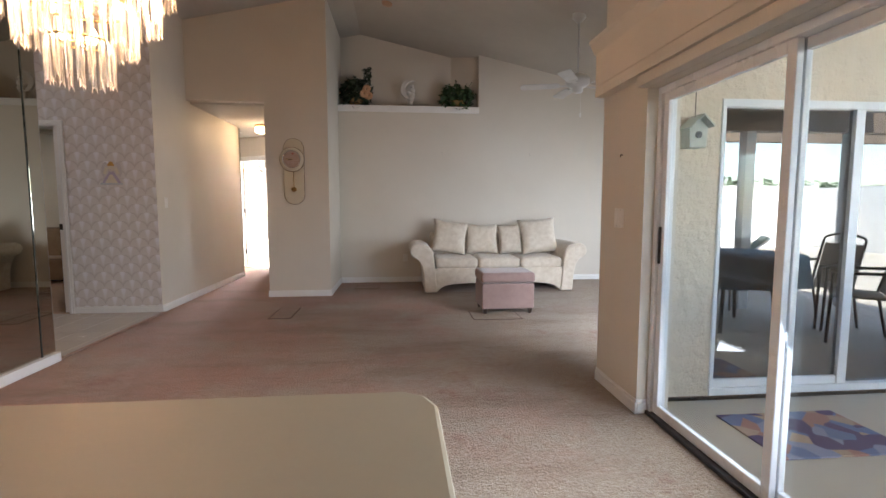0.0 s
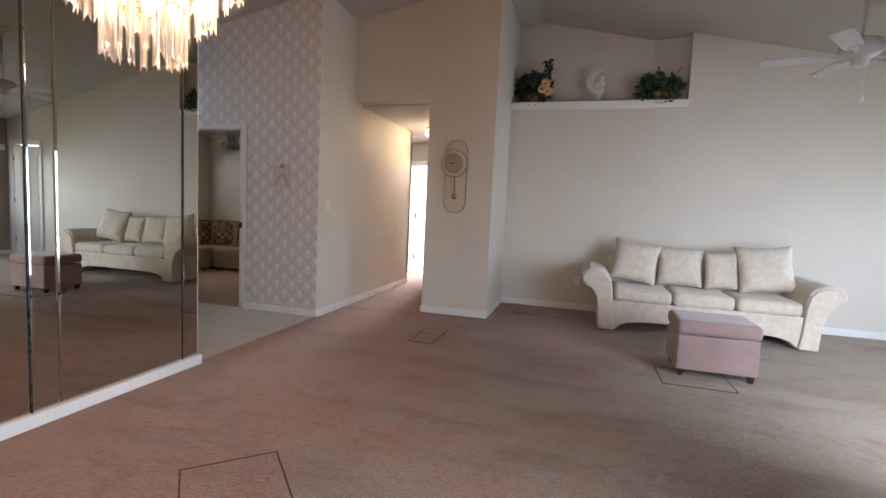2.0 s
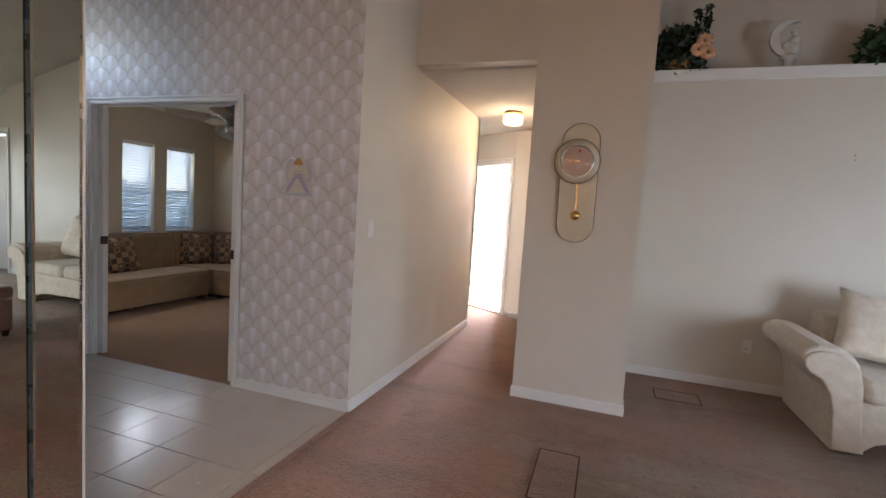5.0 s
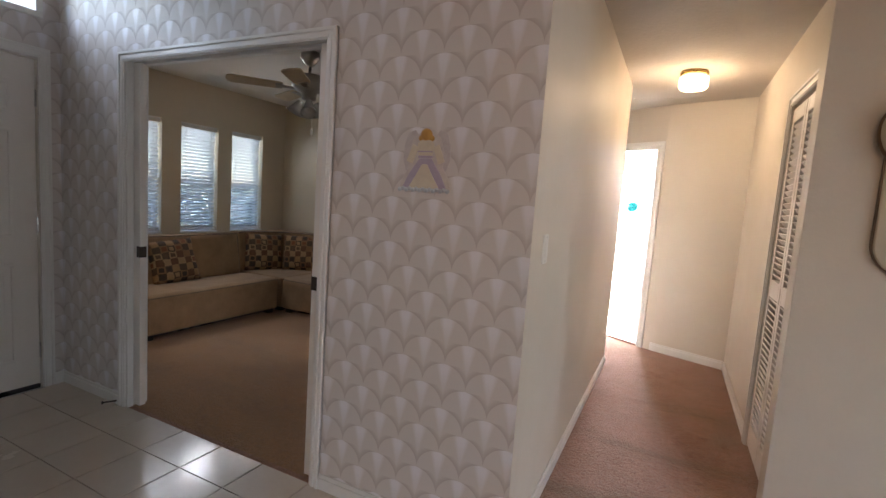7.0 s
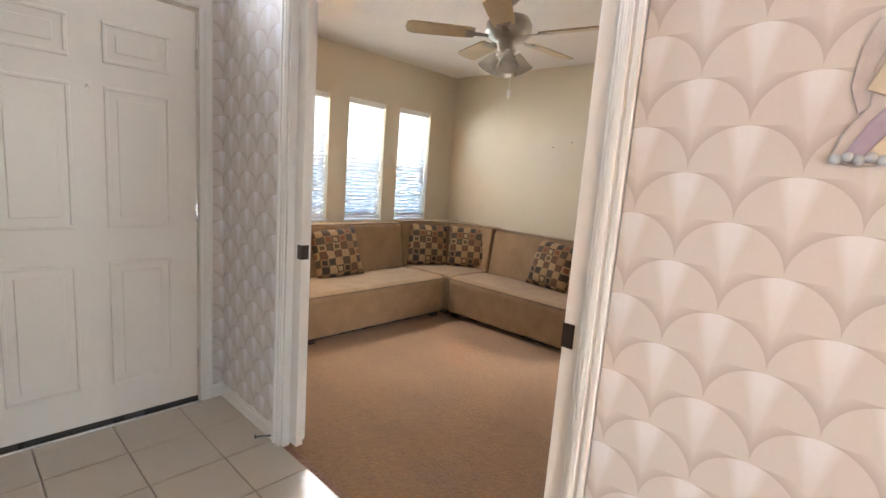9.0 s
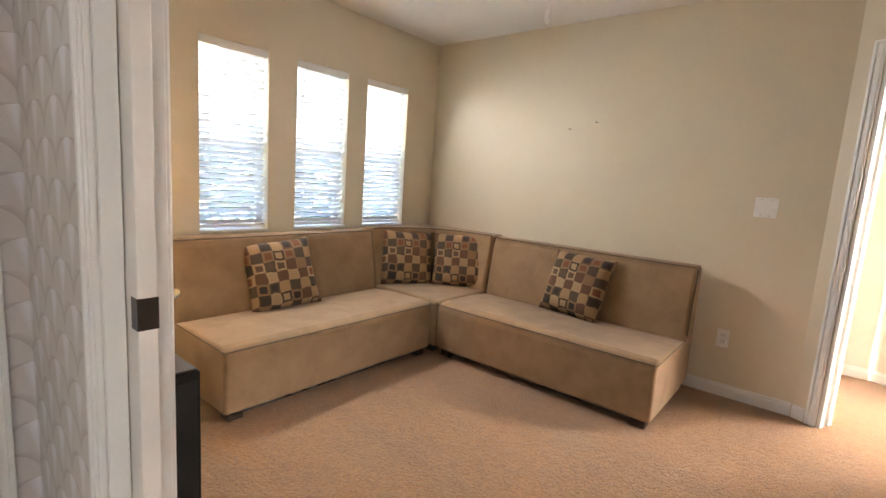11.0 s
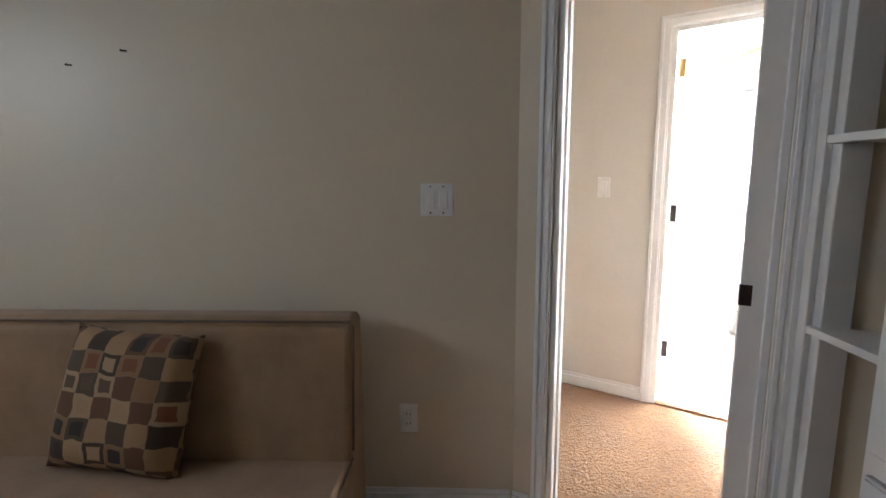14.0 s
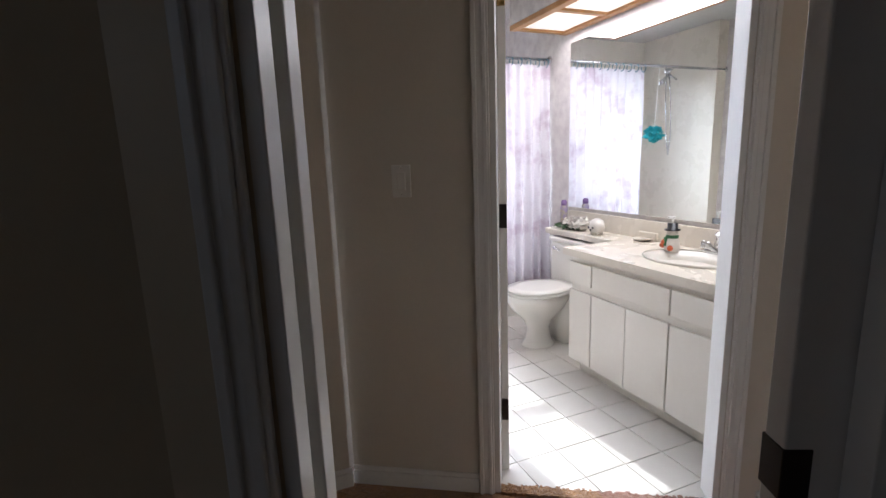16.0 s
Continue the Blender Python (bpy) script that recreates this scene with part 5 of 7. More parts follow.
for k, (x, y) in enumerate(((2.74, -4.1), (2.74, -3.0), (2.74, -2.0), (5.6, -4.1))):
    e = box("patio_post", (x - 0.05, y - 0.05, -0.12), (x + 0.05, y + 0.05, 2.15), BRONZE if k % 2 else ALU, None, 0.005)
    tagged(e, "square metal post holding the patio roof", "post", "patio posts")
tagged(box("patio_rail", (2.74, -4.13, 0.85), (5.6, -4.07, 0.91), ALU, None, 0.004), "white horizontal screen rail between patio posts", "rail")
tagged(box("patio_beam", (2.68, -4.2, 2.0), (2.8, 2.3, 2.16), BRONZE, None, 0.006), "dark bronze beam along the patio roof", "beam")
tagged(box("patio_beam", (2.3, -4.2, 2.0), (2.68, -4.05, 2.16), BRONZE, None, 0.006), "dark bronze beam along the patio roof", "beam")
tagged(box("patio_beam", (5.0, -3.06, 2.32), (10.6, -2.94, 2.72), BRONZE, None, 0.006), "dark bronze beam across the outer patio", "beam")
tagged(box("patio_beam", (2.81, -0.22, 2.03), (7.4, -0.06, 2.27), BRONZE, None, 0.006), "dark bronze beam carrying the patio roof edge", "beam")
for x in (4.75, 6.05):
    tagged(box("patio_post", (x - 0.06, -0.2, -0.035), (x + 0.06, -0.08, 2.03), ALU, None, 0.005), "square metal post holding the patio roof", "post", "patio posts")
for x in (5.15, 7.8, 10.45):
    tagged(box("patio_post", (x - 0.05, -3.05, -0.125), (x + 0.05, -2.95, 2.32), BRONZE, None, 0.005), "square metal post holding the patio roof", "post", "patio posts")
fe = setting(empty("fence"), "tall white vinyl privacy fence round the garden", "fence")
bm = bmesh.new()
add_box(bm, (-4, -9.05, -0.13), (14, -9.0, 1.75))
add_box(bm, (14, -9.0, -0.13), (14.05, 6, 1.75))
add_box(bm, (-4, -9.08, 1.75), (14.08, -8.97, 1.82))
finish("boards", bm, FENCE, fe)
bm = bmesh.new()
for k in range(10):
    add_box(bm, (-4 + 2 * k - 0.07, -9.1, -0.13), (-4 + 2 * k + 0.07, -8.95, 1.92))
finish("post", bm, FENCE, fe)

CLOTH = surface("blue_tablecloth", (0.10, 0.19, 0.26), (0.06, 0.12, 0.17), 0.8, 6, 120, 0.3, 0.003)
SLING = surface("sling_fabric", (0.42, 0.36, 0.28), None, 0.8, 8, 150, 0.3, 0.002)
IRON = surface("dark_iron", (0.07, 0.06, 0.05), None, 0.5, 10, 90, 0.1, 0.001, 0.4)
TX, TY = 4.05, 0.62
tb = tagged(empty("patio_table", TX, TY, -0.03), "round patio table under a blue cloth", "table")
bm = bmesh.new()
seg = 64
top = [bm.verts.new((0.62 * math.cos(2 * math.pi * k / seg), 0.62 * math.sin(2 * math.pi * k / seg), 0.74)) for k in range(seg)]
hem = [bm.verts.new(((0.64 + 0.035 * math.sin(k * 0.9)) * math.cos(2 * math.pi * k / seg), (0.64 + 0.035 * math.sin(k * 0.9)) * math.sin(2 * math.pi * k / seg), 0.46)) for k in range(seg)]
bm.faces.new(top)
for k in range(seg):
    bm.faces.new((top[k], top[(k + 1) % seg], hem[(k + 1) % seg], hem[k]))
finish("cloth", bm, CLOTH, tb, True)
bm = bmesh.new()
for k in range(4):
    a = math.pi / 4 + k * math.pi / 2
    rod(bm, (0.42 * math.cos(a), 0.42 * math.sin(a), 0.0), (0.3 * math.cos(a), 0.3 * math.sin(a), 0.73), 0.018, 8)
finish("leg", bm, IRON, tb)
pc = tagged(empty("patio_chair", TX + 0.95, TY, -0.03, 0), "dark iron patio chair with scrolled back and tan sling", "chair", "chairs round the patio table")
bm = bmesh.new()
for y in (-0.24, 0.24):
    rod(bm, (-0.22, y, 0.0), (-0.2, y, 0.62), 0.013, 8)
    rod(bm, (0.26, y, 0.0), (0.18, y, 0.42), 0.013, 8)
    rod(bm, (0.18, y, 0.42), (0.29, y, 0.86), 0.013, 8)
    rod(bm, (-0.2, y, 0.62), (0.24, y, 0.64), 0.014, 8)
for k in range(8):
    a, b = math.pi * k / 8, math.pi * (k + 1) / 8
    rod(bm, (0.29, -0.24 * math.cos(a), 0.86 + 0.06 * math.sin(a)), (0.29, -0.24 * math.cos(b), 0.86 + 0.06 * math.sin(b)), 0.012, 6)
    rod(bm, (0.285, 0.08 * math.cos(2 * a), 0.86 + 0.045 * math.sin(2 * a)), (0.285, 0.08 * math.cos(2 * b), 0.86 + 0.045 * math.sin(2 * b)), 0.006, 5)
finish("frame", bm, IRON, pc)
bm = bmesh.new()
add_box(bm, (-0.2, -0.23, 0.41), (0.19, 0.23, 0.43))
add_box(bm, (0, -0.22, 0), (0.012, 0.22, 0.40), pose(0.19, 0, 0.43, 0, 13.5, 0))
finish("seat", bm, SLING, pc, False, 0.006)
for a in (40, 165, 215, 290):
    copy_thing(pc, pose(TX + 0.98 * math.cos(radians(a)), TY + 0.98 * math.sin(radians(a)), -0.03, 0, 0, a))
lg = tagged(empty("lounge_chair", 5.3, -1.9, -0.03, 30), "green sling patio lounge chair with wheels", "lounge chair")
GREEN = surface("green_sling", (0.07, 0.13, 0.06), None, 0.8, 8, 120, 0.3, 0.002)
bm = bmesh.new()
for y in (-0.3, 0.3):
    rod(bm, (-0.8, y, 0.33), (0.5, y, 0.33), 0.016, 8)
    rod(bm, (0.5, y, 0.33), (0.95, y, 0.75), 0.016, 8)
    rod(bm, (-0.7, y, 0.33), (-0.7, y, 0), 0.016, 8)
    rod(bm, (0.45, y, 0.33), (0.45, y, 0.05), 0.016, 8)
finish("frame", bm, ALU, lg)
bm = bmesh.new()
add_box(bm, (-0.8, -0.28, 0.335), (0.5, 0.28, 0.35))
add_box(bm, (0, -0.28, 0), (0.62, 0.28, 0.015), pose(0.5, 0, 0.335, 0, -43, 0))
finish("seat", bm, GREEN, lg)
bm = bmesh.new()
for y in (-0.33, 0.33):
    lathe(bm, [(0.13, -0.02), (0.14, 0), (0.13, 0.02)], 20, pose(0.45, y, 0.14, 90))
finish("wheel", bm, surface("red_wheel", (0.3, 0.06, 0.05), None, 0.5, 8, 60, 0, 0.001), lg)
leafy("tree_crowns", (10, -38, 2.3), (45, 2.0, 2.0), 9000, 0.38, LEAF_DARK, "row of distant green tree crowns beyond the fence", "trees")
bm = bmesh.new()
for k in range(7):
    rod(bm, (-4 + 3.3 * k, -16 + 0.5 * (k % 3), -0.15), (-4 + 3.3 * k, -16 + 0.5 * (k % 3), 2.4), 0.15, 8)
tagged(finish("tree_trunks", bm, BRONZE), "dark trunks of the distant tree row", "trees", "", "stuff")
hs = tagged(empty("house", 4, -24, -0.13), "low white neighbouring house with a pale roof", "house")
box("wall", (-5, -4, 0), (6, 2, 2.5), FENCE, hs)
bm = bmesh.new()
extrude_profile(bm, [(-5.5, 2.5), (6.5, 2.5), (4.5, 4.0), (-3.5, 4.0)], -4.5, 2.5)
finish("roof", bm, CONCRETE, hs)
bm = bmesh.new()
for z in (4.6, 5.0, 5.3):
    rod(bm, (-30, -20, z), (40, -20, z + 0.4), 0.02, 5)
for x in (-30, 5, 40):
    rod(bm, (x, -20.05, -0.15), (x, -20.05, 6.0), 0.12, 8)
tagged(finish("power_lines", bm, BLACK), "dark power lines on poles beyond the garden", "cables")


# ---- foyer and hall things ----
ang = tagged(empty("wall_plaque", -2.335, 5.06, 1.40), "painted wooden plaque of a draped gown shape", "plaque")
GOWN = surface("cream_painted_wood", (0.66, 0.59, 0.46), (0.58, 0.51, 0.40), 0.6, 20, 90, 0.2, 0.002)
LILAC = surface("lilac_painted_wood", (0.45, 0.38, 0.48), (0.38, 0.32, 0.42), 0.6, 20, 90, 0.2, 0.002)
VEIL = surface("pale_veil_paint", (0.62, 0.57, 0.53), (0.52, 0.46, 0.45), 0.6, 30, 90, 0.2, 0.002)
GOLD = surface("gold_painted_wood", (0.55, 0.30, 0.06), (0.40, 0.20, 0.04), 0.5, 40, 90, 0.2, 0.002)
bm = bmesh.new()
extrude_profile(bm, [(-0.115, 0.012), (-0.08, 0.0), (-0.03, 0.006), (0.03, 0.0), (0.08, 0.006), (0.112, 0.014), (0.10, 0.06), (0.075, 0.10), (0.078, 0.16), (0.06, 0.215), (0.03, 0.235), (-0.03, 0.235), (-0.06, 0.215), (-0.078, 0.16), (-0.075, 0.10), (-0.10, 0.06)], -0.009, 0)
finish("veil", bm, VEIL, ang, False, 0.003)
bm = bmesh.new()
for sx in (1, -1):
    extrude_profile(bm, [(sx * px, pz) for px, pz in ((0.02, 0.20), (0.055, 0.245), (0.085, 0.235), (0.10, 0.19), (0.104, 0.13), (0.088, 0.085), (0.06, 0.11), (0.05, 0.16))], -0.006, 0)
finish("wing", bm, surface("grey_lilac_wing", (0.50, 0.45, 0.45), (0.60, 0.56, 0.55), 0.6, 40, 90, 0.2, 0.002), ang, False, 0.002)
bm = bmesh.new()
extrude_profile(bm, [(-0.098, 0.018), (0.0, 0.012), (0.098, 0.02), (0.07, 0.075), (0.026, 0.135), (-0.026, 0.135), (-0.07, 0.075)], -0.014, -0.008)
finish("skirt", bm, LILAC, ang, False, 0.003)
bm = bmesh.new()
extrude_profile(bm, [(-0.068, 0.02), (0.0, 0.015), (0.068, 0.022), (0.036, 0.07), (0.012, 0.112), (-0.012, 0.112), (-0.036, 0.07)], -0.018, -0.013)
extrude_profile(bm, [(-0.028, 0.146), (0.028, 0.146), (0.036, 0.19), (0.02, 0.205), (-0.02, 0.205), (-0.036, 0.19)], -0.017, -0.008)
for sx in (1, -1):
    add_box(bm, (-0.014, -0.015, -0.05), (0.014, -0.008, 0.02), pose(sx * 0.052, 0, 0.165, 0, -sx * 22, 0))
finish("gown", bm, GOWN, ang, False, 0.002)
bm = bmesh.new()
add_box(bm, (-0.03, -0.0165, 0.136), (0.03, -0.008, 0.145))
add_box(bm, (-0.032, -0.0185, 0.158), (0.032, -0.0165, 0.163))
finish("sash", bm, LILAC, ang)
bm = bmesh.new()
lathe(bm, [(0.024, 0.008), (0.024, 0.016), (0.015, 0.023)], 18, Matrix.Translation((0, 0, 0.225)) @ UP)
for sx in (1, -1):
    lathe(bm, [(0.012, 0.008), (0.012, 0.015), (0.006, 0.019)], 12, Matrix.Translation((sx * 0.022, 0, 0.212)) @ UP)
finish("top_knob", bm, GOLD, ang, True)
bm = bmesh.new()
for k in range(15):
    lathe(bm, [(0.008, 0.011), (0.009, 0.018), (0.004, 0.022)], 8, Matrix.Translation((-0.105 + k * 0.015, 0, 0.012 + 0.004 * (k % 2))) @ UP)
finish("lace_hem", bm, surface("pale_lace", (0.50, 0.54, 0.58), None, 0.7, 20, 90, 0.2, 0.002), ang, True)

hl = tagged(empty("ceiling_lamp", -1.43, 7.49, LW), "small brass hallway ceiling lamp with ribbed glass, lit", "lamp")
bm = bmesh.new()
lathe(bm, [(0.095, 0.0), (0.10, -0.012), (0.085, -0.03), (0.06, -0.035)], 28)
finish("canopy", bm, BRASS, hl, True)
m_, t_, p_ = nodes_of("ribbed_lamp_glass")
p_.inputs["Base Color"].default_value = (1, 0.85, 0.62, 1)
p_.inputs["Roughness"].default_value = 0.35
p_.inputs["Emission Color"].default_value = (1.0, 0.66, 0.34, 1)
p_.inputs["Emission Strength"].default_value = 1.8
bm = bmesh.new()
seg = 16
rings = []
for r, z in ((0.075, -0.032), (0.10, -0.045), (0.10, -0.11), (0.085, -0.125)):
    rings.append([bm.verts.new((r * (1 + 0.04 * (k % 2)) * math.cos(2 * math.pi * k / seg), r * (1 + 0.04 * (k % 2)) * math.sin(2 * math.pi * k / seg), z)) for k in range(seg)])
for a, b in zip(rings, rings[1:]):
    for k in range(seg):
        bm.faces.new((a[k], a[(k + 1) % seg], b[(k + 1) % seg], b[k]))
bm.faces.new(rings[-1])
sh = finish("shade", bm, m_, hl)
sh.visible_shadow = False

# ---- den ----
SPKBODY = surface("black_speaker_vinyl", (0.012, 0.011, 0.011), None, 0.7, 8, 100, 0.2, 0.001)
SPKBODY.node_tree.nodes["Principled BSDF"].inputs["Specular IOR Level"].default_value = 0.15
WALNUT = surface("turned_walnut", (0.16, 0.085, 0.045), (0.11, 0.06, 0.03), 0.4, 12, 80, 0.1, 0.001)
TABLE_GLASS, t_, p_ = nodes_of("green_tinted_glass")
p_.inputs["Base Color"].default_value = (0.86, 0.93, 0.88, 1)
p_.inputs["Roughness"].default_value = 0.02
p_.inputs["Transmission Weight"].default_value = 0.95
SHADE_CLOTH = surface("cream_pleated_shade", (0.78, 0.70, 0.55), None, 0.85, 10, 120, 0.1, 0.001)
t_ = SHADE_CLOTH.node_tree
tl, mx = t_.nodes.new("ShaderNodeBsdfTranslucent"), t_.nodes.new("ShaderNodeMixShader")
tl.inputs["Color"].default_value = (0.80, 0.68, 0.48, 1)
mx.inputs[0].default_value = 0.5
t_.links.new(t_.nodes["Principled BSDF"].outputs[0], mx.inputs[1])
t_.links.new(tl.outputs[0], mx.inputs[2])
t_.links.new(mx.outputs[0], t_.nodes["Material Output"].inputs[0])
SECT = surface("taupe_microfibre", (0.285, 0.178, 0.09), (0.215, 0.132, 0.066), 0.9, 7, 180, 0.35, 0.002, 0, 0, 0.15)
PIPE = surface("dark_piping", (0.12, 0.085, 0.055), None, 0.8, 20, 120, 0.1, 0.001)
prof = [(0.0, 0.05), (-0.005, 0.345), (0.015, 0.378), (0.06, 0.392), (0.40, 0.39)]


def module(name, m, length, label):
    """Armless sofa module; local x along, y from its front to its back."""
    e = tagged(empty(name), label, "sofa", "sectional sofa modules")
    e.matrix_world = m
    bm = bmesh.new()
    body = prof + [(0.62, 0.37), (0.62, 0.05)]
    extrude_profile(bm, body, 0, length, None, Matrix(((0, 1, 0, 0), (1, 0, 0, 0), (0, 0, 1, 0), (0, 0, 0, 1))))
    finish("seat", bm, SECT, e, False, 0.02, 3)
    bm = bmesh.new()
    extrude_profile(bm, [(0.585, 0.36), (0.612, 0.55), (0.655, 0.80), (0.69, 0.832), (0.78, 0.832), (0.815, 0.807), (0.815, 0.06), (0.622, 0.06)], 0.004, length - 0.004, None, Matrix(((0, 1, 0, 0), (1, 0, 0, 0), (0, 0, 1, 0), (0, 0, 0, 1))))
    finish("backrest", bm, SECT, e, False, 0.022, 3)
    bm = bmesh.new()
    for a, b in (((0.01, 0.0, 0.372), (length - 0.01, 0.0, 0.372)), ((0.0, 0.01, 0.372), (0.0, 0.60, 0.378)), ((length, 0.01, 0.372), (length, 0.60, 0.378)), ((0.01, 0.665, 0.823), (length - 0.01, 0.665, 0.823)), ((length, 0.61, 0.40), (length, 0.668, 0.81)), ((0, 0.61, 0.40), (0, 0.668, 0.81))):
        rod(bm, a, b, 0.004, 6)
    finish("piping", bm, PIPE, e)
    for x in (0.07, length - 0.07):
        for y in (0.07, 0.74):
            box("foot", (x - 0.04, y - 0.04, 0.0), (x + 0.04, y + 0.04, 0.052), WOOD_DK, e, 0.004)
    box("plinth", (0.04, 0.03, 0.03), (length - 0.04, 0.78, 0.06), BLACK, e)
    return e


module("sofa_module", Matrix.Translation((-5.335, 5.80, 0)) @ Matrix.Rotation(radians(90), 4, "Z"), 1.49, "taupe armless sectional sofa module under the windows")
module("sofa_module", Matrix.Translation((-5.30, 7.315, 0)), 1.49, "taupe armless sectional sofa module along the wall")
cm = tagged(empty("sofa_corner", -5.75, 7.72, 0), "taupe corner module of the sectional sofa", "sofa", "sectional sofa modules")
prism("seat", [(-0.385, -0.40), (0.385, -0.40), (0.44, -0.40), (0.44, 0.40), (-0.40, 0.40), (-0.40, -0.40)][1:], 0.05, 0.39, SECT, cm, 0.02)
bm = bmesh.new()


def corner_plan(i):
    arc = [(0.44, 0.16 + i), (0.25, 0.165 + i), (0.08, 0.15 + i), (-0.08, 0.08 + i * 0.8), (-0.17 - i * 0.6, -0.06 + i * 0.4), (-0.20 - i, -0.22), (-0.20 - i, -0.40)]
    return arc + [(-0.42, -0.40), (-0.42, 0.41), (0.44, 0.41)]


lo = [bm.verts.new((x, y, 0.35)) for x, y in corner_plan(0.0)]
hi = [bm.verts.new((x, y, 0.838)) for x, y in corner_plan(0.075)]
bm.faces.new(lo), bm.faces.new(hi)
for i in range(len(lo)):
    j = (i + 1) % len(lo)
    bm.faces.new((lo[i], lo[j], hi[j], hi[i]))
finish("backrest", bm, SECT, cm, False, 0.02, 3)
bm = bmesh.new()
pl = corner_plan(0.075)[:7]
for a, b in zip(pl, pl[1:]):
    rod(bm, (*a, 0.834), (*b, 0.834), 0.0055, 6)
finish("piping", bm, PIPE, cm)
for x, y in ((0.36, -0.33), (-0.36, -0.33), (-0.36, 0.34), (0.36, 0.34)):
    box("foot", (x - 0.04, y - 0.04, 0), (x + 0.04, y + 0.04, 0.052), WOOD_DK, cm, 0.004)


def check_material():
    """Blocks of brown, tan, black and rust with smaller squares set in them."""
    m, t, p = nodes_of("block_check_fabric")
    co = t.nodes.new("ShaderNodeTexCoord").outputs["Object"]
    wv = t.nodes.new("ShaderNodeTexNoise")
    wv.inputs["Scale"].default_value = 16.0
    t.links.new(co, wv.inputs["Vector"])
    va = t.nodes.new("ShaderNodeVectorMath")
    va.operation = "MULTIPLY_ADD"
    t.links.new(wv.outputs["Color"], va.inputs[0])
    va.inputs[1].default_value = (0.022, 0.022, 0.022)
    t.links.new(co, va.inputs[2])
    s = t.nodes.new("ShaderNodeSeparateXYZ")
    t.links.new(va.outputs[0], s.inputs[0])
    cell = 0.067
    u = math_node(t, "DIVIDE", math_node(t, "ADD", s.outputs[0], 5.0), cell)
    v = math_node(t, "DIVIDE", math_node(t, "ADD", s.outputs[2], 5.0), cell)
    cx, cy = math_node(t, "FLOOR", u), math_node(t, "FLOOR", v)
    fx = math_node(t, "ABSOLUTE", math_node(t, "SUBTRACT", math_node(t, "SUBTRACT", u, cx), 0.5))
    fy = math_node(t, "ABSOLUTE", math_node(t, "SUBTRACT", math_node(t, "SUBTRACT", v, cy), 0.5))
    ring = math_node(t, "MAXIMUM", fx, fy)
    c = t.nodes.new("ShaderNodeCombineXYZ")
    t.links.new(cx, c.inputs[0]), t.links.new(cy, c.inputs[1])
    wnz = t.nodes.new("ShaderNodeTexWhiteNoise")
    wnz.noise_dimensions = "3D"
    t.links.new(c.outputs[0], wnz.inputs["Vector"])
    sp = t.nodes.new("ShaderNodeSeparateColor")
    t.links.new(wnz.outputs["Color"], sp.inputs[0])

    def pick(fac, cols):
        r = t.nodes.new("ShaderNodeValToRGB")
        r.color_ramp.interpolation = "CONSTANT"
        for i, (pos, col) in enumerate(cols):
            el = r.color_ramp.elements[i] if i < 2 else r.color_ramp.elements.new(pos)
            el.position, el.color = pos, (*col, 1)
        t.links.new(fac, r.inputs[0])
        return r.outputs[0]

    par = math_node(t, "FLOORED_MODULO", math_node(t, "ADD", cx, cy), 2.0)
    dark = pick(sp.outputs[0], ((0.0, (0.050, 0.030, 0.016)), (0.35, (0.115, 0.052, 0.022)), (0.7, (0.075, 0.048, 0.026))))
    light = pick(sp.outputs[1], ((0.0, (0.32, 0.19, 0.085)), (0.4, (0.23, 0.125, 0.055)), (0.7, (0.36, 0.235, 0.12))))
    base = mix_node(t, par, dark, light)
    ins = pick(sp.outputs[2], ((0.0, (0.34, 0.22, 0.11)), (0.25, (0.03, 0.022, 0.016)), (0.5, (0.18, 0.06, 0.02)), (0.75, (0.10, 0.06, 0.03))))
    use = math_node(t, "MULTIPLY", ramp_node(t, ring, 0.325, 0.30), math_node(t, "GREATER_THAN", sp.outputs[1], 0.5))
    col = mix_node(t, use, base, ins)
    line = math_node(t, "MULTIPLY", math_node(t, "GREATER_THAN", ring, 0.475), 0.25)
    col = mix_node(t, line, col, (0.36, 0.26, 0.15))
    w = noise_node(t, 300, 2, 0.6, co)
    col = mix_node(t, math_node(t, "MULTIPLY", w, 0.3), col, (0.05, 0.035, 0.025))
    t.links.new(col, p.inputs["Base Color"])
    p.inputs["Roughness"].default_value = 0.9
    bump_node(t, p, w, 0.4, 0.002)
    return m


CHECK = check_material()
for x, y, z, tilt, turn, roll in ((-5.90, 6.44, 0.585, -20, 78, -6), (-5.90, 7.60, 0.595, -14, 66, 3), (-5.58, 7.90, 0.595, -14, 28, -2), (-4.53, 7.88, 0.59, -20, -4, 3.5)):
    bm = bmesh.new()
    pillow(bm, 0.455, 0.455, 0.16, Matrix(), 16, 0.06)
    o = finish("throw_pillow", bm, CHECK, None, True)
    o.matrix_world = pose(x, y, z, 0, 0, turn) @ pose(0, 0, 0, tilt, 0, 0) @ pose(0, 0, 0, 0, roll, 0)
    tagged(o, "square brown and tan block check throw pillow", "pillow", "check pillows on the sectional")

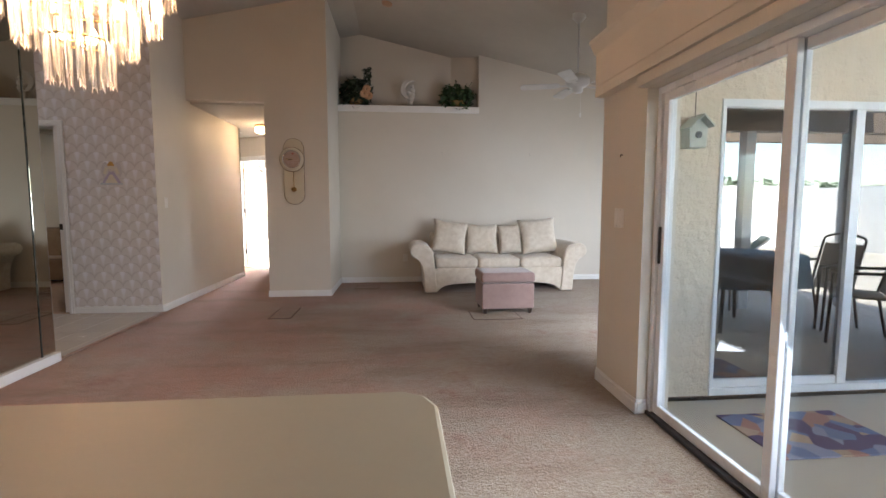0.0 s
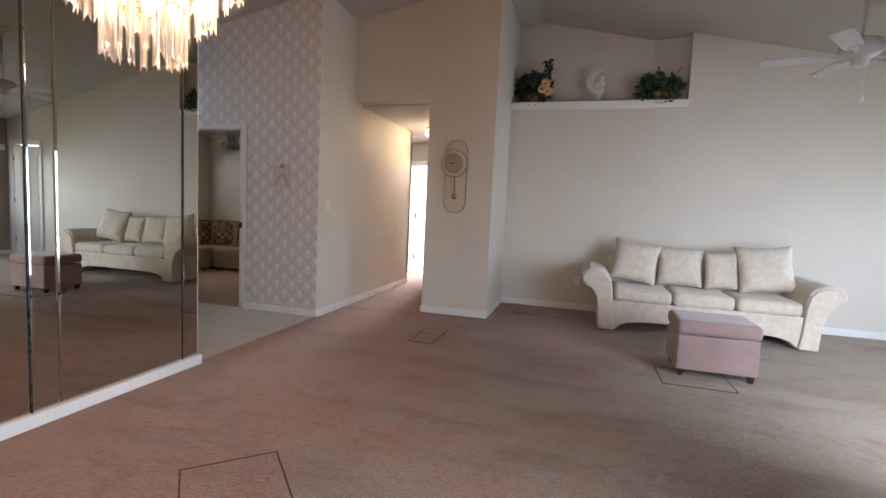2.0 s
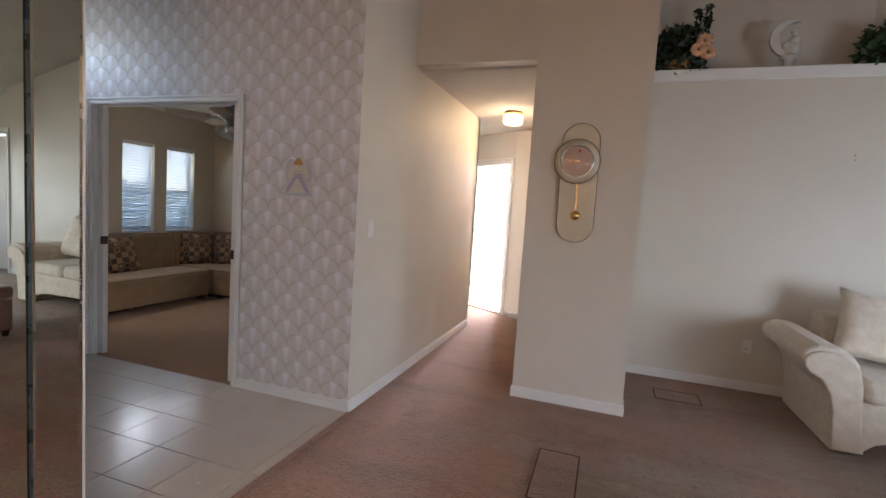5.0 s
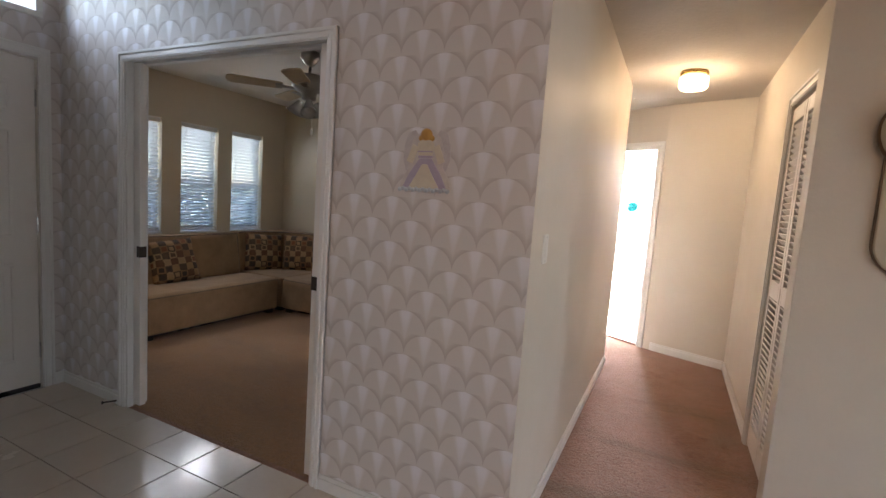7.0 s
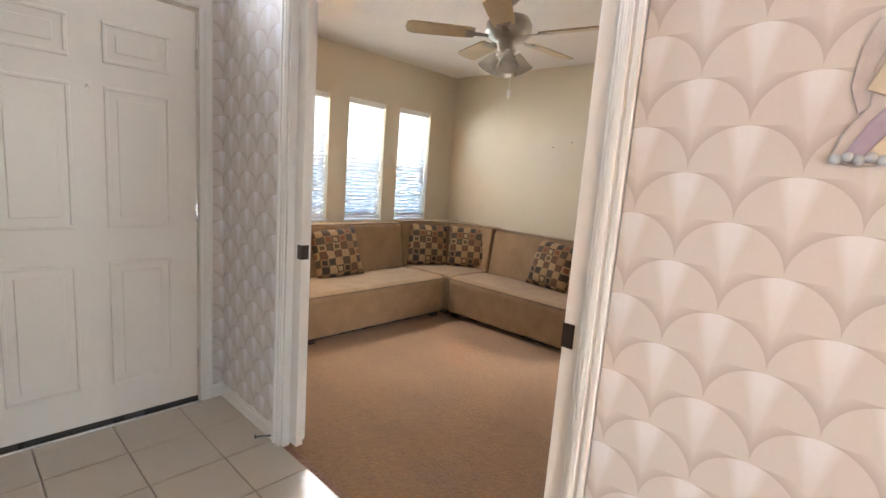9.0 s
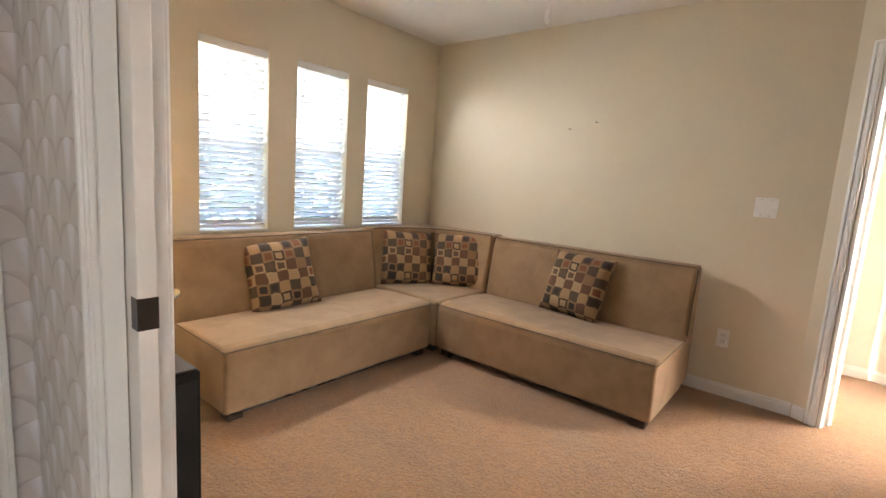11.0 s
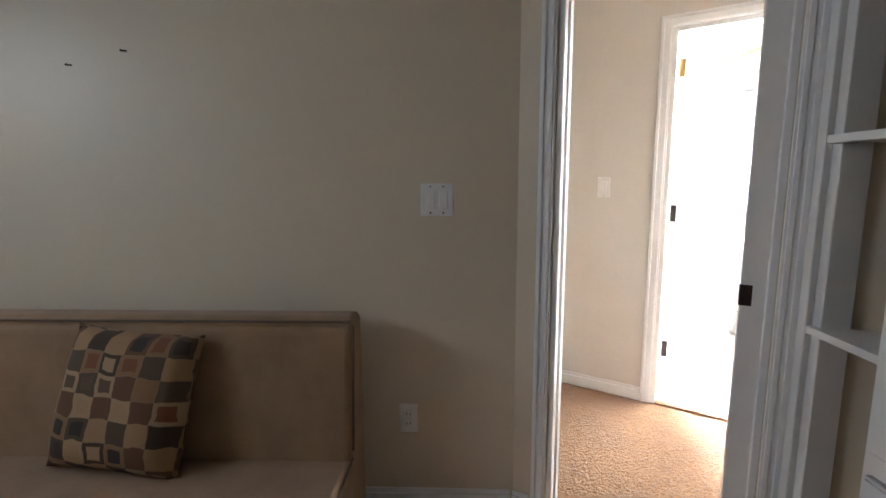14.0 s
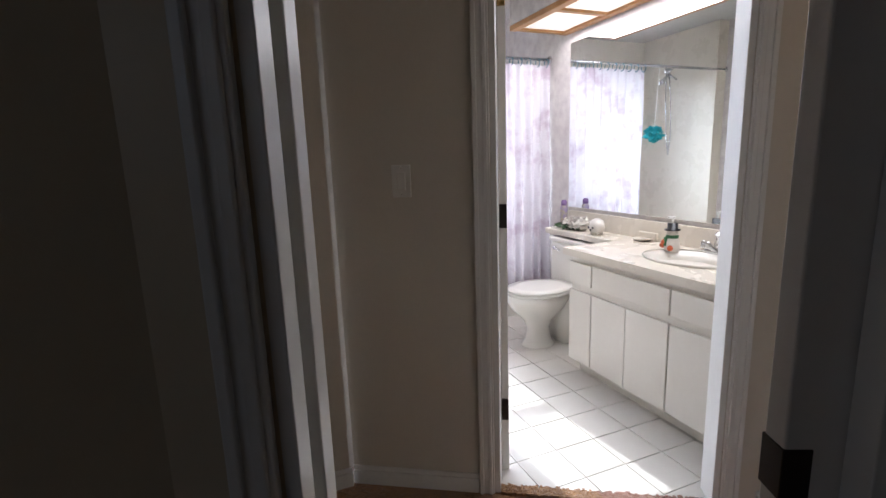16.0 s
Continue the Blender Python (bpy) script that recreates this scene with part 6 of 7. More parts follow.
BLADE = surface("pale_maple_blade", (0.52, 0.42, 0.27), (0.46, 0.36, 0.22), 0.45, 8, 60, 0.05, 0.001)
NICKEL = surface("brushed_nickel", (0.42, 0.40, 0.37), None, 0.35, 10, 120, 0.05, 0.001, 0.9)
m_, t_, p_ = nodes_of("tulip_glass")
p_.inputs["Base Color"].default_value = (0.9, 0.88, 0.82, 1)
p_.inputs["Roughness"].default_value = 0.15
p_.inputs["Transmission Weight"].default_value = 0.6
ceiling_fan(-4.13, 6.35, LW - 0.06, 0.20, BLADE, NICKEL, 0.60, m_, "pale blade ceiling fan with clear tulip glass lamps, unlit", 12)

sk = tagged(empty("floor_speaker", -4.98, 5.36, 0), "black floor speaker with a glossy top beside the pocket door", "speaker")
box("body", (-0.20, -0.13, 0.012), (0.12, 0.13, 0.53), SPKBODY, sk, 0.008)
box("grille", (0.12, -0.115, 0.04), (0.128, 0.115, 0.50), surface("speaker_cloth", (0.014, 0.014, 0.014), None, 0.95, 10, 200, 0.4, 0.002), sk, 0.004)
box("top_trim", (-0.19, -0.12, 0.53), (0.11, 0.12, 0.537), surface("walnut_gloss", (0.05, 0.032, 0.018), None, 0.35, 10, 90, 0.05, 0.001), sk, 0.002)
box("base", (-0.21, -0.135, 0.0), (0.13, 0.135, 0.012), SPKBODY, sk, 0.003)

# glass side table with a lamp and a cordless phone
TBX, TBY, TBZ = -5.82, 5.50, 0.60
st = tagged(empty("side_table", TBX, TBY, 0), "round glass side table at the end of the sofa", "table")
bm = bmesh.new()
lathe(bm, [(0.0, TBZ - 0.01), (0.272, TBZ - 0.01), (0.279, TBZ - 0.005), (0.276, TBZ), (0.0, TBZ)], 48, None, False)
finish("top", bm, TABLE_GLASS, st, True).visible_shadow = False
bm = bmesh.new()
lathe(bm, [(0.15, 0), (0.155, 0.015), (0.14, 0.03), (0.05, 0.07), (0.035, 0.12), (0.045, 0.30), (0.035, 0.48), (0.06, 0.56), (0.12, 0.588)], 28)
finish("pedestal", bm, WALNUT, st, True)
tl_ = tagged(empty("table_lamp", -5.93, 5.44, TBZ), "table lamp with a pleated cream shade, lit", "lamp")
bm = bmesh.new()
lathe(bm, [(0.065, 0.001), (0.068, 0.014), (0.03, 0.03), (0.022, 0.06), (0.055, 0.13), (0.06, 0.18), (0.03, 0.25), (0.014, 0.28), (0.014, 0.40)], 28)
finish("base", bm, PORCELAIN, tl_, True)
bm = bmesh.new()
for r0, r1, z0, z1 in ((0.165, 0.088, 0.365, 0.625),):
    n = 72
    lo = [bm.verts.new(((r0 + 0.0025 * (k % 2)) * math.cos(2 * math.pi * k / n), (r0 + 0.0025 * (k % 2)) * math.sin(2 * math.pi * k / n), z0)) for k in range(n)]
    hi = [bm.verts.new(((r1 + 0.0025 * (k % 2)) * math.cos(2 * math.pi * k / n), (r1 + 0.0025 * (k % 2)) * math.sin(2 * math.pi * k / n), z1)) for k in range(n)]
    for k in range(n):
        bm.faces.new((lo[k], lo[(k + 1) % n], hi[(k + 1) % n], hi[k]))
sh = finish("shade", bm, SHADE_CLOTH, tl_)
bm = bmesh.new()
lathe(bm, [(0.163, 0.362), (0.170, 0.362), (0.170, 0.372), (0.163, 0.372)], 48, None, False)
lathe(bm, [(0.086, 0.620), (0.093, 0.620), (0.093, 0.629), (0.086, 0.629)], 48, None, False)
finish("shade_trim", bm, PLASTIC, tl_, True)
bm = bmesh.new()
lathe(bm, [(0.0, 0.40), (0.014, 0.41), (0.018, 0.43), (0.014, 0.44)], 16)
finish("socket", bm, BRASS, tl_, True)
ph = tagged(empty("cordless_phone", -5.72, 5.60, TBZ, 62), "white cordless phone upright in its charging base", "phone")
bm = bmesh.new()
extrude_profile(bm, [(-0.06, 0.001), (0.06, 0.001), (0.06, 0.022), (0.01, 0.045), (-0.05, 0.05), (-0.06, 0.03)], -0.05, 0.05)
finish("base", bm, PLASTIC, ph, False, 0.006)
hm = pose(-0.015, 0, 0.04, 0, -14, 0)
box("handset", (-0.014, -0.024, 0.0), (0.014, 0.024, 0.155), PLASTIC, ph, 0.009, hm, 3)
box("display", (0.0135, -0.016, 0.095), (0.0155, 0.016, 0.125), BLACK, ph, 0.001, hm)
bm = bmesh.new()
for i in range(4):
    for j in range(3):
        add_box(bm, (0.0135, -0.017 + 0.0125 * j, 0.022 + 0.016 * i), (0.0165, -0.008 + 0.0125 * j, 0.032 + 0.016 * i), hm)
finish("keypad", bm, NICKEL, ph)

bk = tagged(empty("bookcase"), "white built in bookcase with open shelves and panel doors", "bookcase")
BX = -2.50
bm = bmesh.new()
for y0, y1 in ((7.785, 7.825), (7.53, 7.555), (6.78, 6.805), (6.03, 6.055)):
    add_box(bm, (BX, y0, 0), (BX + 0.02, y1, 2.40))
    add_box(bm, (BX + 0.02, y0 - 0.03 if y0 > 7.7 else y0, 0), (BX + 0.10 if y0 > 7.7 else -2.02, y1 - 0.02 if y0 > 7.7 else y1, 2.40))
add_box(bm, (BX - 0.004, 6.03, 0), (BX + 0.02, 7.785, 0.08))
add_box(bm, (BX - 0.01, 6.03, 2.36), (BX + 0.02, 7.825, 2.455))
finish("upright", bm, CABW, bk, bevel=0.003)
box("back_panel", (-2.04, 6.03, 0.02), (-2.015, 7.56, 2.44), CABW, bk)
for z in (0.86, 1.375, 1.735):
    prism("shelf", [(BX + 0.003, 7.80), (BX + 0.003, 7.555), (-2.045, 7.555), (-2.06, 7.60)], z, z + 0.022, CABW, bk, 0.002)
for y0, y1 in ((6.805, 7.53), (6.055, 6.78)):
    for z in (0.60, 1.40, 1.75, 2.08):
        box("shelf", (BX + 0.006, y0, z), (-2.045, y1, z + 0.022), CABW, bk, 0.002)
    ym = (y0 + y1) / 2
    for z0, z1 in ((0.09, 0.605), (0.615, 1.395)):
        for a, b in ((y0 + 0.002, ym - 0.002), (ym + 0.002, y1 - 0.002)):
            d = box("cabinet_door", (BX - 0.018, a, z0), (BX, b, z1), CABW, bk, 0.003)
            bm = bmesh.new()
            r = 0.055
            for lo, hi in (((BX - 0.024, a + 0.006, z0 + 0.006), (BX - 0.0175, b - 0.006, z0 + r)), ((BX - 0.024, a + 0.006, z1 - r), (BX - 0.0175, b - 0.006, z1 - 0.006)), ((BX - 0.024, a + 0.006, z0 + r), (BX - 0.0175, a + r, z1 - r)), ((BX - 0.024, b - r, z0 + r), (BX - 0.0175, b - 0.006, z1 - r))):
                add_box(bm, lo, hi)
            finish("rail", bm, CABW, d, bevel=0.002)

# ---- bathroom ----
va = tagged(empty("vanity", -1.15, 9.3, 0), "cream bathroom vanity with laminate top and flat doors", "vanity")
CREAM = surface("cream_vanity_laminate", (0.78, 0.74, 0.67), (0.75, 0.71, 0.64), 0.35, 4, 60, 0.03, 0.001)
BTOP = surface("beige_counter_laminate", (0.73, 0.67, 0.57), (0.69, 0.63, 0.53), 0.3, 6, 120, 0.03, 0.001)
VX = -0.285  # front of the doors, local
box("carcase", (VX + 0.02, -0.55, 0.09), (0.262, 0.555, 0.74), CREAM, va, 0.003)
box("toe_kick", (VX + 0.08, -0.55, 0.004), (0.262, 0.545, 0.09), CREAM, va)
for y0, y1 in ((0.368, 0.556), (-0.165, 0.360), (-0.55, -0.172)):
    box("drawer", (VX, y0, 0.575), (VX + 0.019, y1, 0.70), CREAM, va, 0.004)
for y0, y1 in ((0.368, 0.556), (0.101, 0.360), (-0.165, 0.099), (-0.55, -0.172)):
    box("door", (VX, y0, 0.10), (VX + 0.019, y1, 0.535), CREAM, va, 0.004)
bm = bmesh.new()
cy_, cx_ = -0.02, -0.01
outer = [(-0.325, -0.55), (-0.325, 0.57), (0.262, 0.57), (0.262, -0.55)]
# top with an oval hole for the basin
N = 40
ell = [(cx_ + 0.165 * math.cos(2 * math.pi * k / N), cy_ + 0.215 * math.sin(2 * math.pi * k / N)) for k in range(N)]


def to_rect(a):
    c, s = math.cos(a), math.sin(a)
    f = []
    for lim, comp in ((0.262 - cx_, c), (-0.325 - cx_, c)):
        if comp * lim > 1e-9:
            f.append(lim / comp)
    for lim, comp in ((0.57 - cy_, s), (-0.55 - cy_, s)):
        if comp * lim > 1e-9:
            f.append(lim / comp)
    k = min(f)
    return cx_ + c * k, cy_ + s * k


angs = sorted({*[2 * math.pi * k / N for k in range(N)], *[math.atan2(y - cy_, x - cx_) % (2 * math.pi) for x, y in outer]})
ri = [(cx_ + 0.165 * math.cos(a), cy_ + 0.215 * math.sin(a)) for a in angs]
ro = [to_rect(a) for a in angs]
vi = [[bm.verts.new((x, y, z)) for x, y in ri] for z in (0.742, 0.782)]
vo_ = [[bm.verts.new((x, y, z)) for x, y in ro] for z in (0.742, 0.782)]
n = len(angs)
for k in range(n):
    j = (k + 1) % n
    bm.faces.new((vi[1][k], vi[1][j], vo_[1][j], vo_[1][k])), bm.faces.new((vi[0][k], vi[0][j], vo_[0][j], vo_[0][k]))
    bm.faces.new((vo_[0][k], vo_[0][j], vo_[1][j], vo_[1][k])), bm.faces.new((vi[0][k], vi[0][j], vi[1][j], vi[1][k]))
finish("countertop", bm, BTOP, va)
box("banjo_top", (0.05, 0.57, 0.742), (0.262, 1.30, 0.782), BTOP, va, 0.006)
box("backsplash", (0.245, -0.55, 0.782), (0.264, 1.30, 0.90), BTOP, va, 0.003)
bm = bmesh.new()
lathe(bm, [(1.07, 0.012), (1.10, 0.006), (1.08, 0.0), (1.0, 0.006), (0.9, -0.03), (0.6, -0.11), (0.25, -0.14), (0.05, -0.142)], 40, pose(cx_, cy_, 0.782) @ Matrix.Diagonal((0.168, 0.218, 1, 1)), False)
finish("basin", bm, PORCELAIN, va, True)
bm = bmesh.new()
add_box(bm, (0.17, -0.10, 0.782), (0.225, 0.06, 0.80))
rod(bm, (0.20, -0.02, 0.795), (0.08, -0.02, 0.855), 0.014, 10)
rod(bm, (0.085, -0.02, 0.853), (0.08, -0.02, 0.83), 0.011, 10)
lathe(bm, [(0.02, 0.80), (0.024, 0.84), (0.016, 0.87), (0.026, 0.885), (0.01, 0.90)], 16, pose(0.20, -0.02, 0))
for y in (-0.085, 0.045):
    lathe(bm, [(0.018, 0.80), (0.02, 0.825), (0.012, 0.84)], 12, pose(0.20, y, 0))
finish("faucet", bm, CHROME, va, False, 0.003)

bmr = tagged(box("bathroom_mirror", (-0.892, 8.6, 0.925), (-0.886, 10.60, 2.10), BMIRROR, None, 0.002), "large frameless bathroom mirror above the vanity", "mirror")

to = tagged(empty("toilet", -0.9, 10.30, 0), "cream porcelain toilet with closed lid", "toilet")
bm = bmesh.new()
lathe(bm, [(0.52, 0.004), (0.52, 0.02), (0.40, 0.06), (0.36, 0.14), (0.46, 0.20), (0.82, 0.28), (0.98, 0.345), (1.0, 0.385), (0.9, 0.39)], 36, pose(-0.46, 0, 0) @ Matrix.Diagonal((0.235, 0.18, 1, 1)))
add_box(bm, (-0.32, -0.11, 0.02), (-0.10, 0.11, 0.38))
finish("bowl", bm, PORCELAIN, to, True)
bm = bmesh.new()
lathe(bm, [(0.97, 0.386), (1.0, 0.392), (1.0, 0.404), (0.97, 0.408)], 36, pose(-0.445, 0, 0) @ Matrix.Diagonal((0.245, 0.188, 1, 1)))
finish("seat", bm, PORCELAIN, to, True)
bm = bmesh.new()
lathe(bm, [(0.98, 0.411), (1.0, 0.416), (0.99, 0.426), (0.7, 0.432), (0.05, 0.434)], 36, pose(-0.445, 0, 0) @ Matrix.Diagonal((0.243, 0.186, 1, 1)))
finish("lid", bm, PORCELAIN, to, True)
box("tank", (-0.205, -0.225, 0.38), (-0.012, 0.225, 0.695), PORCELAIN, to, 0.025, None, 3)
box("tank_lid", (-0.215, -0.235, 0.695), (-0.008, 0.235, 0.728), PORCELAIN, to, 0.012, None, 3)
bm = bmesh.new()
rod(bm, (-0.205, 0.16, 0.65), (-0.225, 0.16, 0.65), 0.012, 10)
rod(bm, (-0.222, 0.165, 0.65), (-0.222, 0.09, 0.64), 0.007, 8)
finish("flush_handle", bm, CHROME, to, True)

tu = tagged(empty("bathtub", -1.8, 11.33, 0), "cream bathtub behind the shower curtain", "bathtub")
bm = bmesh.new()
lo = [(-0.90, -0.42), (0.91, -0.42), (0.91, 0.41), (-0.90, 0.41)]
ins = [(-0.82, -0.34), (0.83, -0.34), (0.83, 0.35), (-0.82, 0.35)]
deep = [(-0.68, -0.25), (0.70, -0.25), (0.70, 0.26), (-0.68, 0.26)]
vs = [[bm.verts.new((x, y, z)) for x, y in p] for p, z in ((lo, 0.004), (lo, 0.40), (ins, 0.40), (deep, 0.08))]
for a, b in zip(vs, vs[1:]):
    for k in range(4):
        bm.faces.new((a[k], a[(k + 1) % 4], b[(k + 1) % 4], b[k]))
bm.faces.new(vs[-1])
finish("shell", bm, PORCELAIN, tu, False, 0.02, 3)

m_, t_, p_ = nodes_of("sheer_lilac_curtain")
nz = noise_node(t_, 5, 4, 0.6)
t_.links.new(mix_node(t_, ramp_node(t_, nz, 0.5, 0.65), (0.72, 0.68, 0.72), (0.52, 0.42, 0.50)), p_.inputs["Base Color"])
p_.inputs["Roughness"].default_value = 0.7
tl, mx = t_.nodes.new("ShaderNodeBsdfTranslucent"), t_.nodes.new("ShaderNodeMixShader")
tl.inputs["Color"].default_value = (0.86, 0.82, 0.85, 1)
mx.inputs[0].default_value = 0.09
t_.links.new(p_.outputs[0], mx.inputs[1]), t_.links.new(tl.outputs[0], mx.inputs[2]), t_.links.new(mx.outputs[0], t_.nodes["Material Output"].inputs[0])
cu = tagged(empty("shower_curtain", -1.4, 10.87, 0.22), "sheer lilac shower curtain hanging in folds", "curtain")
bm = bmesh.new()
cols, rows = 120, 14
g = [[bm.verts.new((-0.47 + 0.98 * i / cols, (0.035 * math.sin(i * 0.62) + 0.015 * math.sin(i * 0.23 + 1)) * (0.45 + 0.55 * (1 - j / rows)) + 0.004 * math.sin(i * 1.7 + j), 1.78 * j / rows)) for i in range(cols + 1)] for j in range(rows + 1)]
for j in range(rows):
    for i in range(cols):
        bm.faces.new((g[j][i], g[j][i + 1], g[j + 1][i + 1], g[j + 1][i]))
o = finish("drape", bm, m_, cu, True)
TEALR = surface("teal_ring", (0.10, 0.22, 0.26), None, 0.4, 10, 80, 0, 0.001)
for k in range(13):
    x = -0.45 + k * 0.078
    bm = bmesh.new()
    for q in range(8):
        a, b = 2 * math.pi * q / 8, 2 * math.pi * (q + 1) / 8
        rod(bm, (x, 0.028 * math.cos(a), 1.795 + 0.032 * math.sin(a)), (x, 0.028 * math.cos(b), 1.795 + 0.032 * math.sin(b)), 0.004, 5)
    finish("curtain_ring", bm, TEALR, cu)
bm = bmesh.new()
rod(bm, (-2.83, 10.87, 2.04), (-0.88, 10.87, 2.04), 0.0125, 12)
for x in (-2.825, -0.885):
    rod(bm, (x - 0.006, 10.87, 2.04), (x + 0.006, 10.87, 2.04), 0.028, 14)
tagged(finish("curtain_rod", bm, CHROME, None, True), "chrome shower curtain rod across the tub", "curtain rod")

shd = tagged(empty("hand_shower", -2.71, 11.3, 2.0), "chrome hand shower on a bracket with hose", "shower head")
bm = bmesh.new()
rod(bm, (0, 0, 0.02), (0.10, 0, 0.06), 0.010, 10)
rod(bm, (0.10, 0, 0.06), (0.20, 0, 0.0), 0.012, 10)
rod(bm, (0.10, 0, 0.06), (0.16, -0.02, 0.12), 0.014, 10)
lathe(bm, [(0.012, 0.0), (0.045, -0.03), (0.05, -0.045), (0.02, -0.05)], 20, pose(0.16, -0.02, 0.13, 0, 40, 0))
lathe(bm, [(0.012, 0.0), (0.03, -0.02), (0.032, -0.03), (0.02, -0.035)], 20, pose(0.21, 0, 0.0, 0, 30, 0))
finish("head", bm, CHROME, shd, True)
bm = bmesh.new()
pts = [(0.10, 0, 0.04), (0.09, -0.02, -0.2), (0.08, -0.03, -0.5), (0.09, -0.02, -0.72), (0.11, 0.0, -0.5), (0.13, 0.01, -0.1), (0.15, -0.01, 0.08)]
for a, b in zip(pts, pts[1:]):
    rod(bm, a, b, 0.006, 8)
finish("hose", bm, CHROME, shd, True)
TEAL = surface("teal_net", (0.02, 0.36, 0.38), (0.02, 0.28, 0.30), 0.7, 30, 120, 0.6, 0.004)
po = tagged(empty("bath_pouf", -2.03, 10.90, 1.47), "turquoise net bath pouf hanging from the curtain rod", "bath pouf")
leafy("net", (0, 0, 0), (0.075, 0.075, 0.075), 320, 0.03, TEAL, "", "", po)
bm = bmesh.new()
rod(bm, (0, 0, 0.04), (0, -0.03, 0.56), 0.002, 5)
finish("cord", bm, WHITE, po)

sf = tagged(empty("light_soffit", 0, 0, 0), "dropped soffit with oak framed light panels over the vanity", "ceiling light")
box("body", (-1.36, 8.72, 2.20), (-0.885, 10.66, 2.455), BATHP, sf, 0.003)
bm = bmesh.new()
for lo, hi in (((-1.36, 8.72, 2.165), (-1.305, 10.66, 2.2)), ((-0.945, 8.72, 2.165), (-0.89, 10.66, 2.2))):
    add_box(bm, lo, hi)
for y in (8.72, 9.20, 9.68, 10.16, 10.61):
    add_box(bm, (-1.305, y, 2.167), (-0.945, y + 0.045, 2.2))
finish("frame", bm, OAK, sf, False, 0.004)
PANEL = glow("light_diffuser", (0.95, 0.88, 0.76), 0.4)
for y in (8.765, 9.245, 9.725, 10.205):
    box("diffuser", (-1.305, y, 2.182), (-0.945, y + 0.435 if y < 10 else y + 0.405, 2.19), PANEL, sf)

# things on the vanity
sn = tagged(empty("soap_dispenser", -1.06, 9.475, 0.782), "white ceramic soap dispenser with black hat and scarf", "soap dispenser")
bm = bmesh.new()
lathe(bm, [(0.036, 0), (0.042, 0.02), (0.038, 0.055), (0.026, 0.075), (0.03, 0.095), (0.024, 0.115)], 20)
finish("body", bm, CERAMIC, sn, True)
bm = bmesh.new()
lathe(bm, [(0.04, 0.112), (0.04, 0.118), (0.026, 0.12), (0.026, 0.15)], 20)
finish("hat", bm, BLACK, sn, True)
bm = bmesh.new()
lathe(bm, [(0.030, 0.07), (0.033, 0.08), (0.029, 0.088)], 18)
add_box(bm, (-0.044, 0.0, 0.03), (-0.034, 0.015, 0.078))
finish("scarf", bm, surface("green_scarf", (0.05, 0.16, 0.07), None, 0.7, 20, 90, 0, 0.001), sn)
bm = bmesh.new()
for y, z in ((0.03, 0.03), (-0.02, 0.02), (0.02, 0.05)):
    bmesh.ops.create_icosphere(bm, subdivisions=2, radius=0.016, matrix=Matrix.Translation((-0.034, y, z)))
finish("berry", bm, surface("orange_red_glaze", (0.55, 0.12, 0.04), None, 0.4, 20, 90, 0, 0.001), sn, True)
bm = bmesh.new()
rod(bm, (0, 0, 0.15), (0, 0, 0.18), 0.006, 8)
rod(bm, (0.01, 0, 0.18), (-0.035, 0, 0.183), 0.006, 8)
finish("pump", bm, WHITE, sn)
bt = tagged(empty("spray_can", -0.99, 10.52, 0.782), "purple and yellow air freshener spray can", "spray can")
bm = bmesh.new()
lathe(bm, [(0.028, 0), (0.028, 0.15), (0.02, 0.165)], 20)
finish("can", bm, surface("purple_print", (0.30, 0.24, 0.42), (0.5, 0.45, 0.2), 0.4, 30, 60, 0, 0.001), bt, True)
bm = bmesh.new()
lathe(bm, [(0.022, 0.165), (0.022, 0.195), (0.012, 0.205)], 18)
finish("cap", bm, surface("purple_cap", (0.22, 0.12, 0.30), None, 0.4, 20, 90, 0, 0.001), bt, True)
fl = tagged(empty("silk_flowers", -1.0, 10.36, 0.782), "bunch of white silk flowers on the counter", "flowers")
leafy("petals", (0, 0, 0.05), (0.07, 0.13, 0.045), 240, 0.03, CERAMIC, "", "", fl)
leafy("leaves", (0, 0.08, 0.02), (0.08, 0.12, 0.018), 60, 0.04, IVY, "", "", fl)
pg = tagged(empty("candle_house", -1.02, 10.12, 0.782), "small rounded white ceramic ornament with cutouts", "ornament")
bm = bmesh.new()
lathe(bm, [(0.035, 0.012), (0.05, 0.03), (0.052, 0.06), (0.04, 0.095), (0.012, 0.108)], 20)
for k in range(4):
    a = math.pi / 4 + k * math.pi / 2
    rod(bm, (0.03 * math.cos(a), 0.03 * math.sin(a), 0.0), (0.034 * math.cos(a), 0.034 * math.sin(a), 0.025), 0.009, 8)
finish("body", bm, CERAMIC, pg, True)
bm = bmesh.new()
for y, z in ((-0.02, 0.05), (0.02, 0.05), (0.0, 0.035)):
    lathe(bm, [(0.008, 0.0), (0.008, 0.004)], 10, pose(-0.05, y, z, 0, -90, 0))
finish("cutout", bm, BLACK, pg)
sp_ = tagged(empty("soap_dish", -0.96, 9.78, 0.782), "cream shell shaped soap dish against the splashback", "soap dish")
bm = bmesh.new()
lathe(bm, [(0.03, 0.004), (0.05, 0.012), (0.062, 0.02), (0.05, 0.016)], 24)
add_box(bm, (0.03, -0.07, 0.0), (0.055, 0.07, 0.05))
finish("dish", bm, BTOP, sp_, False, 0.006)
bw = setting(empty("window_bath"), "frosted bathroom window above the tub", "window")
bm = bmesh.new()
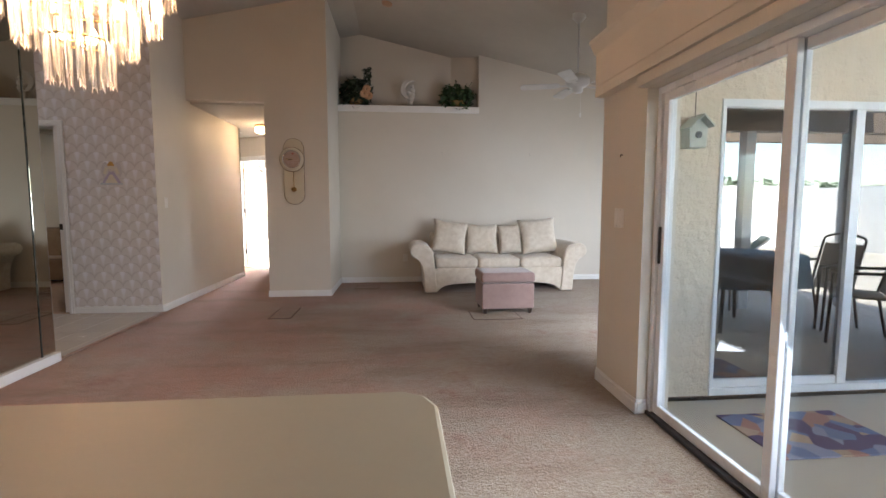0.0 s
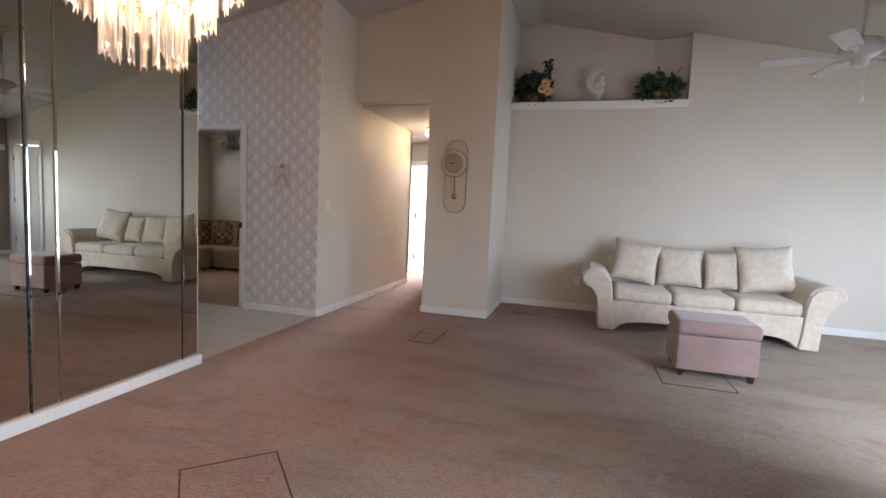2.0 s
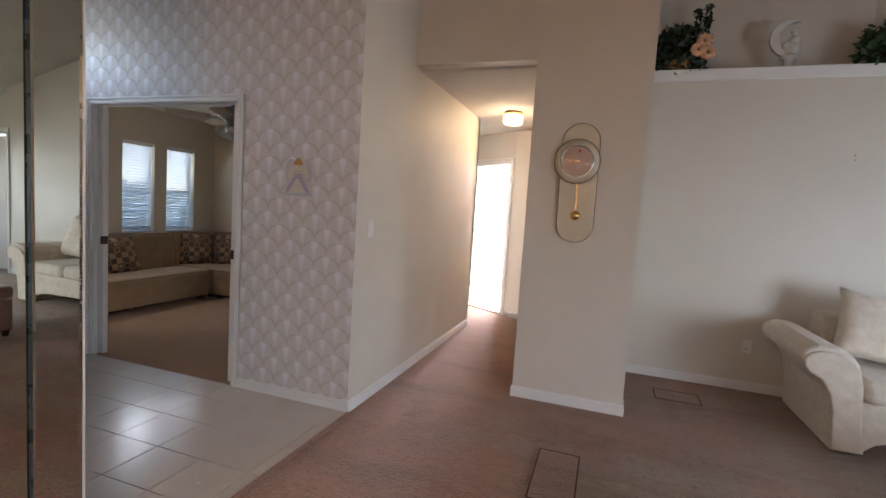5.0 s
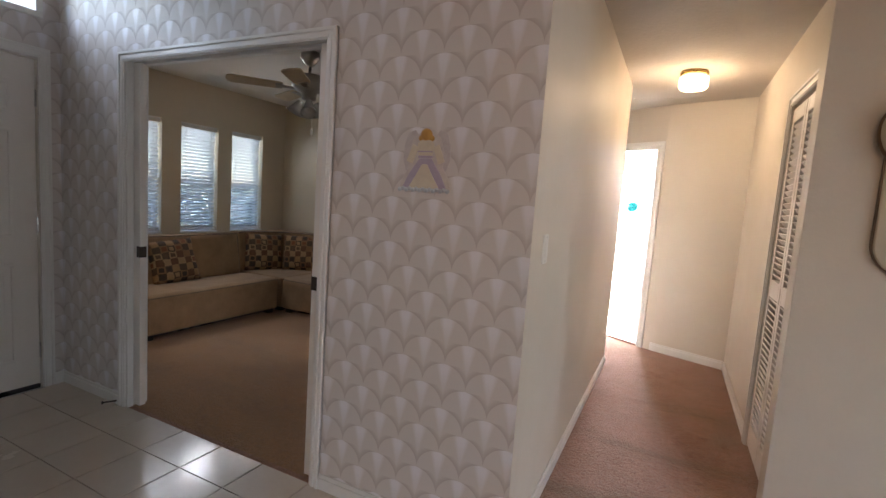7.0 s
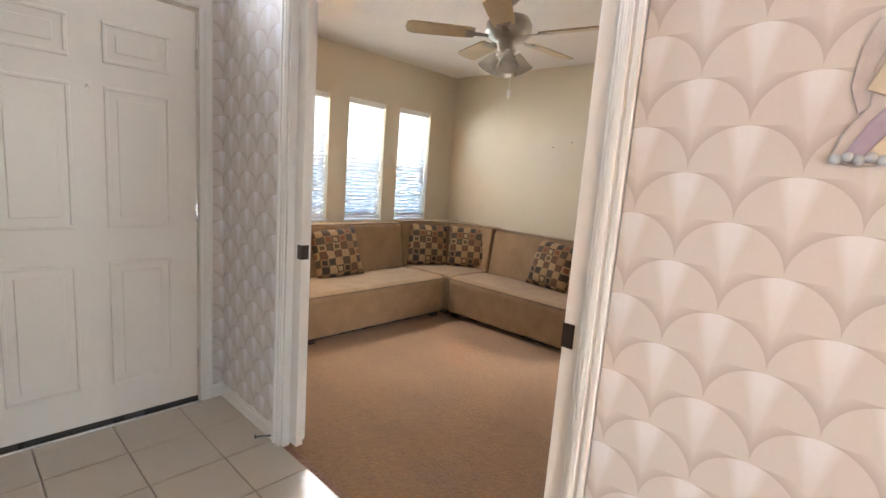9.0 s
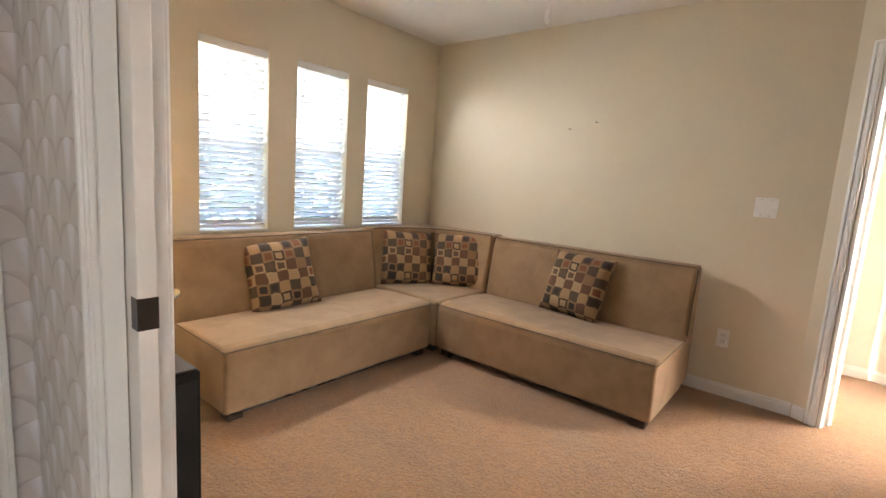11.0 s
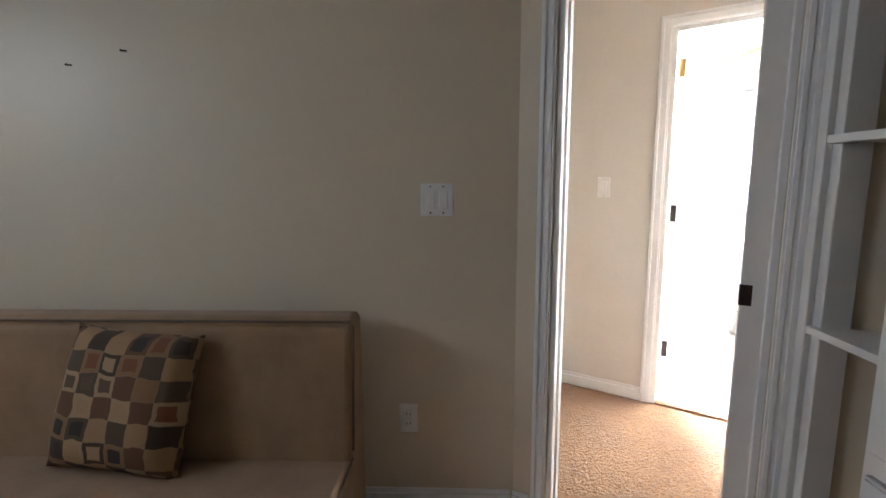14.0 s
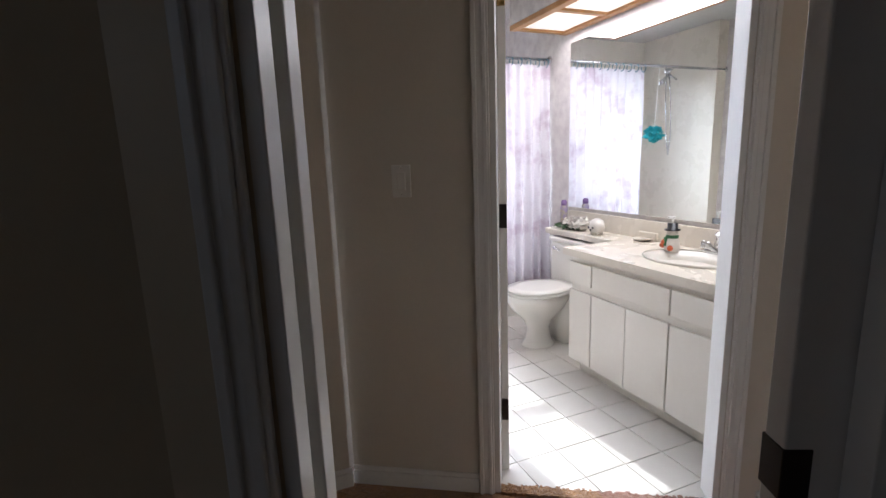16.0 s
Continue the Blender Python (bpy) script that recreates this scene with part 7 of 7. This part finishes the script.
for lo, hi in (((-2.35, 11.80, 1.0), (-2.31, 11.85, 2.05)), ((-1.19, 11.80, 1.0), (-1.15, 11.85, 2.05)), ((-2.31, 11.80, 1.0), (-1.19, 11.85, 1.04)), ((-2.31, 11.80, 2.01), (-1.19, 11.85, 2.05)), ((-2.31, 11.795, 1.50), (-1.19, 11.855, 1.54))):
    add_box(bm, lo, hi)
finish("frame", bm, ALU, bw, bevel=0.003)
box("pane", (-2.31, 11.822, 1.04), (-1.19, 11.828, 2.01), GLASS, bw).visible_shadow = False


# ---- floor tiles ----
def tile_floor(parent, x0, x1, y0, y1, size, mat, keep, ox, oy, z=0.004, thick=0.005, clip=None):
    me = None
    i0, i1 = math.floor((x0 - ox) / size), math.ceil((x1 - ox) / size)
    j0, j1 = math.floor((y0 - oy) / size), math.ceil((y1 - oy) / size)
    for i in range(i0, i1):
        for j in range(j0, j1):
            ax, bx = max(x0, ox + i * size + 0.0025), min(x1, ox + (i + 1) * size - 0.0025)
            ay, by = max(y0, oy + j * size + 0.0025), min(y1, oy + (j + 1) * size - 0.0025)
            if bx - ax < 0.02 or by - ay < 0.02 or not keep((ax + bx) / 2, (ay + by) / 2):
                continue
            whole = bx - ax > size - 0.006 and by - ay > size - 0.006
            poly = [(ax, ay), (bx, ay), (bx, by), (ax, by)]
            if clip:
                d = [clip(*q, (ax + bx) / 2, (ay + by) / 2) for q in poly]
                if max(d) < 0.01:
                    continue
                if min(d) < 0:
                    cut = []
                    for k in range(4):
                        a, b, da, db = poly[k], poly[(k + 1) % 4], d[k], d[(k + 1) % 4]
                        if da >= 0:
                            cut.append(a)
                        if da * db < 0:
                            f = da / (da - db)
                            cut.append((a[0] + (b[0] - a[0]) * f, a[1] + (b[1] - a[1]) * f))
                    prism("tile", cut, z, z + thick, mat, parent)
                    continue
            if whole and me is not None:
                o = new("tile", me)
                o.parent = parent
            else:
                hx, hy = (bx - ax) / 2, (by - ay) / 2
                bm = bmesh.new()
                e = 0.0015
                lo = [bm.verts.new((sx * hx, sy * hy, 0)) for sx, sy in ((-1, -1), (1, -1), (1, 1), (-1, 1))]
                mi = [bm.verts.new((sx * hx, sy * hy, thick - e)) for sx, sy in ((-1, -1), (1, -1), (1, 1), (-1, 1))]
                hi = [bm.verts.new((sx * (hx - e), sy * (hy - e), thick)) for sx, sy in ((-1, -1), (1, -1), (1, 1), (-1, 1))]
                bm.faces.new(hi)
                for a, b in ((lo, mi), (mi, hi)):
                    for k in range(4):
                        bm.faces.new((a[k], a[(k + 1) % 4], b[(k + 1) % 4], b[k]))
                o = finish("tile", bm, mat, parent)
                if whole:
                    me = o.data
            o.location = ((ax + bx) / 2, (ay + by) / 2, z)
            o.rotation_euler = (radians(random.uniform(-0.08, 0.08)), radians(random.uniform(-0.08, 0.08)), 0)


tile_floor(bpy.data.objects["floor_foyer"], -4.97, -1.88, 3.40, 5.06, 0.30, TILE, lambda x, y: True, -4.955, 4.225)


def past_door(x, y, cx, cy):
    """Distance of a point past the slanted door line; the line lies nearer inside the opening."""
    s = (cx - BATH_A[0]) * 0.8545 - (cy - BATH_A[1]) * 0.5195
    return (x - BATH_A[0]) * 0.5195 + (y - BATH_A[1]) * 0.8545 - (0.035 if 0.60 < s < 1.38 else 0.115)


box("threshold", (0.588, 0.03, -0.02), (1.392, 0.13, 0.0035), BGROUT, bpy.data.objects["floor_bath"], 0, BATH_M)
tile_floor(bpy.data.objects["floor_bath"], -2.83, -0.88, 8.5, 10.9, 0.205, BTILE, lambda x, y: True, -2.8, 8.6, clip=past_door)
rag = random.Random(8)
bm = bmesh.new()
n = 90
for k in range(n):
    s0 = 0.604 + 0.772 * k / n
    add_box(bm, (s0, -0.012, 0.0), (s0 + 0.0086, 0.037 + rag.uniform(-0.004, 0.012), 0.011 + rag.uniform(-0.002, 0.004)), BATH_M)
setting(finish("carpet_edge_bath", bm, CARPET), "ragged carpet edge at the bathroom threshold", "trim")
setting(box("carpet_edge", (-1.885, 3.40, 0.0), (-1.855, 5.06, 0.012), CARPET, bevel=0.004), "turned carpet edge beside the foyer tiles", "trim")
